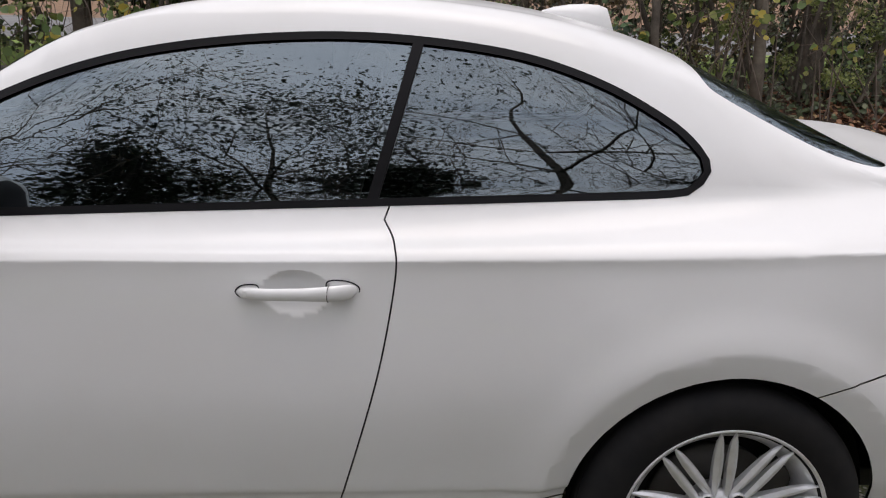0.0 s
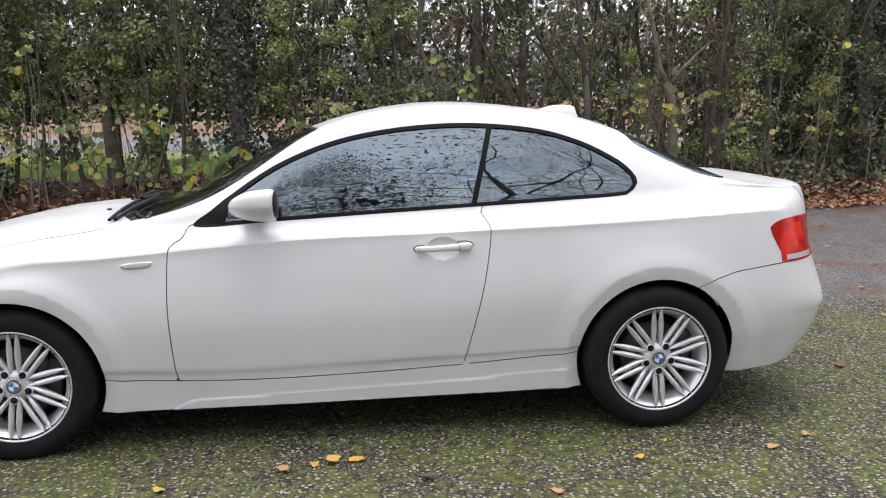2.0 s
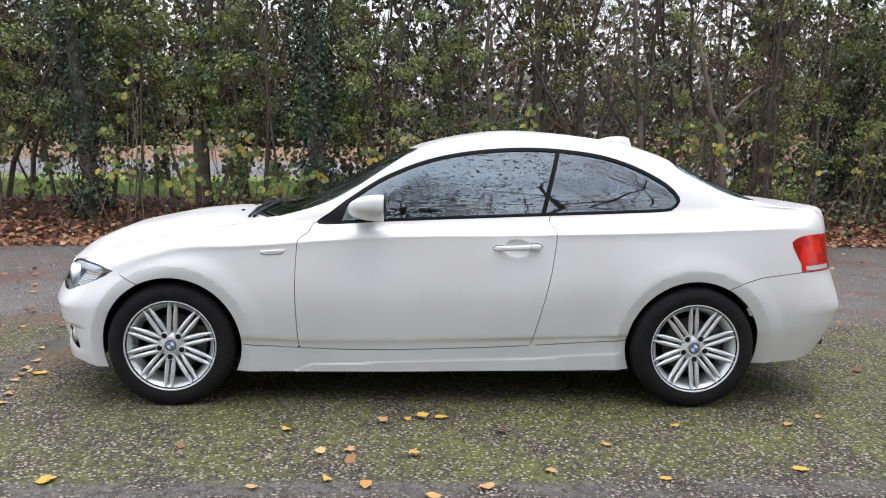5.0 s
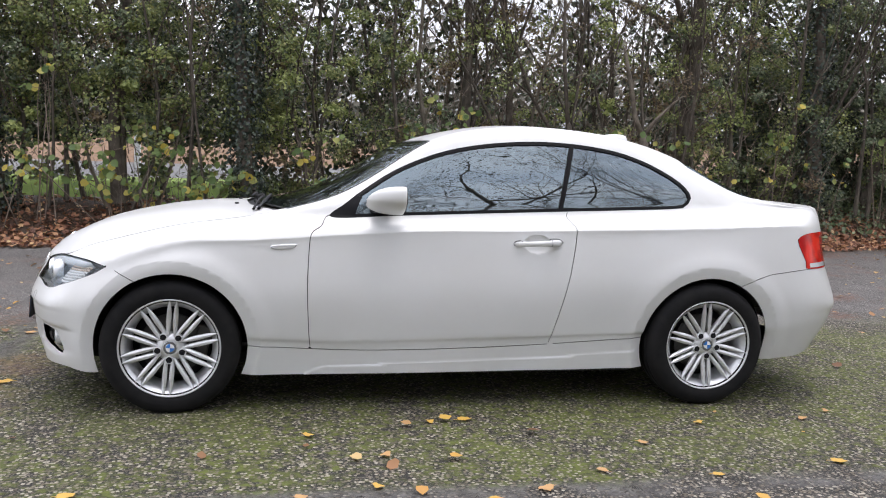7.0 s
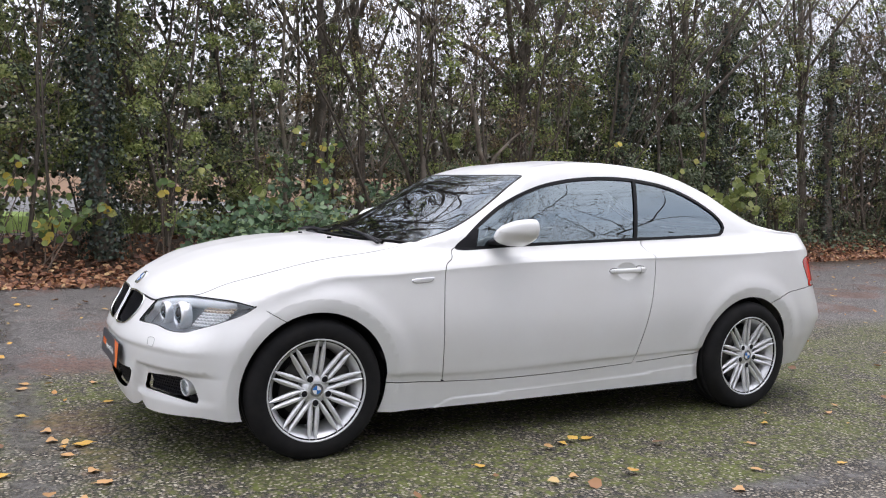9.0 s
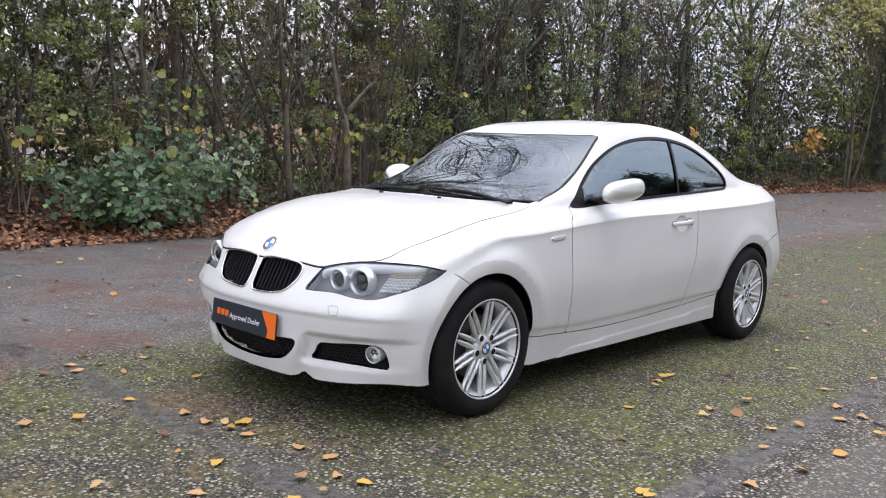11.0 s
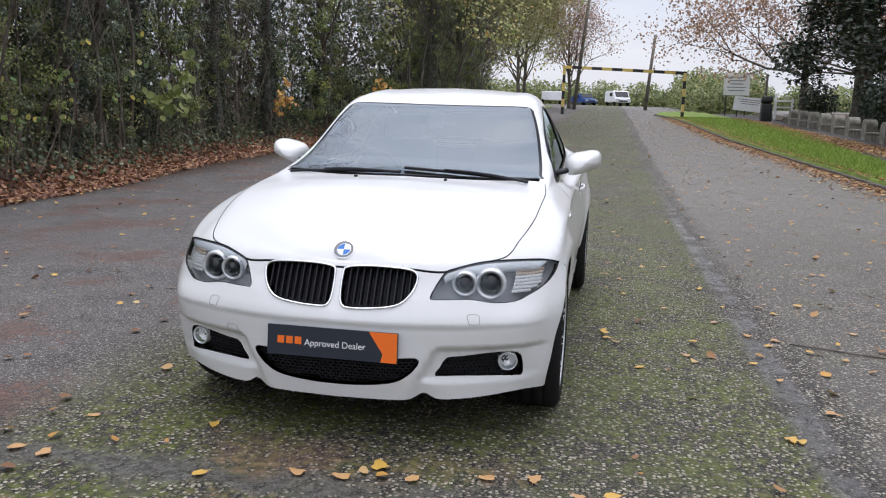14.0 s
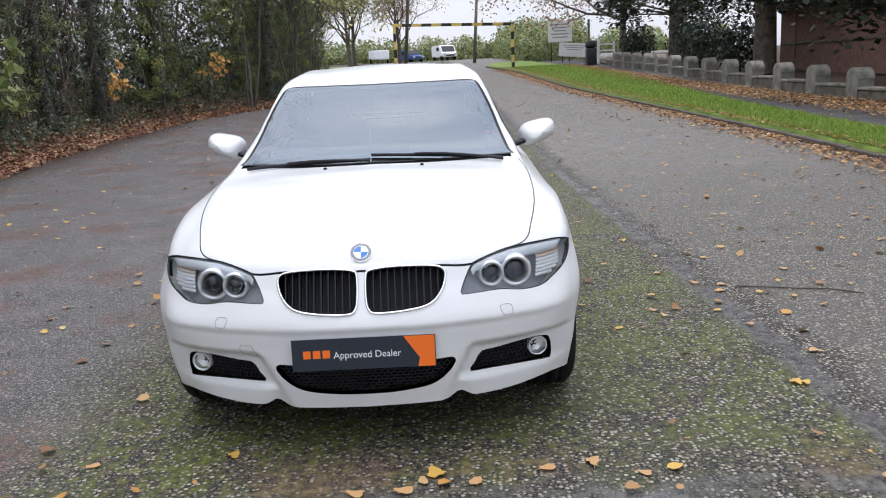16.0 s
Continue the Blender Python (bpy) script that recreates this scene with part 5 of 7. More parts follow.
    for pts_, r in (([(.283, .812), (.297, .826), (.325, .827), (.330, .815), (.325, .799), (.297, .799)], .0016), ([(.470, .838), (.505, .839), (.530, .828), (.530, .812), (.505, .801), (.470, .802), (.466, .82)], .0016)):
        line = [Vector((x, ys - .001, z)) for x, z in outline(pts_, True, 4)]
        bm = tube(line, r, 5)
        bmesh.ops.transform(bm, matrix=flip, verts=bm.verts)
        part("handle_gasket", bm, BLACK, handle)
    bm = tube([Vector((.472 + .002 * math.cos(k * .5), ys - .0255 + .012 * math.cos(k * .5236), .8185 + .0165 * math.sin(k * .5236))) for k in range(12)], .0008, 4)
    bmesh.ops.transform(bm, matrix=flip, verts=bm.verts)
    part("lock_cap_gap", bm, BLACK, handle)
    # side repeater
    line = [(-.882, .778), (-.868, .789), (-.80, .794), (-.766, .795), (-.762, .789), (-.775, .777), (-.80, .772), (-.86, .769)]
    bm = bmesh.new()
    o1 = outline(line, True, 3)
    cx, cz = o1.mean(0)
    lowr, midr, topr = [], [], []
    for x, z in o1:
        y = surface(x, z)
        lowr.append(bm.verts.new((x, y + .002, z)))
        midr.append(bm.verts.new((x, y - .004, z)))
        topr.append(bm.verts.new((cx + (x - cx) * .86, y - .005, cz + (z - cz) * .7)))
    for i in range(len(o1)):
        j = (i + 1) % len(o1)
        bm.faces.new((lowr[i], lowr[j], midr[j], midr[i]))
        bm.faces.new((midr[i], midr[j], topr[j], topr[i])).material_index = 1
    bm.faces.new(topr).material_index = 2
    bmesh.ops.transform(bm, matrix=flip, verts=bm.verts)
    bmesh.ops.recalc_face_normals(bm, faces=bm.faces)
    part("side_repeater", bm, [CHROME, SATIN, CLEARGREY], car, "clear side indicator in a chrome frame")
    # clear strip at the foot of the tail light
    bm = bmesh.new()
    pv = None
    for bb in np.linspace(1.15, 1.46, 12):
        cur = []
        for z in (.706, .728):
            p, n = skin_point(tail, bb, z, rear_end)
            cur.append(bm.verts.new(p + n * .0055))
        if pv:
            bm.faces.new((pv[0], cur[0], cur[1], pv[1]))
        pv = cur
    bmesh.ops.transform(bm, matrix=flip, verts=bm.verts)
    part("reversing_strip", bm, CLEARGREY, car)

# roof aerial, washer nozzles, wipers
bm = bmesh.new()
ring_f = []
for x, hw, h in ((.985, .004, .006), (1.02, .022, .024), (1.06, .030, .040), (1.105, .030, .054), (1.145, .026, .063), (1.168, .019, .062), (1.188, .012, .014)):
    zc = skin_point(xy, x, -.0, lambda q: q[:, 2] > 1.0)[0].z - .004
    ring_f.append([bm.verts.new((x, hw * math.cos(k * math.pi / 6), zc + h * math.sin(k * math.pi / 6))) for k in range(7)])
for a, c in zip(ring_f, ring_f[1:]):
    for k in range(6):
        bm.faces.new((a[k], a[k + 1], c[k + 1], c[k]))
bm.faces.new(ring_f[-1])
bmesh.ops.recalc_face_normals(bm, faces=bm.faces)
part("roof_aerial", bm, PAINT, car, "white shark-fin aerial")
top_ = lambda q: q[:, 2] > .7
for y in (-.22, .22):
    p, n = skin_point(xy, -1.065, -.22, top_)
    bm = bmesh.new()
    box(bm, (.022, .016, .010), pose(-1.065, y, p.z + .004), .004)
    part("washer_nozzle", bm, BLACK, bonnet)
for (x0, y0), (x1, y1) in (((-.955, -.60), (-.905, .02)), ((-.985, .02), (-.955, .60))):
    arm, blade_ = [], []
    for k in np.linspace(0, 1, 10):
        x, y = x0 + (x1 - x0) * k, y0 + (y1 - y0) * k
        p, n = skin_point(xy, x, -abs(y), top_)
        z = p.z + .012
        arm.append((x - .012, y, z + .012 * math.sin(math.pi * k)))
        blade_.append((x + .012, y, z + .002))
    bm = tube(blade_, .008, 6, False)
    w_ob = part("wiper_blade", bm, BLACK, car)
    part("wiper_arm", tube(arm[:7], .007, 6, False), BLACK, w_ob)

# ---- cabin ----
bm = bmesh.new()
box(bm, (2.3, 1.36, .06), pose(.25, 0, .34), .01)
for s in (-1, 1):
    box(bm, (2.0, .05, .56), pose(.30, s * .665, .62), .02)
box(bm, (.05, 1.3, .55), pose(-.80, 0, .62), .01)
box(bm, (.05, 1.25, .5), pose(1.42, 0, .68), .01)
box(bm, (.46, 1.2, .04), pose(1.58, 0, .965), .01)
part("cabin_tub", bm, INTERIOR, car)
bm = bmesh.new()
box(bm, (.42, 1.28, .22), pose(-.58, 0, .84, 0, 8, 0), .06, 3)
part("dashboard", bm, INTERIOR, car)
for y in (-.36, .36):
    bm = bmesh.new()
    box(bm, (.50, .50, .16), pose(.12, y, .52, 0, -6, 0), .05, 3)
    box(bm, (.15, .48, .60), pose(.40, y, .80, 0, 14, 0), .06, 3)
    seat = part("front_seat", bm, SEATCLOTH, car, "dark leather front seat")
    bm = bmesh.new()
    box(bm, (.10, .26, .17), pose(.50, y, 1.155, 0, 10, 0), .04, 3)
    part("headrest", bm, SEATCLOTH, seat)
bm = bmesh.new()
box(bm, (.45, 1.1, .18), pose(.95, 0, .50, 0, -6, 0), .05, 3)
box(bm, (.14, 1.1, .50), pose(1.25, 0, .76, 0, 20, 0), .05, 3)
part("rear_seat", bm, SEATCLOTH, car)
wheel_pts = [(0, .185 * math.cos(k * math.pi / 20), .185 * math.sin(k * math.pi / 20)) for k in range(40)]
bm = tube(wheel_pts, .016, 8)
box(bm, (.03, .36, .03), Matrix(), .008)
box(bm, (.05, .14, .12), Matrix(), .02)
bmesh.ops.transform(bm, matrix=pose(-.30, .36, .86, 0, 24, 0), verts=bm.verts)
part("steering_wheel", bm, INTERIOR, car)
bm = bmesh.new()
box(bm, (.03, .22, .065), pose(-.18, 0, 1.215, 0, -10, 0), .015)
box(bm, (.05, .10, .09), pose(-.24, 0, 1.215, 0, 30, 0), .015)
part("interior_mirror", bm, INTERIOR, car)


# ---- ground ----
def sheet(name, xs, ys, mat, height, label, category):
    v = [(x, y, height(x, y)) for x in xs for y in ys]
    n = len(ys)
    f = [(i * n + j, (i + 1) * n + j, (i + 1) * n + j + 1, i * n + j + 1) for i in range(len(xs) - 1) for j in range(n - 1)]
    me = bpy.data.meshes.new(name)
    me.from_pydata(v, [], f)
    me.shade_smooth()
    me.materials.append(mat)
    return tagged(new(name, me), label, category, kind="structure")


def band(name, xs, lines, mat, label, category, lift=0.0):
    """A strip along the drive between lines y(x), each with its height above the ground."""
    v = [(x, y(x), ground_z(x, y(x)) + dz + lift) for x in xs for y, dz in lines]
    n = len(lines)
    f = [(i * n + j, (i + 1) * n + j, (i + 1) * n + j + 1, i * n + j + 1) for i in range(len(xs) - 1) for j in range(n - 1)]
    me = bpy.data.meshes.new(name)
    me.from_pydata(v, [], f)
    me.materials.append(mat)
    return tagged(new(name, me), label, category, kind="structure")


gx = [-900, -300, -120, -60, -30] + list(np.arange(-14, 60, 0.4)) + [60, 66, 74, 84, 100, 150, 300, 900]
gy = [-900, -300, -120, -60, -30] + list(np.arange(-14, 14, 0.25)) + [14, 16, 20, 26, 40, 80, 200, 900]
sheet("ground", gx, gy, GROUND, ground_rough, "worn mossy tarmac with pale pebbles and wet joints", "ground")
xs_v = list(np.arange(-40, 56, 1.0))
back_v = lambda x: float(np.interp(x, [-60, 10, 20, 30, 45, 56], [-7.2, -7.3, -7.7, -8.3, -8.0, -7.0]))
band("grass_verge", xs_v, [(lambda x: kerb_line(x) - .10, .06), (lambda x: kerb_line(x) - .12, .105), (lambda x: (kerb_line(x) + back_v(x)) / 2, .16), (back_v, .12), (lambda x: back_v(x) - .05, .02)], TURF, "green grass verge strewn with leaves", "verge")
band("footpath", xs_v, [(back_v, .055), (lambda x: -9.95, .075)], PATHDARK, "dark asphalt footpath with fallen leaves", "footpath")
band("garden_ground", xs_v, [(lambda x: -10.2, .10), (lambda x: -14.0, .30), (lambda x: -40.0, .4)], varied("leaf_soil", (0.03, 0.022, 0.014), (0.10, 0.06, 0.03), 3, 0.95, 30, 0.6), "bare soil and leaves behind the wall", "ground")
# kerb stones along the verge
kerb_bm = bmesh.new()
box(kerb_bm, (.90, .11, .17), Matrix.Translation((0, 0, .0)), .012, 2)
kerb_mesh = bpy.data.meshes.new("kerb_stone")
kerb_bm.to_mesh(kerb_bm and kerb_mesh)
kerb_bm.free()
kerb_mesh.materials.append(KERB)
kerb = tagged(empty("kerb"), "low weathered kerb along the grass verge", "kerb", kind="structure")
for i in range(74):
    x = -12 + i * .91
    if x > 52:
        break
    a = math.atan2(kerb_line(x + .4) - kerb_line(x - .4), .8)
    tilt = math.atan2(ground_z(x + .4, -4) - ground_z(x - .4, -4), .8)
    k = new("kerb_stone", kerb_mesh)
    k.parent = kerb
    k.matrix_basis = Matrix.Translation((x, kerb_line(x) - .05, ground_z(x, kerb_line(x)) - .018 + random.uniform(-.006, .006))) @ Euler((random.uniform(-.02, .02), -tilt, a)).to_matrix().to_4x4()
# land beyond the hedge: grass, a road, a bank of leaves
xs_b = list(np.arange(-60, 34, 2.0))
hz = lambda dz: dz
band("far_grass", xs_b, [(lambda x: hedge_line(x) + 2.6, -.05), (lambda x: hedge_line(x) + 3.2, .24), (lambda x: hedge_line(x) + 5.4, .42)], TURF, "grass strip beyond the hedge", "grass")
band("far_road", xs_b, [(lambda x: hedge_line(x) + 5.4, .42), (lambda x: hedge_line(x) + 11.0, .56)], ROADGREY, "grey road glimpsed through the hedge", "road")
band("far_leaf_bank", xs_b, [(lambda x: hedge_line(x) + 11.0, .56), (lambda x: hedge_line(x) + 16, .78), (lambda x: hedge_line(x) + 34, 1.4)], varied("far_leaves", (0.10, 0.06, 0.035), (0.26, 0.15, 0.08), 5, 0.95, 20, 0.6), "leaf-covered bank across the far road", "bank")


# ---- leaves as meshes ----
def leaf_cloud(points, normals, sizes, rng, shape="oval"):
    """Many small leaves in one mesh: each folded along its rib."""
    n = len(points)
    p = np.asarray(points)
    nn = np.asarray(normals) + rng.normal(0, .45, (n, 3))
    nn /= np.linalg.norm(nn, axis=1)[:, None] + 1e-9
    r = rng.normal(0, 1, (n, 3))
    t = np.cross(nn, r)
    t /= np.linalg.norm(t, axis=1)[:, None] + 1e-9
    b = np.cross(nn, t)
    s = np.asarray(sizes)[:, None]
    w = s * (.36 if shape == "oval" else .46)
    lift = nn * s * .10
    if shape == "oval":
        v = np.stack([p - t * s * .5, p - b * w + lift - t * s * .05, p + t * s * .5, p + b * w + lift - t * s * .05], 1).reshape(-1, 3)
        i = np.arange(n)[:, None] * 4
        f = np.concatenate([i + [0, 1, 2], i + [0, 2, 3]], 1).reshape(-1, 3)
    else:
        curl = nn * s * rng.uniform(-.10, .22, (n, 1))
        v = np.stack([p - t * s * .46, p - b * w * .88 + lift - t * s * .26, p - b * w * .92 + lift + t * s * .16, p + t * s * .56 + curl, p + b * w * .92 + lift + t * s * .16, p + b * w * .88 + lift - t * s * .26], 1).reshape(-1, 3)
        i = np.arange(n)[:, None] * 6
        f = np.concatenate([i + [0, 1, 2], i + [0, 2, 3], i + [0, 3, 4], i + [0, 4, 5]], 1).reshape(-1, 3)
    return v, f


def mesh_from(name, v, f, mat, parent=None):
    me = bpy.data.meshes.new(name)
    me.vertices.add(len(v))
    me.vertices.foreach_set("co", np.asarray(v, np.float32).ravel())
    me.loops.add(f.size)
    me.loops.foreach_set("vertex_index", np.asarray(f, np.int32).ravel())
    me.polygons.add(len(f))
    k = f.shape[1]
    me.polygons.foreach_set("loop_start", np.arange(0, f.size, k, dtype=np.int32))
    me.polygons.foreach_set("loop_total", np.full(len(f), k, np.int32))
    me.update(calc_edges=True)
    me.materials.append(mat)
    ob = new(name, me)
    ob.parent = parent
    return ob


def limbs_mesh(segs, sides=5):
    """Tapered tubes: segs of (start, end, radius at start, radius at end)."""
    A, B = np.array([s[0] for s in segs], float), np.array([s[1] for s in segs], float)
    R = np.array([[s[2], s[3]] for s in segs], float)
    t = B - A
    t /= np.linalg.norm(t, axis=1)[:, None] + 1e-9
    u = np.cross(t, (0.3, 1, 0.1))
    u /= np.linalg.norm(u, axis=1)[:, None] + 1e-9
    w = np.cross(t, u)
    an = 2 * math.pi * np.arange(sides) / sides
    ring = u[:, None] * np.cos(an)[None, :, None] + w[:, None] * np.sin(an)[None, :, None]
    v = np.stack([A[:, None] + ring * R[:, :1, None], B[:, None] + ring * R[:, 1:, None]], 1).reshape(-1, 3)
    k = np.arange(sides)
    f = np.column_stack([k, (k + 1) % sides, sides + (k + 1) % sides, sides + k])
    return v, (np.arange(len(segs))[:, None, None] * 2 * sides + f[None]).reshape(-1, 4)


def grow(start, direction, length, radius, depth, rng, out, spread=.55, up=.25, steps=4, tips=None):
    """A limb that wanders, tapers and forks."""
    p, d = np.array(start, float), np.array(direction, float)
    d /= np.linalg.norm(d)
    r = radius
    for k in range(steps):
        d = d + rng.normal(0, .13, 3) + np.array([0, 0, up * .18])
        d /= np.linalg.norm(d)
        q = p + d * length / steps
        r2 = r * (.86 if depth else .7)
        out.append((p, q, r, r2))
        if depth and k >= 1 and rng.random() < .85:
            s = rng.normal(0, 1, 3)
            s -= d * (s @ d)
            s /= np.linalg.norm(s) + 1e-9
            grow(q, d * (1 - spread) + s * spread + np.array([0, 0, up * .4]), length * rng.uniform(.45, .7), r2 * .55, depth - 1, rng, out, spread, up, steps, tips)
        p, r = q, r2
    if tips is not None:
        tips.append(p)
    if depth:
        for _ in range(2):
            s = rng.normal(0, 1, 3)
            s /= np.linalg.norm(s)
            grow(p, d + s * spread, length * rng.uniform(.5, .7), r * .7, depth - 1, rng, out, spread, up, steps, tips)


def shrub(x, y, width, height, rng, style, density, low):
    """One length of the tall hedge: several stems, wandering branches, twigs and leaves."""
    z0 = ground_z(x, y)
    ob = empty("hedge_shrub", Matrix.Translation((x, y, z0 - .05)))
    tips = []
    n_st = {"gold": 4, "dark": 4, "mixed": 6, "bare": 10}[style]
    for i in range(n_st):
        out = []
        sx, sy = rng.uniform(-.5, .5) * width, rng.uniform(-.75, .7)
        rad = rng.uniform(.022, .055) if style != "bare" else rng.uniform(.018, .058)
        grow((sx, sy, 0), (rng.normal(0, .16), rng.normal(0, .10), 1), height * rng.uniform(.5, .72), rad, 2, rng, out, .5, .5, 5, tips)
        v, f = limbs_mesh(out, 3)
        mesh_from("stem", v, f, BARK if rng.random() < .8 else BARKPALE, ob)
    twigs = []
    n_tw = int({"gold": 110, "dark": 150, "mixed": 330, "bare": 560}[style] * width * height / 9)
    for i in range(n_tw):
        a = np.array([rng.uniform(-.55, .55) * width, rng.uniform(-.75, .9), rng.uniform(.02, .95) * height])
        d = np.array([rng.normal(0, .5), rng.normal(-.1, .4), rng.uniform(.1, 1.1)])
        d /= np.linalg.norm(d)
        L_ = rng.uniform(.25, .9)
        m_ = a + d * L_ * .5 + rng.normal(0, .04, 3)
        r = rng.uniform(.0025, .0065)
        twigs += [(a, m_, r * 1.3, r), (m_, m_ + d * L_ * .5 + rng.normal(0, .06, 3), r, r * .4)]
    v, f = limbs_mesh(twigs, 3)
    tagged(mesh_from("brushwood", v, f, TWIG, ob), kind="stuff")
    # leaves in clumps, so that gaps and lumps show
    spec = {"dark": ((LEAF_DARK, 1.45, .047), (LEAF_MID, .60, .045), (LEAF_FRESH, .12, .045)),
            "gold": ((LEAF_MID, 1.00, .054), (LEAF_DARK, .50, .054), (LEAF_FRESH, .50, .052), (LEAF_LIME, .16, .065), (LEAF_RUST, .06, .05)),
            "mixed": ((LEAF_MID, .95, .044), (LEAF_DARK, .60, .044), (LEAF_FRESH, .55, .046), (LEAF_RUST, .12, .045)),
            "bare": ((LEAF_MID, .42, .042), (LEAF_RUST, .42, .042), (LEAF_FRESH, .26, .046), (LEAF_DARK, .22, .046))}[style]
    for mat, share, size in spec:
        total = int(density * share * width * height)
        if total < 3:
            continue
        per = 105
        nc = max(2, total // per)
        cz = low + rng.beta(1.15, 1.65, nc) * (height - low)
        c = np.column_stack([rng.uniform(-.58, .58, nc) * width, rng.uniform(-.85, .75, nc), cz + .06])
        rad = rng.uniform(.10, .32, nc)
        idx = rng.integers(0, nc, total)
        off = rng.normal(0, 1, (total, 3))
        off *= (rng.uniform(.2, 1, total) / (np.linalg.norm(off, axis=1) + 1e-9))[:, None]
        p = c[idx] + off * rad[idx][:, None] * np.array([1.1, 1, .8])
        p[:, 2] = np.maximum(p[:, 2], .04)
        nrm = off * .5 + np.array([0, -.55, .45])
        v, f = leaf_cloud(p, nrm, size * rng.uniform(.66, 1.42, total), rng)
        tagged(mesh_from("foliage", v, f, mat, ob), kind="stuff")
    # where the foot of the hedge is open: low sprigs and saplings in front of the far grass
    if low > .3:
        total = int(width * 420)
        nc = int(width * 9)
        cc = np.column_stack([rng.uniform(-.55, .55, nc) * width, rng.uniform(-.9, .9, nc), rng.uniform(.10, 1.15, nc)])
        p = cc[rng.integers(0, nc, total)] + rng.normal(0, .09, (total, 3))
        p[:, 2] = np.maximum(p[:, 2], .03)
        for mat, part_ in ((LEAF_DARK, slice(0, total // 2)), (LEAF_MID, slice(total // 2, total * 5 // 6)), (LEAF_LIME, slice(total * 5 // 6, total))):
            v, f = leaf_cloud(p[part_], np.tile([0, -.6, .5], (len(p[part_]), 1)), rng.uniform(.04, .085, len(p[part_])), rng, "round")
            tagged(mesh_from("undergrowth", v, f, mat, ob), kind="stuff")
    # inside of the hedge: bigger, darker leaves at the back, shade painted into them
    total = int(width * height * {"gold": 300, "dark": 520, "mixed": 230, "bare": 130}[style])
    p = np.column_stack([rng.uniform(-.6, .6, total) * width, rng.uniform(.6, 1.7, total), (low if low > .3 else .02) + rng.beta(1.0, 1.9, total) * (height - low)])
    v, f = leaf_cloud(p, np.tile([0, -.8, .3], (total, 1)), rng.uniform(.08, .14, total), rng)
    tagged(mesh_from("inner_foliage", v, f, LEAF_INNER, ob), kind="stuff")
    return ob


rng = np.random.default_rng(11)
HEDGE_LABEL = {"dark": "dense ivy-clad hedge shrub on a leafy bank", "gold": "tall hedge shrub with yellowing autumn leaves", "mixed": "tall mixed hedge shrub with thinning autumn leaves", "bare": "half-bare hedge shrub with upright brown stems"}
styles = ["mixed", "mixed", "mixed", "mixed", "bare", "mixed", "mixed", "mixed", "mixed", "bare", "bare", "bare", "mixed", "dark", "dark", "dark", "mixed", "bare", "dark", "gold", "dark", "gold", "mixed", "dark", "gold", "mixed", "dark", "mixed", "gold"]
x = -13.5
for i, st in enumerate(styles):
    w = 1.9 if x < 12 else 2.3
    y = hedge_line(x) + 1.55
    h = 5.7 + .45 * math.sin(i * 1.7) if x < 10 else 6.2 + .6 * math.sin(i * 2.1)
    tagged(shrub(x, y, w, h, rng, st, (300 if x < -8.4 else 900) if x < 11 else 620, .85 if -7.5 < x < -1.6 else .12), HEDGE_LABEL[st], "hedge", "hedge along the drive")
    x += w * .88


# ---- leaf litter and fallen leaves ----
n = 44000
lx = rng.uniform(-14, 30, n)
hl = hedge_line(lx)
ly = hl + rng.gamma(2.0, .46, n) - .5
keep = ly < hl + 3
lx, ly = lx[keep], ly[keep]
lz = ground_z(lx, ly) + rng.uniform(.005, .04, len(lx))
v, f = leaf_cloud(np.column_stack([lx, ly, lz]), np.tile([0, -.1, 1.0], (len(lx), 1)), rng.uniform(.032, .085, len(lx)), rng, "round")
tagged(mesh_from("leaf_litter", v, f, LEAF_LITTER), "russet leaf litter banked under the hedge", "leaf litter", kind="stuff")
for n, mat, lab in ((2200, LEAF_VERGE, "small brown leaves scattered over the tarmac"), (1900, LEAF_GOLD, "small golden leaves scattered over the tarmac")):
    lx, ly = -9 + 50 * rng.random(n) ** 1.5, np.concatenate([rng.uniform(-5.8, -2.0, n // 2), -2 + 8.2 * rng.random(n - n // 2) ** .8])
    near = (np.abs(lx) < 2.2) & (np.abs(ly) < .95)
    lx, ly = lx[~near], ly[~near]
    lz = ground_z(lx, ly) + .010
    v, f = leaf_cloud(np.column_stack([lx, ly, lz]), np.tile([0, 0, 2.2], (len(lx), 1)), np.minimum(rng.gamma(3.0, .012, len(lx)) + .012, .062), rng, "round")
    tagged(mesh_from("scattered_leaves", v, f, mat), lab, "fallen leaves", kind="stuff")
n = 30000
lx = rng.uniform(4, 45, n)
ly = kerb_line(lx) + rng.choice([0.12, 0.0, -1.0, -2.8, -3.5], n, p=[.22, .10, .08, .22, .38]) + rng.normal(0, .28, n)
ly = np.maximum(ly, -9.9)
lz = ground_z(lx, ly) + np.where(ly < kerb_line(lx) - .1, .14, .02)
v, f = leaf_cloud(np.column_stack([lx, ly, lz]), np.tile([0, 0, 2.0], (len(lx), 1)), rng.uniform(.05, .10, len(lx)), rng)
tagged(mesh_from("verge_leaves", v, f, LEAF_VERGE), "fallen leaves along kerb, verge and footpath", "fallen leaves", kind="stuff")


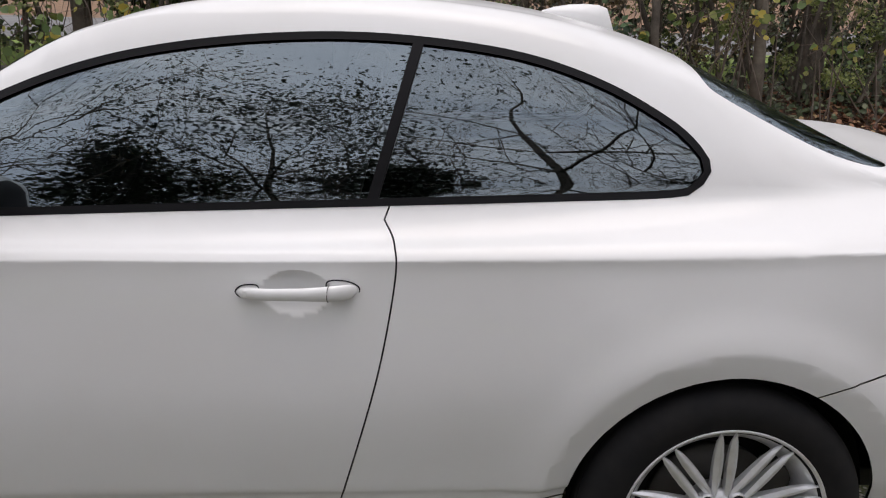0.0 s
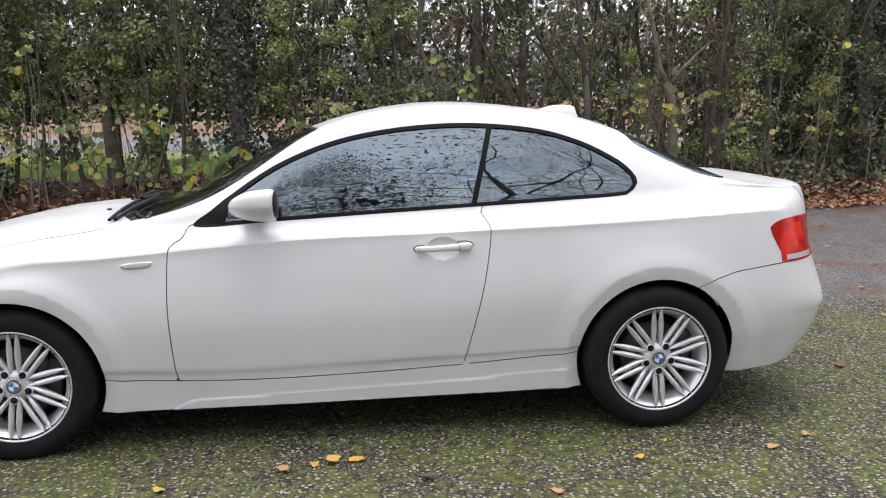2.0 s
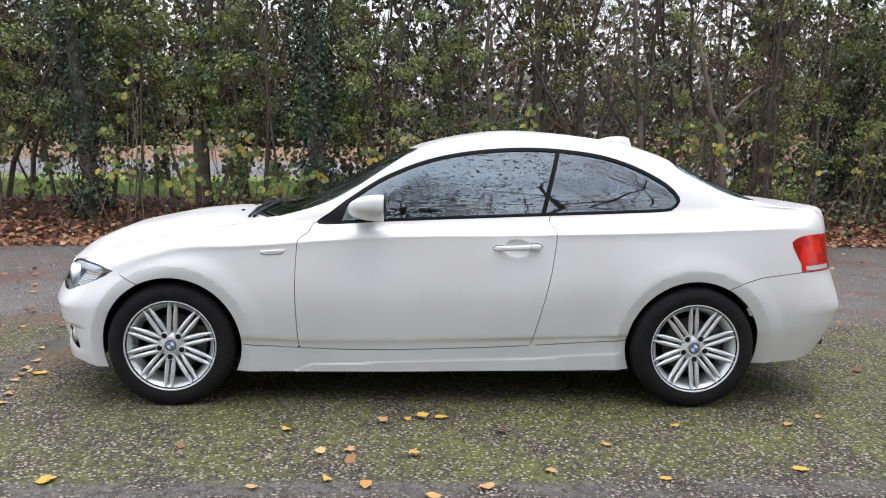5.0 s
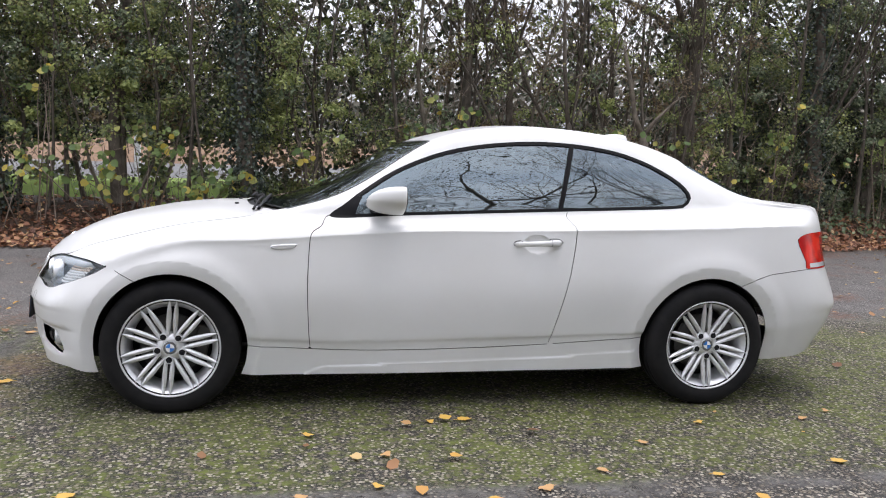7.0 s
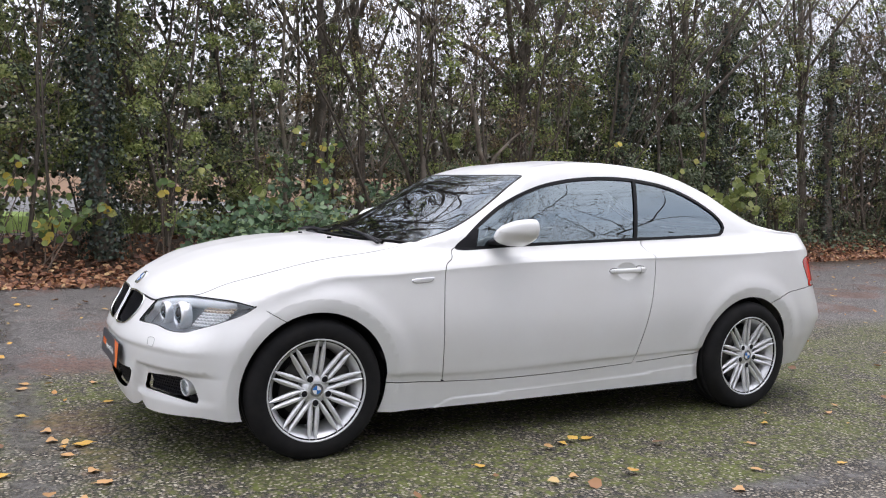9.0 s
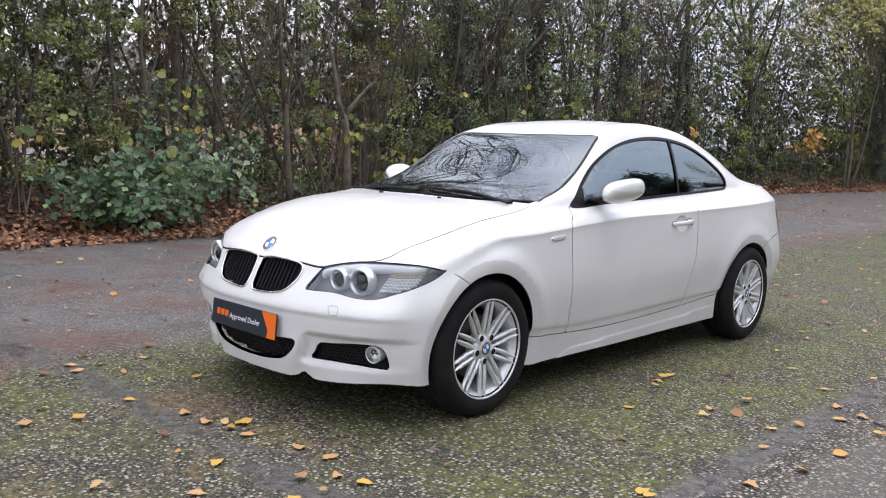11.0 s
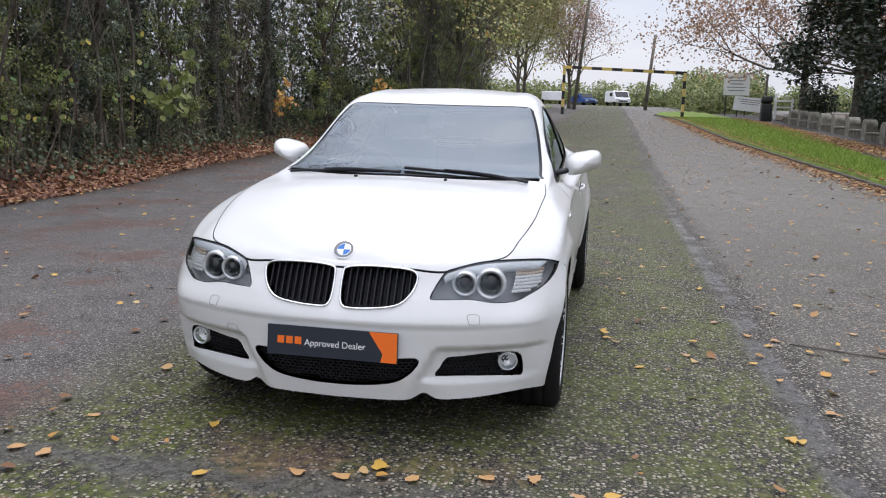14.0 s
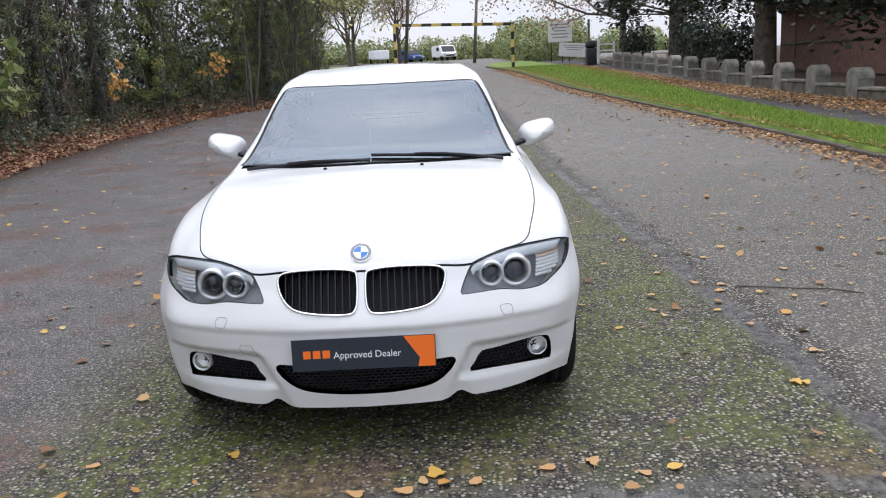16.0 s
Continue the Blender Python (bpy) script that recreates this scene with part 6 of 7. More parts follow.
def fallen_leaf(x, y, size, turn, mat, label):
    """A single curled leaf with lobes and a stalk."""
    bm = bmesh.new()
    k = 14
    c = bm.verts.new((0, 0, .006))
    ring = []
    for i in range(k):
        a = 2 * math.pi * i / k
        r = size * (.5 + .10 * math.cos(3 * a) + .05 * math.cos(7 * a + turn))
        ring.append(bm.verts.new((r * math.cos(a) * 1.15, r * math.sin(a) * .85, .005 + .22 * size * (math.sin(a * 2 + turn) * .3 + .25) ** 2 * 2)))
    for i in range(k):
        bm.faces.new((c, ring[i], ring[(i + 1) % k]))
    s = bmesh.ops.create_cone(bm, segments=4, radius1=.0012, radius2=.0008, depth=size * .5, matrix=Matrix.Translation((size * .75, 0, .005)) @ pose(0, 0, 0, 0, 90, 0))
    ob = mesh_object("fallen_leaf", bm, mat)
    ob.matrix_world = pose(x, y, ground_rough(x, y) + .004, 0, 0, math.degrees(turn))
    return tagged(ob, label, "leaf", "fallen leaves on the tarmac")


GOLD_AT = [(-.143, -1.024), (-.06, -1.93), (1.141, -1.147), (.897, -1.794), (-1.557, -1.759), (-.75, -1.861), (1.715, -1.112), (.441, -1.691), (-2.223, -.234), (-.052, -1.946), (-1.567, -1.795), (-.707, -1.19), (.16, -1.851), (-.468, -1.782), (.028, -1.0), (1.919, -1.012), (-2.45, .35), (-2.55, -.55), (-2.52, -1.0), (-2.75, -.75), (-2.62, -1.25), (-2.4, 1.1), (-2.9, .7), (-.9, -2.6), (.4, -2.5), (1.3, -2.9), (.1, -3.1), (2.3, -3.3), (-1.2, -2.4), (2.9, -2.6), (-2.2, -2.2), (-1.9, -2.7), (1.5, -1.7), (2.4, -1.5), (-.4, -1.45), (.75, -1.4), (-2.35, .03), (-2.34, -.13), (-2.3, -.37), (-2.22, -.62), (-2.19, -.78), (-2.29, -.94), (-2.26, -1.05), (-2.01, .51), (-2.42, .97), (-2.03, 1.02), (-1.19, -2.0), (.08, -1.99), (.8, -2.11)]
for i, (x, y) in enumerate(GOLD_AT):
    g = i in (0, 8, 17, 3, 2, 20) or rng.random() < .40
    fallen_leaf(x, y, rng.uniform(.040, .058) if i != 8 else .07, rng.uniform(0, 6), LEAF_GOLD if g else LEAF_ORANGE, "golden curled leaf on wet tarmac" if g else "orange-brown curled leaf on wet tarmac")
# a thin fallen stick
pts = [(.02, -2.06), (-.03, -2.21), (-.10, -2.37), (-.15, -2.54), (-.28, -2.68)]
part_bm = tube([(a, b, ground_rough(a, b) + .009) for a, b in pts], .0045, 6, False)
tagged(mesh_object("stick", part_bm, BARK), "thin dark stick lying on the tarmac", "stick")


BRAMBLE = leaf_material("bramble_leaf", [(0, (.035, .075, .038)), (.55, (.10, .18, .085)), (.9, (.20, .31, .15)), (1, (.33, .43, .19))], .4)


def bramble(x, y, canes):
    z0 = ground_z(x, y)
    ob = tagged(empty("bramble_bush", Matrix.Translation((x, y, z0))), "low bramble bush with broad dark green leaves", "bush")
    segs, P = [], []
    for i in range(canes):
        a = np.array([rng.normal(0, .30), rng.normal(0, .2), 0])
        d = np.array([rng.normal(0, .55), rng.normal(-.35, .4), rng.uniform(.8, 1.7)])
        p = a
        for k in range(6):
            q = p + d * .17
            segs.append((p, q, .007, .005))
            for _ in range(12):
                P.append(q + rng.normal(0, .09, 3))
            d = d + np.array([0, 0, -.27]) + rng.normal(0, .10, 3)
            p = q
    v, f = limbs_mesh(segs, 4)
    tagged(mesh_from("cane_growth", v, f, TWIG, ob), kind="stuff")
    P = np.array(P)
    P[:, 2] = np.maximum(P[:, 2], .03)
    v, f = leaf_cloud(P, np.tile([-.2, -.6, .7], (len(P), 1)), rng.uniform(.065, .13, len(P)), rng)
    tagged(mesh_from("foliage", v, f, BRAMBLE, ob), kind="stuff")


bramble(.55, 6.70, 22)
bramble(1.9, 7.30, 7)
# low ivy at the foot of the hedge
n = 7000
lx = np.concatenate([rng.uniform(2.5, 30, n)])
ly = hedge_line(lx) + rng.normal(1.0, .33, n)
lz = ground_z(lx, ly) + rng.gamma(1.5, .07, n)
v, f = leaf_cloud(np.column_stack([lx, ly, lz]), np.tile([0, -.5, .8], (n, 1)), rng.uniform(.04, .09, n), rng, "round")
tagged(mesh_from("ground_ivy", v, f, LEAF_DARK), "ivy creeping over the leaf bank", "ivy", kind="stuff")
n = 900
lx = rng.uniform(-12, 24, n)
segs = []
for a in lx:
    b = hedge_line(a) + rng.normal(1.0, .3)
    z = ground_z(a, b)
    p = np.array([a, b, z])
    d = np.array([rng.normal(0, .35), rng.normal(-.2, .3), 1])
    L_ = rng.uniform(.2, .9)
    segs.append((p, p + d * L_ * .5, .004, .003))
    segs.append((p + d * L_ * .5, p + d * L_ + rng.normal(0, .06, 3), .003, .001))
v, f = limbs_mesh(segs, 3)
tagged(mesh_from("dead_stalks", v, f, BARKPALE), "dry pale stalks at the foot of the hedge", "stalks", kind="stuff")


# ---- grass on the verge ----
n = 42000
lx = 4 + 40 * rng.random(n) ** 1.7
k0 = kerb_line(lx) - .14
k1 = np.array([back_v(a) + .04 for a in lx])
ly = k0 + (k1 - k0) * rng.random(n)
mid = (k0 + k1) / 2
lz = ground_z(lx, ly) + .16 - .05 * np.abs(ly - mid) / (np.abs(k0 - mid) + .01)
h = rng.uniform(.03, .085, n)
p = np.column_stack([lx, ly, lz])
d = np.column_stack([rng.normal(0, .35, n), rng.normal(0, .35, n), np.ones(n)]) * h[:, None]
an = rng.uniform(0, 6.28, n)
w = np.column_stack([np.cos(an), np.sin(an), np.zeros(n)]) * (.005 + .0004 * lx)[:, None]
v = np.stack([p - w, p + w, p + d], 1).reshape(-1, 3)
tagged(mesh_from("verge_grass", v, np.arange(3 * n).reshape(-1, 3), GRASS), "short green grass blades on the verge", "grass", kind="stuff")


# ---- garden wall with rounded stone caps ----
wall_ob = tagged(empty("garden_wall"), "low weathered stone wall with round-topped piers", "wall")
bay = 2.15
x0 = 6.0
k = 0
pier_bm = bmesh.new()
prof = [(-.27, 0), (-.27, .60)] + [(-.29 * math.cos(a), .60 + .25 * math.sin(a)) for a in np.linspace(0, math.pi, 11)] + [(.27, .60), (.27, 0)]
fr = [pier_bm.verts.new((a, -.19, b)) for a, b in prof]
bk = [pier_bm.verts.new((a, .19, b)) for a, b in prof]
pier_bm.faces.new(fr)
pier_bm.faces.new(bk[::-1])
for i in range(len(prof)):
    j = (i + 1) % len(prof)
    pier_bm.faces.new((fr[i], bk[i], bk[j], fr[j]))
bmesh.ops.recalc_face_normals(pier_bm, faces=pier_bm.faces)
pier_mesh = bpy.data.meshes.new("pier")
pier_bm.to_mesh(pier_mesh)
pier_bm.free()
pier_mesh.materials.append(WALLSTONE)
for i in range(17):
    x = x0 + i * bay
    z = ground_z(x, -10)
    pr = new("pier", pier_mesh)
    pr.parent = wall_ob
    pr.matrix_basis = pose(x, -10.0, z - .05)
    bm = bmesh.new()
    zm = (ground_z(x, -10) + ground_z(x + bay, -10)) / 2
    box(bm, (bay - .5, .34, .42), pose(x + bay / 2, -10, zm + .12), .03, 1)
    part("wall_course", bm, WALLBASE, wall_ob, smooth=False)
    bm = bmesh.new()
    box(bm, (bay - .5, .38, .07), pose(x + bay / 2, -10, zm + .365), .02, 2)
    part("coping_stone", bm, WALLSTONE, wall_ob, smooth=False)


# ---- brick hut among the yews ----
hut = tagged(empty("brick_shelter", Matrix.Translation((21.5, -13.4, ground_z(21, -13) + .25))), "low brick shelter with a dark open front", "shelter")
for nm, size, at, mat in (("wall", (.3, 3.4, 2.3), (5.5, -1.6, 1.15), BRICKWALL), ("wall", (.3, 3.4, 2.3), (-5.2, -1.6, 1.15), BRICKWALL), ("wall", (11.0, .3, 2.3), (0, -3.2, 1.15), BRICKWALL), ("wall", (1.3, .3, 2.3), (5.0, .05, 1.15), BRICKWALL), ("wall", (1.1, .3, 2.3), (-4.8, .05, 1.15), BRICKWALL), ("front_wall", (8.6, .22, 2.3), (0, .08, 1.15), BRICKWALL), ("string_course", (10.7, .06, .08), (.1, .22, 1.05), WALLBASE), ("roof", (11.8, 4.4, .28), (0, -1.5, 2.42), SHADED), ("back_panel", (10.4, .1, 2.2), (0, -2.6, 1.1), SHADED)):
    bm = bmesh.new()
    box(bm, size, pose(*at), .02, 1)
    part(nm, bm, mat, hut, smooth=False)


# ---- trees ----
def tree(x, y, height, radius, rng, leaf, count, size, label, category="tree", crown=(.45, 1.0), wide=.5, depth=3, lift=0.0, bark=None, droop=.3):
    z = ground_z(x, y) + lift
    ob = tagged(empty("tree", Matrix.Translation((x, y, z))), label, category)
    out, tips = [], []
    p, r = np.zeros(3), radius
    d = np.array([rng.normal(0, .05), rng.normal(0, .05), 1.0])
    n = 7
    for k in range(n):
        q = p + d * height * .72 / n + np.array([rng.normal(0, .03), rng.normal(0, .03), 0]) * height * .2
        out.append((p, q, r * (1.35 if k == 0 else 1), r * .88))
        r *= .88
        if (k + 1) / n > crown[0] * .75:
            for _ in range(3):
                a = rng.uniform(0, 6.28)
                grow(q, (math.cos(a) * wide * 1.6, math.sin(a) * wide * 1.6, droop * 2 + .3), height * rng.uniform(.26, .40), r * .5, depth - 1, rng, out, .5, droop, 4, tips)
        p = q
    grow(p, (0, 0, 1), height * .3, r * .7, depth - 1, rng, out, .5, droop, 4, tips)
    floor_ = height * (.38 if y < -9 and x < 20 else .18)
    out = [o for o in out if math.hypot(o[1][0], o[1][1]) < 1.2 or o[1][2] > floor_]
    v, f = limbs_mesh(out, 5 if depth < 4 else 3)
    mesh_from("trunk", v, f, bark or BARK, ob)
    if count:
        tp = np.array(tips)
        idx = rng.integers(0, len(tp), count)
        P = tp[idx] + rng.normal(0, height * .045, (count, 3))
        P = P[P[:, 2] > floor_]
        count = len(P)
        v, f = leaf_cloud(P, rng.normal(0, 1, (count, 3)), size * rng.uniform(.6, 1.3, count), rng)
        tagged(mesh_from("crown", v, f, leaf, ob), kind="stuff")
    return ob


def yew(x, y, height, width, low, trunk, rng, label, count=20000):
    z = ground_z(x, y) + .2
    ob = tagged(empty("yew_tree", Matrix.Translation((x, y, z))), label, "tree")
    out = [((0, 0, 0), (.1, 0, low + 1), trunk, trunk * .8), ((.1, 0, low + 1), (0, .1, height * .8), trunk * .8, trunk * .3)]
    C_ = []
    for i in range(46):
        a, hgt = rng.uniform(0, 6.28), rng.uniform(low, height * .95)
        R = width * (1 - .65 * (hgt - low) / (height - low)) * rng.uniform(.35, 1)
        e = np.array([math.cos(a) * R, math.sin(a) * R, hgt + rng.normal(0, .25)])
        out.append(((0, 0, hgt - .5), e, .06, .02))
        C_.append(e)
    v, f = limbs_mesh(out, 7)
    mesh_from("trunk", v, f, BARK, ob)
    C_ = np.array(C_)
    idx = rng.integers(0, len(C_), count)
    P = C_[idx] * np.concatenate([rng.uniform(.75, 1.05, (count, 2)), np.ones((count, 1))], 1) + rng.normal(0, .42, (count, 3))
    v, f = leaf_cloud(P, np.tile([0, 0, 1.0], (count, 1)), rng.uniform(.12, .26, count), rng)
    tagged(mesh_from("crown", v, f, LEAF_YEW, ob), kind="stuff")
    return ob


yew(24.4, -11.6, 9.5, 4.6, 2.6, .40, rng, "dark yew with a stout bare trunk by the wall")
yew(37, -12.2, 10, 4.6, 2.7, .46, rng, "dark spreading yew behind the stone wall")
yew(15.5, -12.8, 8.5, 4.6, 1.9, .35, rng, "dark yew overhanging the footpath wall")
for bx, by, s in ((31, -11.6, 1.5), (34, -12.2, 1.8), (28, -12, 1.3), (41.5, -11.3, 1.4)):
    ob = tagged(empty("garden_shrub", Matrix.Translation((bx, by, ground_z(bx, by) + .1))), "dark evergreen shrub behind the wall", "shrub", "shrubs behind the wall")
    c = 1500
    off = rng.normal(0, 1, (c, 3))
    off /= np.linalg.norm(off, axis=1)[:, None]
    P = off * (rng.uniform(.55, 1.0, c) * (1 + .2 * np.sin(off[:, 0] * 7)))[:, None] * np.array([s, s * .7, s * .8]) + np.array([0, 0, s * .75])
    P[:, 2] = np.maximum(P[:, 2], .05)
    v, f = leaf_cloud(P, off, rng.uniform(.10, .2, c), rng)
    tagged(mesh_from("foliage", v, f, LEAF_YEW, ob), kind="stuff")
    v, f = limbs_mesh([((0, 0, 0), (rng.normal(0, .3), rng.normal(0, .3), s), .05, .02) for _ in range(5)])
    mesh_from("stem", v, f, BARK, ob)
ob = tagged(empty("garden_shrub", Matrix.Translation((12.2, -11.3, ground_z(12, -11) + .1))), "yellow-green shrub leaning over the wall", "shrub", "shrubs behind the wall")
c = 420
P = rng.normal(0, 1, (c, 3)) * np.array([.6, .45, .45]) + np.array([0, 0, 1.0])
v, f = leaf_cloud(P, np.tile([0, .5, .7], (c, 1)), rng.uniform(.10, .18, c), rng)
tagged(mesh_from("foliage", v, f, LEAF_LIME, ob), kind="stuff")
v, f = limbs_mesh([((0, 0, 0), (rng.normal(0, .5), rng.normal(0, .4), 1.3), .02, .008) for _ in range(9)])
mesh_from("stem", v, f, TWIG, ob)
# trees at the end of the hedge and up the drive
tree(27, 6.4, 9.5, .16, rng, LEAF_MID, 26000, .13, "hedgerow tree with green and yellow leaves", depth=3)
tree(31, 5.6, 9.5, .15, rng, LEAF_AUTUMN, 20000, .13, "slender hedgerow tree in thin autumn leaf", depth=3)
tree(36, 5.8, 8.5, .12, rng, LEAF_AUTUMN, 16000, .13, "small tree in thinning yellow leaf", depth=3)
tree(54, 5.2, 8.5, .17, rng, LEAF_AUTUMN, 19000, .17, "small tree in thinning yellow leaf by the drive", depth=3, crown=(.22, 1.0))
tree(60, 5.4, 9.0, .17, rng, LEAF_AUTUMN, 19000, .17, "small tree in thinning yellow leaf by the drive", depth=3, crown=(.25, 1.0))
tree(60, 2.0, 7.2, .16, rng, LEAF_PINK, 9000, .13, "upright tree with thinning russet leaves", depth=3, wide=.35, crown=(.3, 1.0))
tree(45, -11.4, 12, .24, rng, LEAF_PINK, 30000, .17, "russet autumn tree behind the stone wall", depth=3, wide=.95, crown=(.25, 1.0), droop=.18)
# trees on the near side of the drive, mirrored in the car's windows
tree(4.2, -12.6, 15.5, .27, rng, LEAF_YEW, 16000, .07, "spreading bare-limbed tree behind the wall", depth=4, wide=.85, droop=.16, crown=(.30, 1.0))
tree(-1.6, -13.4, 11.0, .24, rng, LEAF_YEW, 30000, .11, "dark leafy tree behind the wall", depth=4, wide=.85, droop=.10, crown=(.18, 1.0))
tree(-8.5, -13.0, 14.5, .26, rng, LEAF_RUST, 4000, .08, "spreading bare-limbed tree behind the wall", depth=3, wide=.8, droop=.15, crown=(.30, 1.0))
tree(9.5, -13.2, 14.5, .26, rng, LEAF_RUST, 4000, .08, "spreading bare-limbed tree behind the wall", depth=3, wide=.8, droop=.15, crown=(.30, 1.0))
yew(.8, -13.6, 8.2, 3.8, 1.6, .3, rng, "dark yew behind the wall by the footpath", 9000)
yew(-4.2, -13.6, 8.8, 4.0, 1.6, .3, rng, "dark yew behind the wall by the footpath", 9000)
yew(9.0, -14.6, 9.0, 4.2, 1.6, .3, rng, "dark yew behind the wall by the footpath", 9000)
# tall thin trees that stand in the hedge
for hx, hh, hr in ((-6.4, 9.5, .08), (-3.0, 10.0, .10), (1.9, 11.5, .085), (2.5, 10.5, .07), (5.35, 12.0, .14), (9.0, 10.5, .10), (13.5, 11.0, .11), (17.8, 11.5, .12), (20.0, 11.0, .10)):
    tree(hx, hedge_line(hx) + 1.35, hh, hr, rng, LEAF_RUST, 1300, .055, "tall bare-limbed tree standing in the hedge", depth=3, wide=.40, droop=.30, crown=(.30, 1.0))


def ivy_trunk(x, off, height, radius, count):
    """A leaning trunk wrapped in ivy."""
    y = hedge_line(x) + off
    ob = tagged(empty("ivy_clad_trunk", Matrix.Translation((x, y, ground_z(x, y) - .03))), "upright trunk wrapped in dark glossy ivy", "tree trunk")
    p, out, r = np.zeros(3), [], radius
    pts = [p]
    for k in range(8):
        q = p + np.array([rng.normal(0, .05), rng.normal(0, .04), height / 8])
        out.append((p, q, r, r * .9))
        p, r = q, r * .9
        pts.append(p)
    v, f = limbs_mesh(out, 8)
    mesh_from("trunk", v, f, BARK, ob)
    pts = np.array(pts)
    count = int(count * 1.4)
    t = rng.random(count) ** 1.1 * .97
    c = np.column_stack([np.interp(t * 8, np.arange(9), pts[:, i]) for i in range(3)])
    an = rng.uniform(0, 6.28, count)
    lump = .6 + .8 * np.abs(np.sin(t * 9 + np.cos(an) * 1.5))
    d = np.column_stack([np.cos(an), np.sin(an), rng.normal(0, .15, count)])
    P = c + d * (radius + .16 * lump * rng.random(count))[:, None]
    P[:, 2] = np.maximum(P[:, 2], .05)
    v, f = leaf_cloud(P, d + np.array([0, 0, .3]), rng.uniform(.035, .07, count), rng)
    tagged(mesh_from("ivy", v, f, LEAF_IVY, ob), kind="stuff")


LEAF_IVY = leaf_material("dark_ivy_leaf", [(0.0, (0.012, 0.022, 0.016)), (0.6, (0.028, 0.046, 0.030)), (0.92, (0.060, 0.085, 0.050)), (1.0, (0.12, 0.15, 0.09))], 0.36, 0.1)
for ix, io, ih, ir, ic in ((-4.45, .95, 4.2, .13, 2600), (-1.25, .80, 3.6, .13, 2900), (7.6, 1.0, 4.5, .14, 2600), (10.6, 1.1, 4.4, .14, 2400), (13.9, 1.0, 4.5, .15, 2200), (16.2, .9, 4.0, .14, 2200), (24.2, .7, 4.5, .15, 2400)):
    ivy_trunk(ix, io, ih, ir, ic)


def hazel(x, off, top, count, size, spread, leaf, label):
    """A sapling at the hedge's edge: a few thin stems and sprays of broad thin leaves about its top."""
    y = hedge_line(x) + off
    ob = tagged(empty("hazel_sapling", Matrix.Translation((x, y, ground_z(x, y) - .02))), label, "sapling", "saplings along the hedge")
    segs, P = [], []
    h = top - ground_z(x, y)
    for k in range(4):
        a, e = np.array([rng.normal(0, .10), rng.normal(.15, .10), 0]), np.array([rng.normal(0, spread), rng.normal(-.05, .15), h * rng.uniform(.8, 1.25)])
        m_ = a * .4 + e * .6 + np.array([rng.normal(0, .06), .08, h * .10])
        segs += [(a, m_, .009, .006), (m_, e, .006, .003)]
        for i in range(max(1, round(count / 16))):
            b = m_ + (e - m_) * rng.random()
            w = np.array([rng.normal(0, .22), rng.normal(-.12, .12), rng.normal(-.02, .09)])
            segs.append((b, b + w, .003, .002))
            for j in range(4):
                P.append(b + w * (.35 + .25 * j) + rng.normal(0, .022, 3) - np.array([0, 0, .02]))
    v, f = limbs_mesh(segs, 4)
    tagged(mesh_from("twig_growth", v, f, TWIG, ob), kind="stuff")
    P = np.array(P)
    v, f = leaf_cloud(P, np.tile([-.25, -.85, .35], (len(P), 1)), size * rng.uniform(.7, 1.25, len(P)), rng, "round")
    tagged(mesh_from("foliage", v, f, leaf, ob), kind="stuff")


YELLOWING = "thin sapling with broad yellow and green leaves"
for hx, ho, ht, hc, hs, sp in ((-4.3, .55, 1.25, 11, 0.095, .30), (-3.75, .6, 2.25, 11, 0.104, .30), (-3.0, .45, 1.05, 60, 0.090, .35), (-2.55, .5, 1.40, 34, 0.090, .28), (-1.9, .5, .80, 60, 0.099, .40), (-.55, .55, 1.42, 13, 0.090, .25), (.75, .6, 1.75, 17, 0.090, .30), (1.35, .7, 2.05, 30, 0.095, .40), (3.6, .6, 1.45, 8, 0.090, .3), (4.1, .55, 1.88, 13, 0.099, .28), (4.55, .55, 1.55, 10, 0.090, .3), (5.2, .5, 1.10, 17, 0.081, .35), (5.95, .5, 1.18, 20, 0.081, .40), (6.6, .55, 1.80, 15, 0.090, .35), (7.6, .5, 1.3, 13, 0.090, .35), (8.8, .6, 2.1, 12, 0.099, .35), (-5.6, .5, 1.3, 12, 0.090, .4), (-6.7, .5, 1.7, 12, 0.090, .4)):
    hazel(hx, ho, ht, hc, hs, sp, LEAF_LIME, YELLOWING)
for hx, ht, hc in ((10.0, 1.55, 60), (10.9, 2.05, 50), (1.0, 1.15, 24)):
    hazel(hx, .45, ht, hc, .15, .45, LEAF_FRESH, "sapling with long drooping pale green leaves")
for hx, ht, hc in ((15.4, 1.7, 90), (20.4, 2.0, 90)):
    hazel(hx, .3, ht, hc, .11, .35, LEAF_GOLD, "sapling with bright orange autumn leaves")


def limb_thing(name, x, off, lines, mat, label, category):
    y = hedge_line(x) + off
    ob = tagged(empty(name, Matrix.Translation((x, y, ground_z(x, y) - .04))), label, category)
    for i, pts in enumerate(lines):
        bm = bmesh.new()
        rings = []
        for px_, pz_, r in pts:
            rings.append([bm.verts.new((px_ + r * math.cos(a) * (1 + .2 * math.sin(3 * a + pz_ * 5)), r * math.sin(a), pz_)) for a in np.arange(9) * 2 * math.pi / 9])
        for a, b in zip(rings, rings[1:]):
            for i in range(9):
                bm.faces.new((a[i], a[(i + 1) % 9], b[(i + 1) % 9], b[i]))
        bm.faces.new(rings[-1])
        bm.faces.new(rings[0])
        bmesh.ops.recalc_face_normals(bm, faces=bm.faces)
        part("limb", bm, mat if i == 0 or name != "stripped_stem" else BARK, ob)


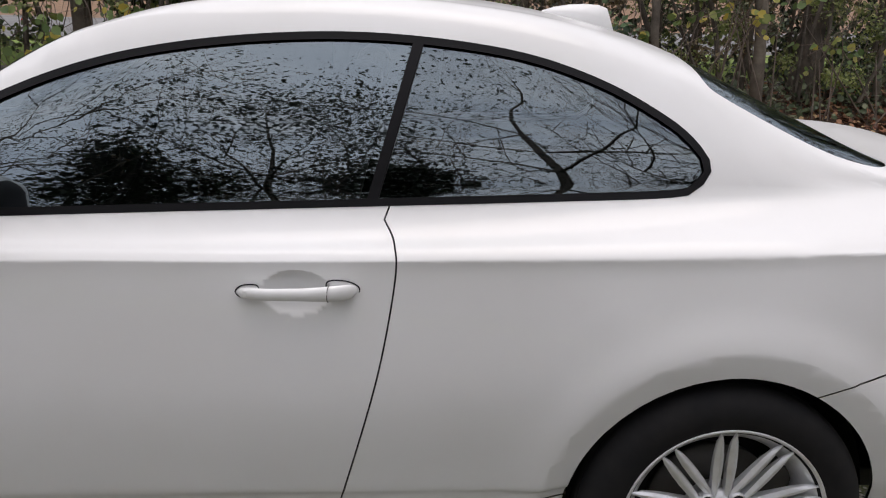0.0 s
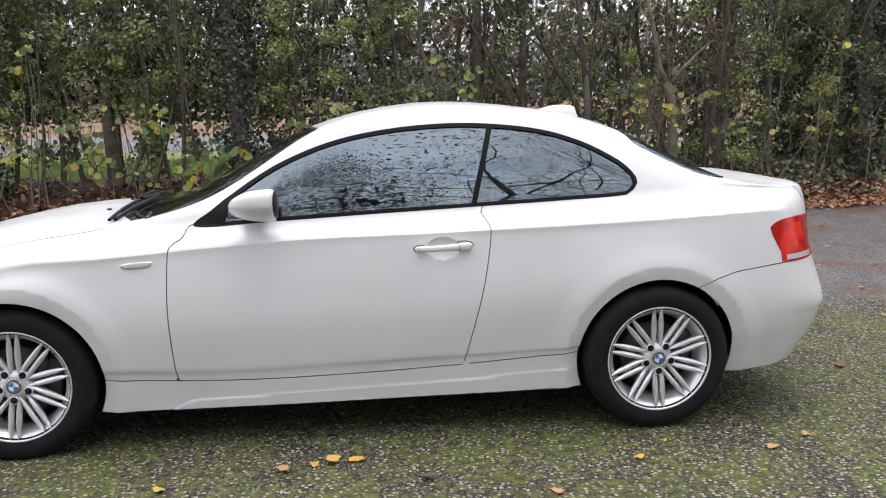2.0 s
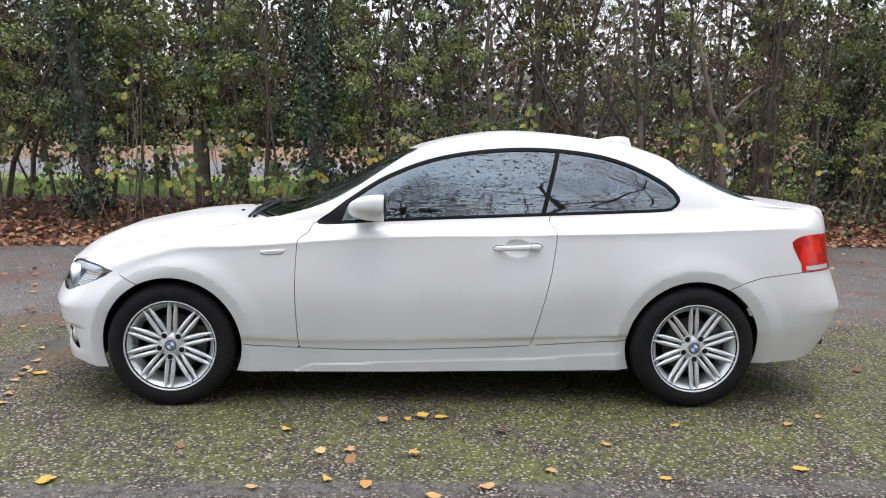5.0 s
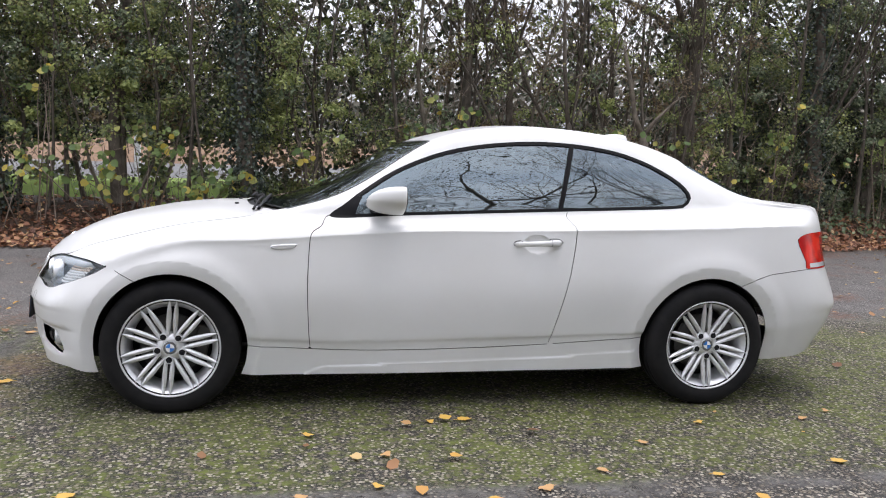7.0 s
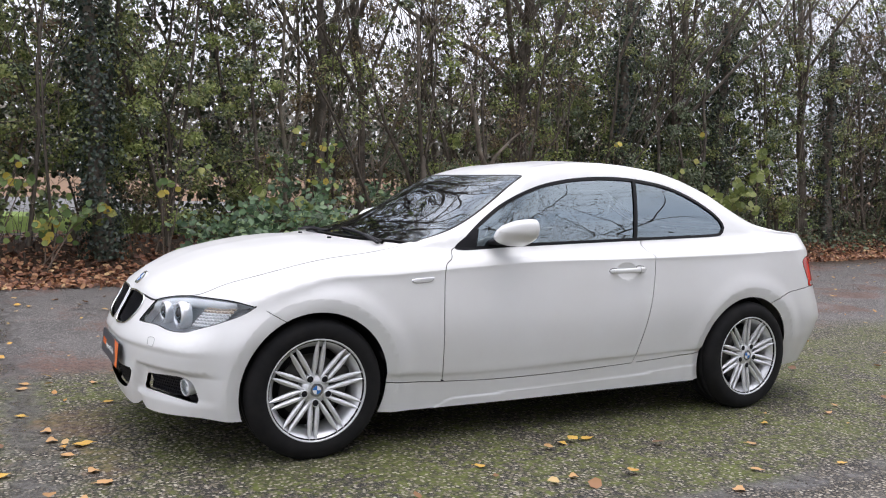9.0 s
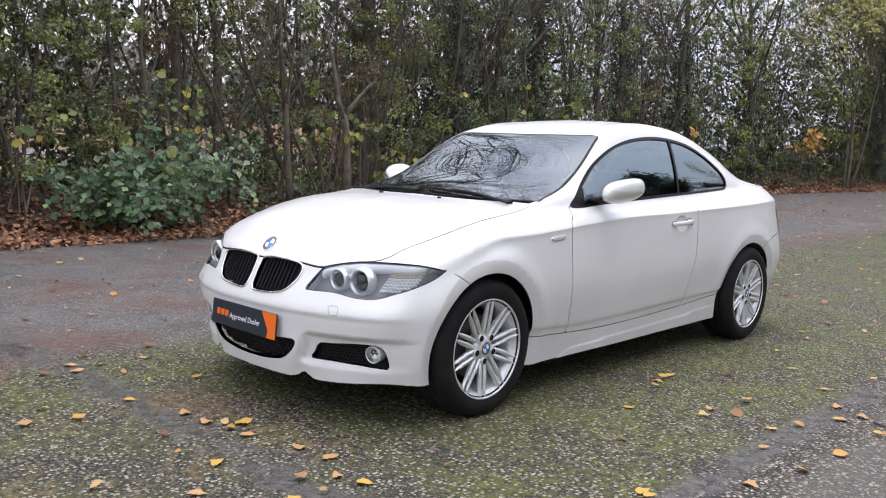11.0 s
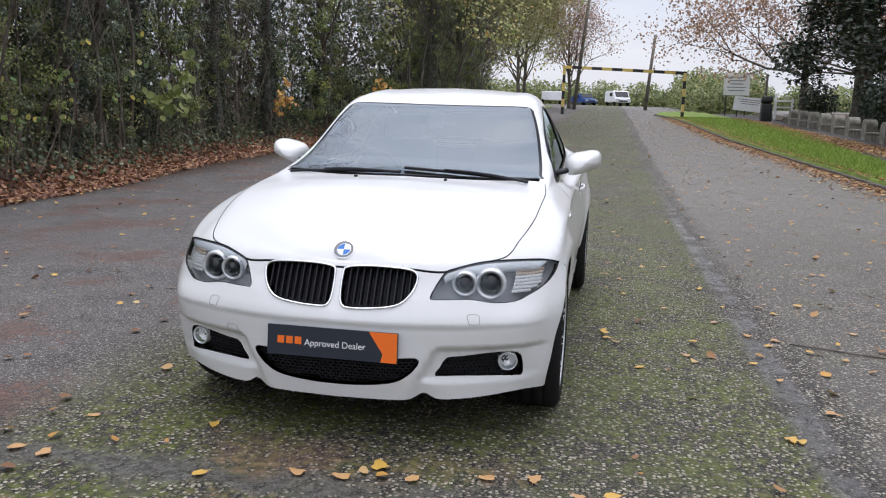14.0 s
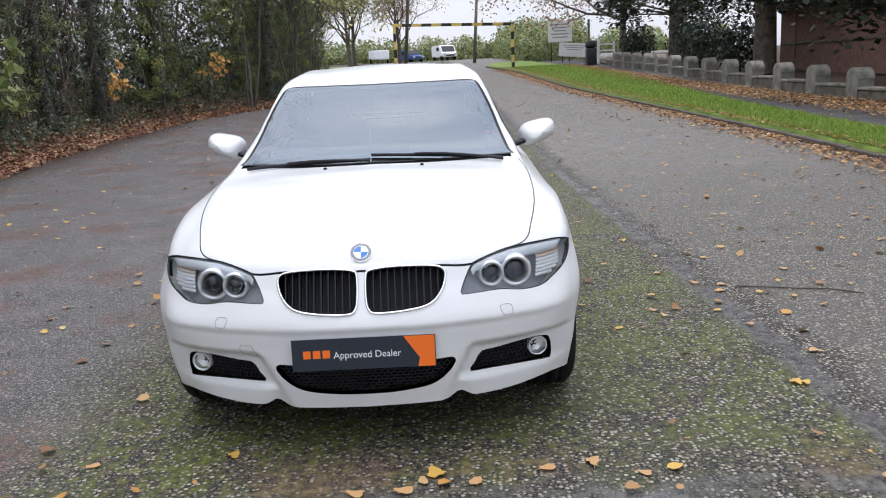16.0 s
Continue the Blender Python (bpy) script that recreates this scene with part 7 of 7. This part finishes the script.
limb_thing("stripped_stem", 3.3, .70, [[(.05, 0, .055), (.02, .5, .05), (-.02, .95, .045), (-.06, 1.55, .04), (-.08, 1.62, .02)], [(-.07, 1.50, .030), (-.16, 2.4, .028), (-.22, 3.6, .02)]], varied("stripped_wood", (.20, .155, .105), (.40, .32, .23), 8, .85, 30, .4), "pale stem with its bark stripped away", "tree trunk")
limb_thing("forked_trunk", 4.50, .75, [[(.06, 0, .075), (.02, .6, .07), (0, 1.2, .062), (-.06, 1.48, .058)], [(-.05, 1.40, .050), (-.20, 1.70, .042), (-.27, 2.1, .034), (-.42, 2.7, .022)], [(-.05, 1.42, .042), (.12, 1.66, .034), (.42, 1.95, .026), (.55, 2.05, .014)]], varied("grey_bark", (.085, .07, .055), (.23, .195, .15), 7, .9, 30, .6), "grey forked trunk at the hedge's edge", "tree trunk")


def maple(x, off, z0, height, width, count):
    """A leafy field maple at the face of the hedge, in pale autumn leaf."""
    y = hedge_line(x) + off
    ob = tagged(empty("field_maple", Matrix.Translation((x, y, ground_z(x, y) - .03))), "field maple in pale yellow-green autumn leaf", "tree")
    out, tips = [], []
    for k in range(3):
        grow((rng.normal(0, .15), rng.normal(0, .1), 0), (rng.normal(0, .2), -.05, 1), height * .62, .05, 3, rng, out, .6, .3, 4, tips)
    v, f = limbs_mesh(out, 4)
    mesh_from("trunk", v, f, BARK, ob)
    tp = np.array(tips)
    tp = tp[tp[:, 2] > z0]
    P = tp[rng.integers(0, len(tp), count)] + rng.normal(0, .13, (count, 3))
    v, f = leaf_cloud(P, np.tile([-.5, -.5, .6], (count, 1)), rng.uniform(.07, .13, count), rng, "round")
    tagged(mesh_from("crown", v, f, LEAF_MAPLE, ob), kind="stuff")


maple(22.3, .35, 1.3, 5.2, 1.8, 1500)
maple(24.9, .30, 1.6, 5.8, 1.8, 1700)
# distant hedge at the top of the drive, and a far belt of trees
for nm, x0, x1, y0, y1, h, cnt, mat, lab in (("far_hedge", 108, 114, -40, 40, 3.4, 36000, LEAF_MID, "distant green hedge at the top of the drive"), ("side_hedge", 56, 84, -11.5, -6.6, 3.3, 26000, LEAF_MID, "bushy hedge beside the upper drive"), ("far_trees", -75, 40, 42, 58, 10.5, 32000, LEAF_FARWOOD, "far belt of bare trees beyond the hedge")):
    P = np.column_stack([rng.uniform(x0, x1, cnt), rng.uniform(y0, y1, cnt), rng.beta(1.2, 1.4, cnt) * h])
    P[:, 2] *= .72 + .28 * np.sin(P[:, 1] * 1.3 + P[:, 0] * .7)
    P[:, 2] += ground_z(P[:, 0], P[:, 1])
    v, f = leaf_cloud(P, np.tile([-.6, 0, .6], (cnt, 1)), rng.uniform(.13, .24, cnt) * {"far_hedge": 2.0, "side_hedge": 1.2, "far_trees": 3.6}[nm], rng)
    tagged(mesh_from(nm, v, f, mat), lab, "hedge" if "hedge" in nm else "trees", kind="stuff")
band("crest_grass", list(np.arange(46, 70, 2.0)), [(lambda x: 3.6, .03), (lambda x: 12.0, .10)], TURF, "grass beside the upper drive", "grass")
band("near_grass", list(np.arange(34, 48, 1.0)), [(lambda x: 2.9, .02), (lambda x: 4.4, .06)], TURF, "grass patch by the height barrier", "grass")


# ---- height barrier ----
barrier = tagged(empty("height_barrier"), "black and yellow banded height barrier across the drive", "barrier")
for px, py, zt in ((47.5, 1.85, 4.12), (45.2, -5.0, 3.78)):
    zb = ground_z(px, py) - .05
    m_ = 6
    for k in range(m_):
        a, b = zb + (zt - zb) * k / m_, zb + (zt - zb) * (k + 1) / m_
        bm = bmesh.new()
        box(bm, (.17, .17, b - a), pose(px, py, (a + b) / 2))
        part("post_band", bm, BLACKPAINT if k % 2 == 0 else YELLOWPAINT, barrier, smooth=False)
for k in range(12):
    a, b = k / 12, (k + 1) / 12
    A = Vector((47.5, 1.95, 4.12)).lerp(Vector((45.2, -5.1, 3.78)), a)
    B = Vector((47.5, 1.95, 4.12)).lerp(Vector((45.2, -5.1, 3.78)), b)
    bm = bmesh.new()
    q = (B - A).to_track_quat("X", "Z").to_matrix().to_4x4()
    box(bm, ((B - A).length, .14, .17), Matrix.Translation((A + B) / 2) @ q)
    part("bar_band", bm, YELLOWPAINT if k % 2 == 0 else BLACKPAINT, barrier, smooth=False)


# ---- notice boards, bin, poles, gate ----
def notice(x, y, w, h, z, label, slant=0.0, bars=5):
    ob = tagged(empty("notice_board", Matrix.Translation((x, y, ground_z(x, y))) @ pose(0, 0, 0, 0, 0, -8)), label, "sign")
    bm = bmesh.new()
    box(bm, (.05, w, h), pose(0, 0, z + h / 2, slant), .01, 1)
    part("board", bm, SIGNWHITE, ob, smooth=False)
    for s in (-1, 1):
        bm = bmesh.new()
        box(bm, (.07, .07, z + h), pose(.06, s * w * .38, (z + h) / 2))
        part("post", bm, SHADED, ob, smooth=False)
    for k in range(bars):
        bm = bmesh.new()
        ww = w * (.75 - .12 * (k % 3))
        box(bm, (.012, ww, h * .05), pose(-.03, 0, z + h * (.82 - .15 * k), slant))
        part("print_line", bm, GREYTEXT, ob, smooth=False)
    return ob


notice(52.0, -8.75, 1.55, 1.35, 1.35, "white notice board with lines of grey print on posts")
notice(50.5, -9.4, 1.9, .85, .40, "slanting white banner on a low frame", 5, 3)
bin_ob = tagged(empty("litter_bin", Matrix.Translation((43.5, -9.2, ground_z(43.5, -9.2)))), "black hooded litter bin on the footpath", "bin")
bm = bmesh.new()
box(bm, (.55, .55, 1.0), pose(0, 0, .50), .05, 2)
part("bin_body", bm, BINBLACK, bin_ob)
bm = bmesh.new()
box(bm, (.58, .58, .34), pose(0, 0, 1.20, 0, 12, 0), .10, 3)
part("bin_hood", bm, BINBLACK, bin_ob)
gate = tagged(empty("white_gate", Matrix.Translation((45.5, -10.0, ground_z(45.5, -10)))), "white post and rail gate at the wall's end", "gate")
for y, h in ((0, 1.5), (-.9, 1.3), (.55, 2.6)):
    bm = bmesh.new()
    box(bm, (.12, .12, h), pose(0, y, h / 2), .01)
    part("gate_post", bm, SIGNWHITE if h < 2 else POLE, gate, smooth=False)
for z in (.4, .8, 1.15):
    bm = bmesh.new()
    box(bm, (.05, .85, .09), pose(0, -.45, z), .008)
    part("rail", bm, SIGNWHITE, gate, smooth=False)
for px, py, h, lean in ((58.0, 1.6, 9.5, 5), (62.0, -3.6, 5.6, 4)):
    bm = bmesh.new()
    bmesh.ops.create_cone(bm, cap_ends=True, segments=10, radius1=.14, radius2=.10, depth=h, matrix=Matrix.Translation((0, 0, h / 2)))
    ob = mesh_object("telegraph_pole", bm, POLE)
    ob.matrix_world = pose(px, py, ground_z(px, py), lean, 0, 0)
    tagged(ob, "weathered wooden telegraph pole by the drive", "pole", "telegraph poles")


# ---- vehicles far up the drive ----
def vehicle(x, y, turn, L_, W_, H_, mat, label, category, van):
    ob = tagged(empty("parked_van" if van else "parked_car", Matrix.Translation((x, y, ground_z(x, y))) @ pose(0, 0, 0, 0, 0, turn)), label, category)
    prof = [(-L_ / 2, .35), (-L_ / 2, H_ * .45), (-L_ * .40, H_ * .52), (-L_ * .24, H_ * .95), (-L_ * .18, H_), (L_ * .44, H_), (L_ / 2, H_ * .9), (L_ / 2, .35)] if van else [(-L_ / 2, .3), (-L_ / 2, H_ * .48), (-L_ * .22, H_ * .60), (-L_ * .08, H_ * .97), (L_ * .22, H_), (L_ * .40, H_ * .66), (L_ / 2, H_ * .6), (L_ / 2, .3)]
    bm = bmesh.new()
    a = [bm.verts.new((p, -W_ / 2, z)) for p, z in prof]
    b = [bm.verts.new((p, W_ / 2, z)) for p, z in prof]
    bm.faces.new(a)
    bm.faces.new(b[::-1])
    for i in range(len(prof)):
        j = (i + 1) % len(prof)
        bm.faces.new((a[i], b[i], b[j], a[j]))
    bmesh.ops.recalc_face_normals(bm, faces=bm.faces)
    bmesh.ops.bevel(bm, geom=bm.edges[:], offset=.07, segments=2, affect="EDGES")
    part("body", bm, mat, ob, smooth=False)
    p0, p1 = (prof[2], prof[3])
    bm = bmesh.new()
    q = [bm.verts.new((p0[0] * (1 - k) + p1[0] * k - .012 * 4, s * W_ * .42, p0[1] * (1 - k) + p1[1] * k + .03)) for k, s in ((.08, -1), (.08, 1), (.92, 1), (.92, -1))]
    g = bm.faces.new(q)
    bmesh.ops.recalc_face_normals(bm, faces=bm.faces)
    bmesh.ops.solidify(bm, geom=bm.faces[:], thickness=.02)
    part("windscreen", bm, FARGLASS, ob, smooth=False)
    for s in (-1, 1):
        bm = bmesh.new()
        box(bm, (L_ * .22, .03, H_ * .24), pose(-L_ * .07 if van else L_ * .05, s * (W_ / 2 + .002), H_ * .74), .01)
        part("side_window", bm, FARGLASS, ob, smooth=False)
        bm = bmesh.new()
        box(bm, (.05, W_ * .2, .16), pose(-L_ / 2 - .005, s * W_ * .36, H_ * .40), .02)
        part("headlight", bm, CLEARGREY, ob, smooth=False)
        for ax in (-.31, .31):
            bm = lathe([(.001, -.1), (.2, -.1), (.31, -.09), (.31, .09), (.001, .1)], 20)
            bmesh.ops.translate(bm, verts=bm.verts, vec=(ax * L_, s * W_ * .44, .31))
            part("wheel", bm, RUBBER, ob)
    bm = bmesh.new()
    box(bm, (.05, W_ * .55, .15), pose(-L_ / 2 - .005, 0, .50), .02)
    part("front_grille", bm, BLACKPAINT, ob, smooth=False)


vehicle(92.0, -1.75, 18, 4.0, 1.70, 1.62, VANWHITE, "small white van parked at the top of the drive", "van", True)
vehicle(104.0, 2.3, 30, 4.1, 1.75, 1.45, CARBLUE, "blue hatchback parked at the top of the drive", "car", False)
tr = tagged(empty("white_trailer", Matrix.Translation((98.0, 5.9, ground_z(98, 6)))), "white box trailer parked behind trees", "trailer")
bm = bmesh.new()
box(bm, (2.2, 1.9, 1.05), pose(0, 0, .95, 0, 0, 20), .08, 2)
part("trailer_body", bm, VANWHITE, tr, smooth=False)
for s in (-1, 1):
    bm = lathe([(.001, -.1), (.3, -.1), (.3, .1), (.001, .1)], 16)
    bmesh.ops.translate(bm, verts=bm.verts, vec=(0, s * 1.0, .3))
    part("wheel", bm, RUBBER, tr)
# white marker post and a red cone seen through the hedge
bm = bmesh.new()
box(bm, (.12, .12, 1.3), pose(-3.9, hedge_line(-4) + 8.5, ground_z(-4, 14) + .65), .02)
tagged(mesh_object("marker_post", bm, SIGNWHITE, None, False), "white marker post beside the far road", "post")
bm = bmesh.new()
bmesh.ops.create_cone(bm, cap_ends=True, segments=16, radius1=.13, radius2=.02, depth=.45, matrix=Matrix.Translation((-6.8, hedge_line(-7) + 8.6, ground_z(-7, 14) + .36)))
box(bm, (.4, .4, .05), pose(-6.8, hedge_line(-7) + 8.6, ground_z(-7, 14) + .08))
tagged(mesh_object("traffic_cone", bm, REDPLASTIC, None, False), "red traffic cone on the far road", "cone")
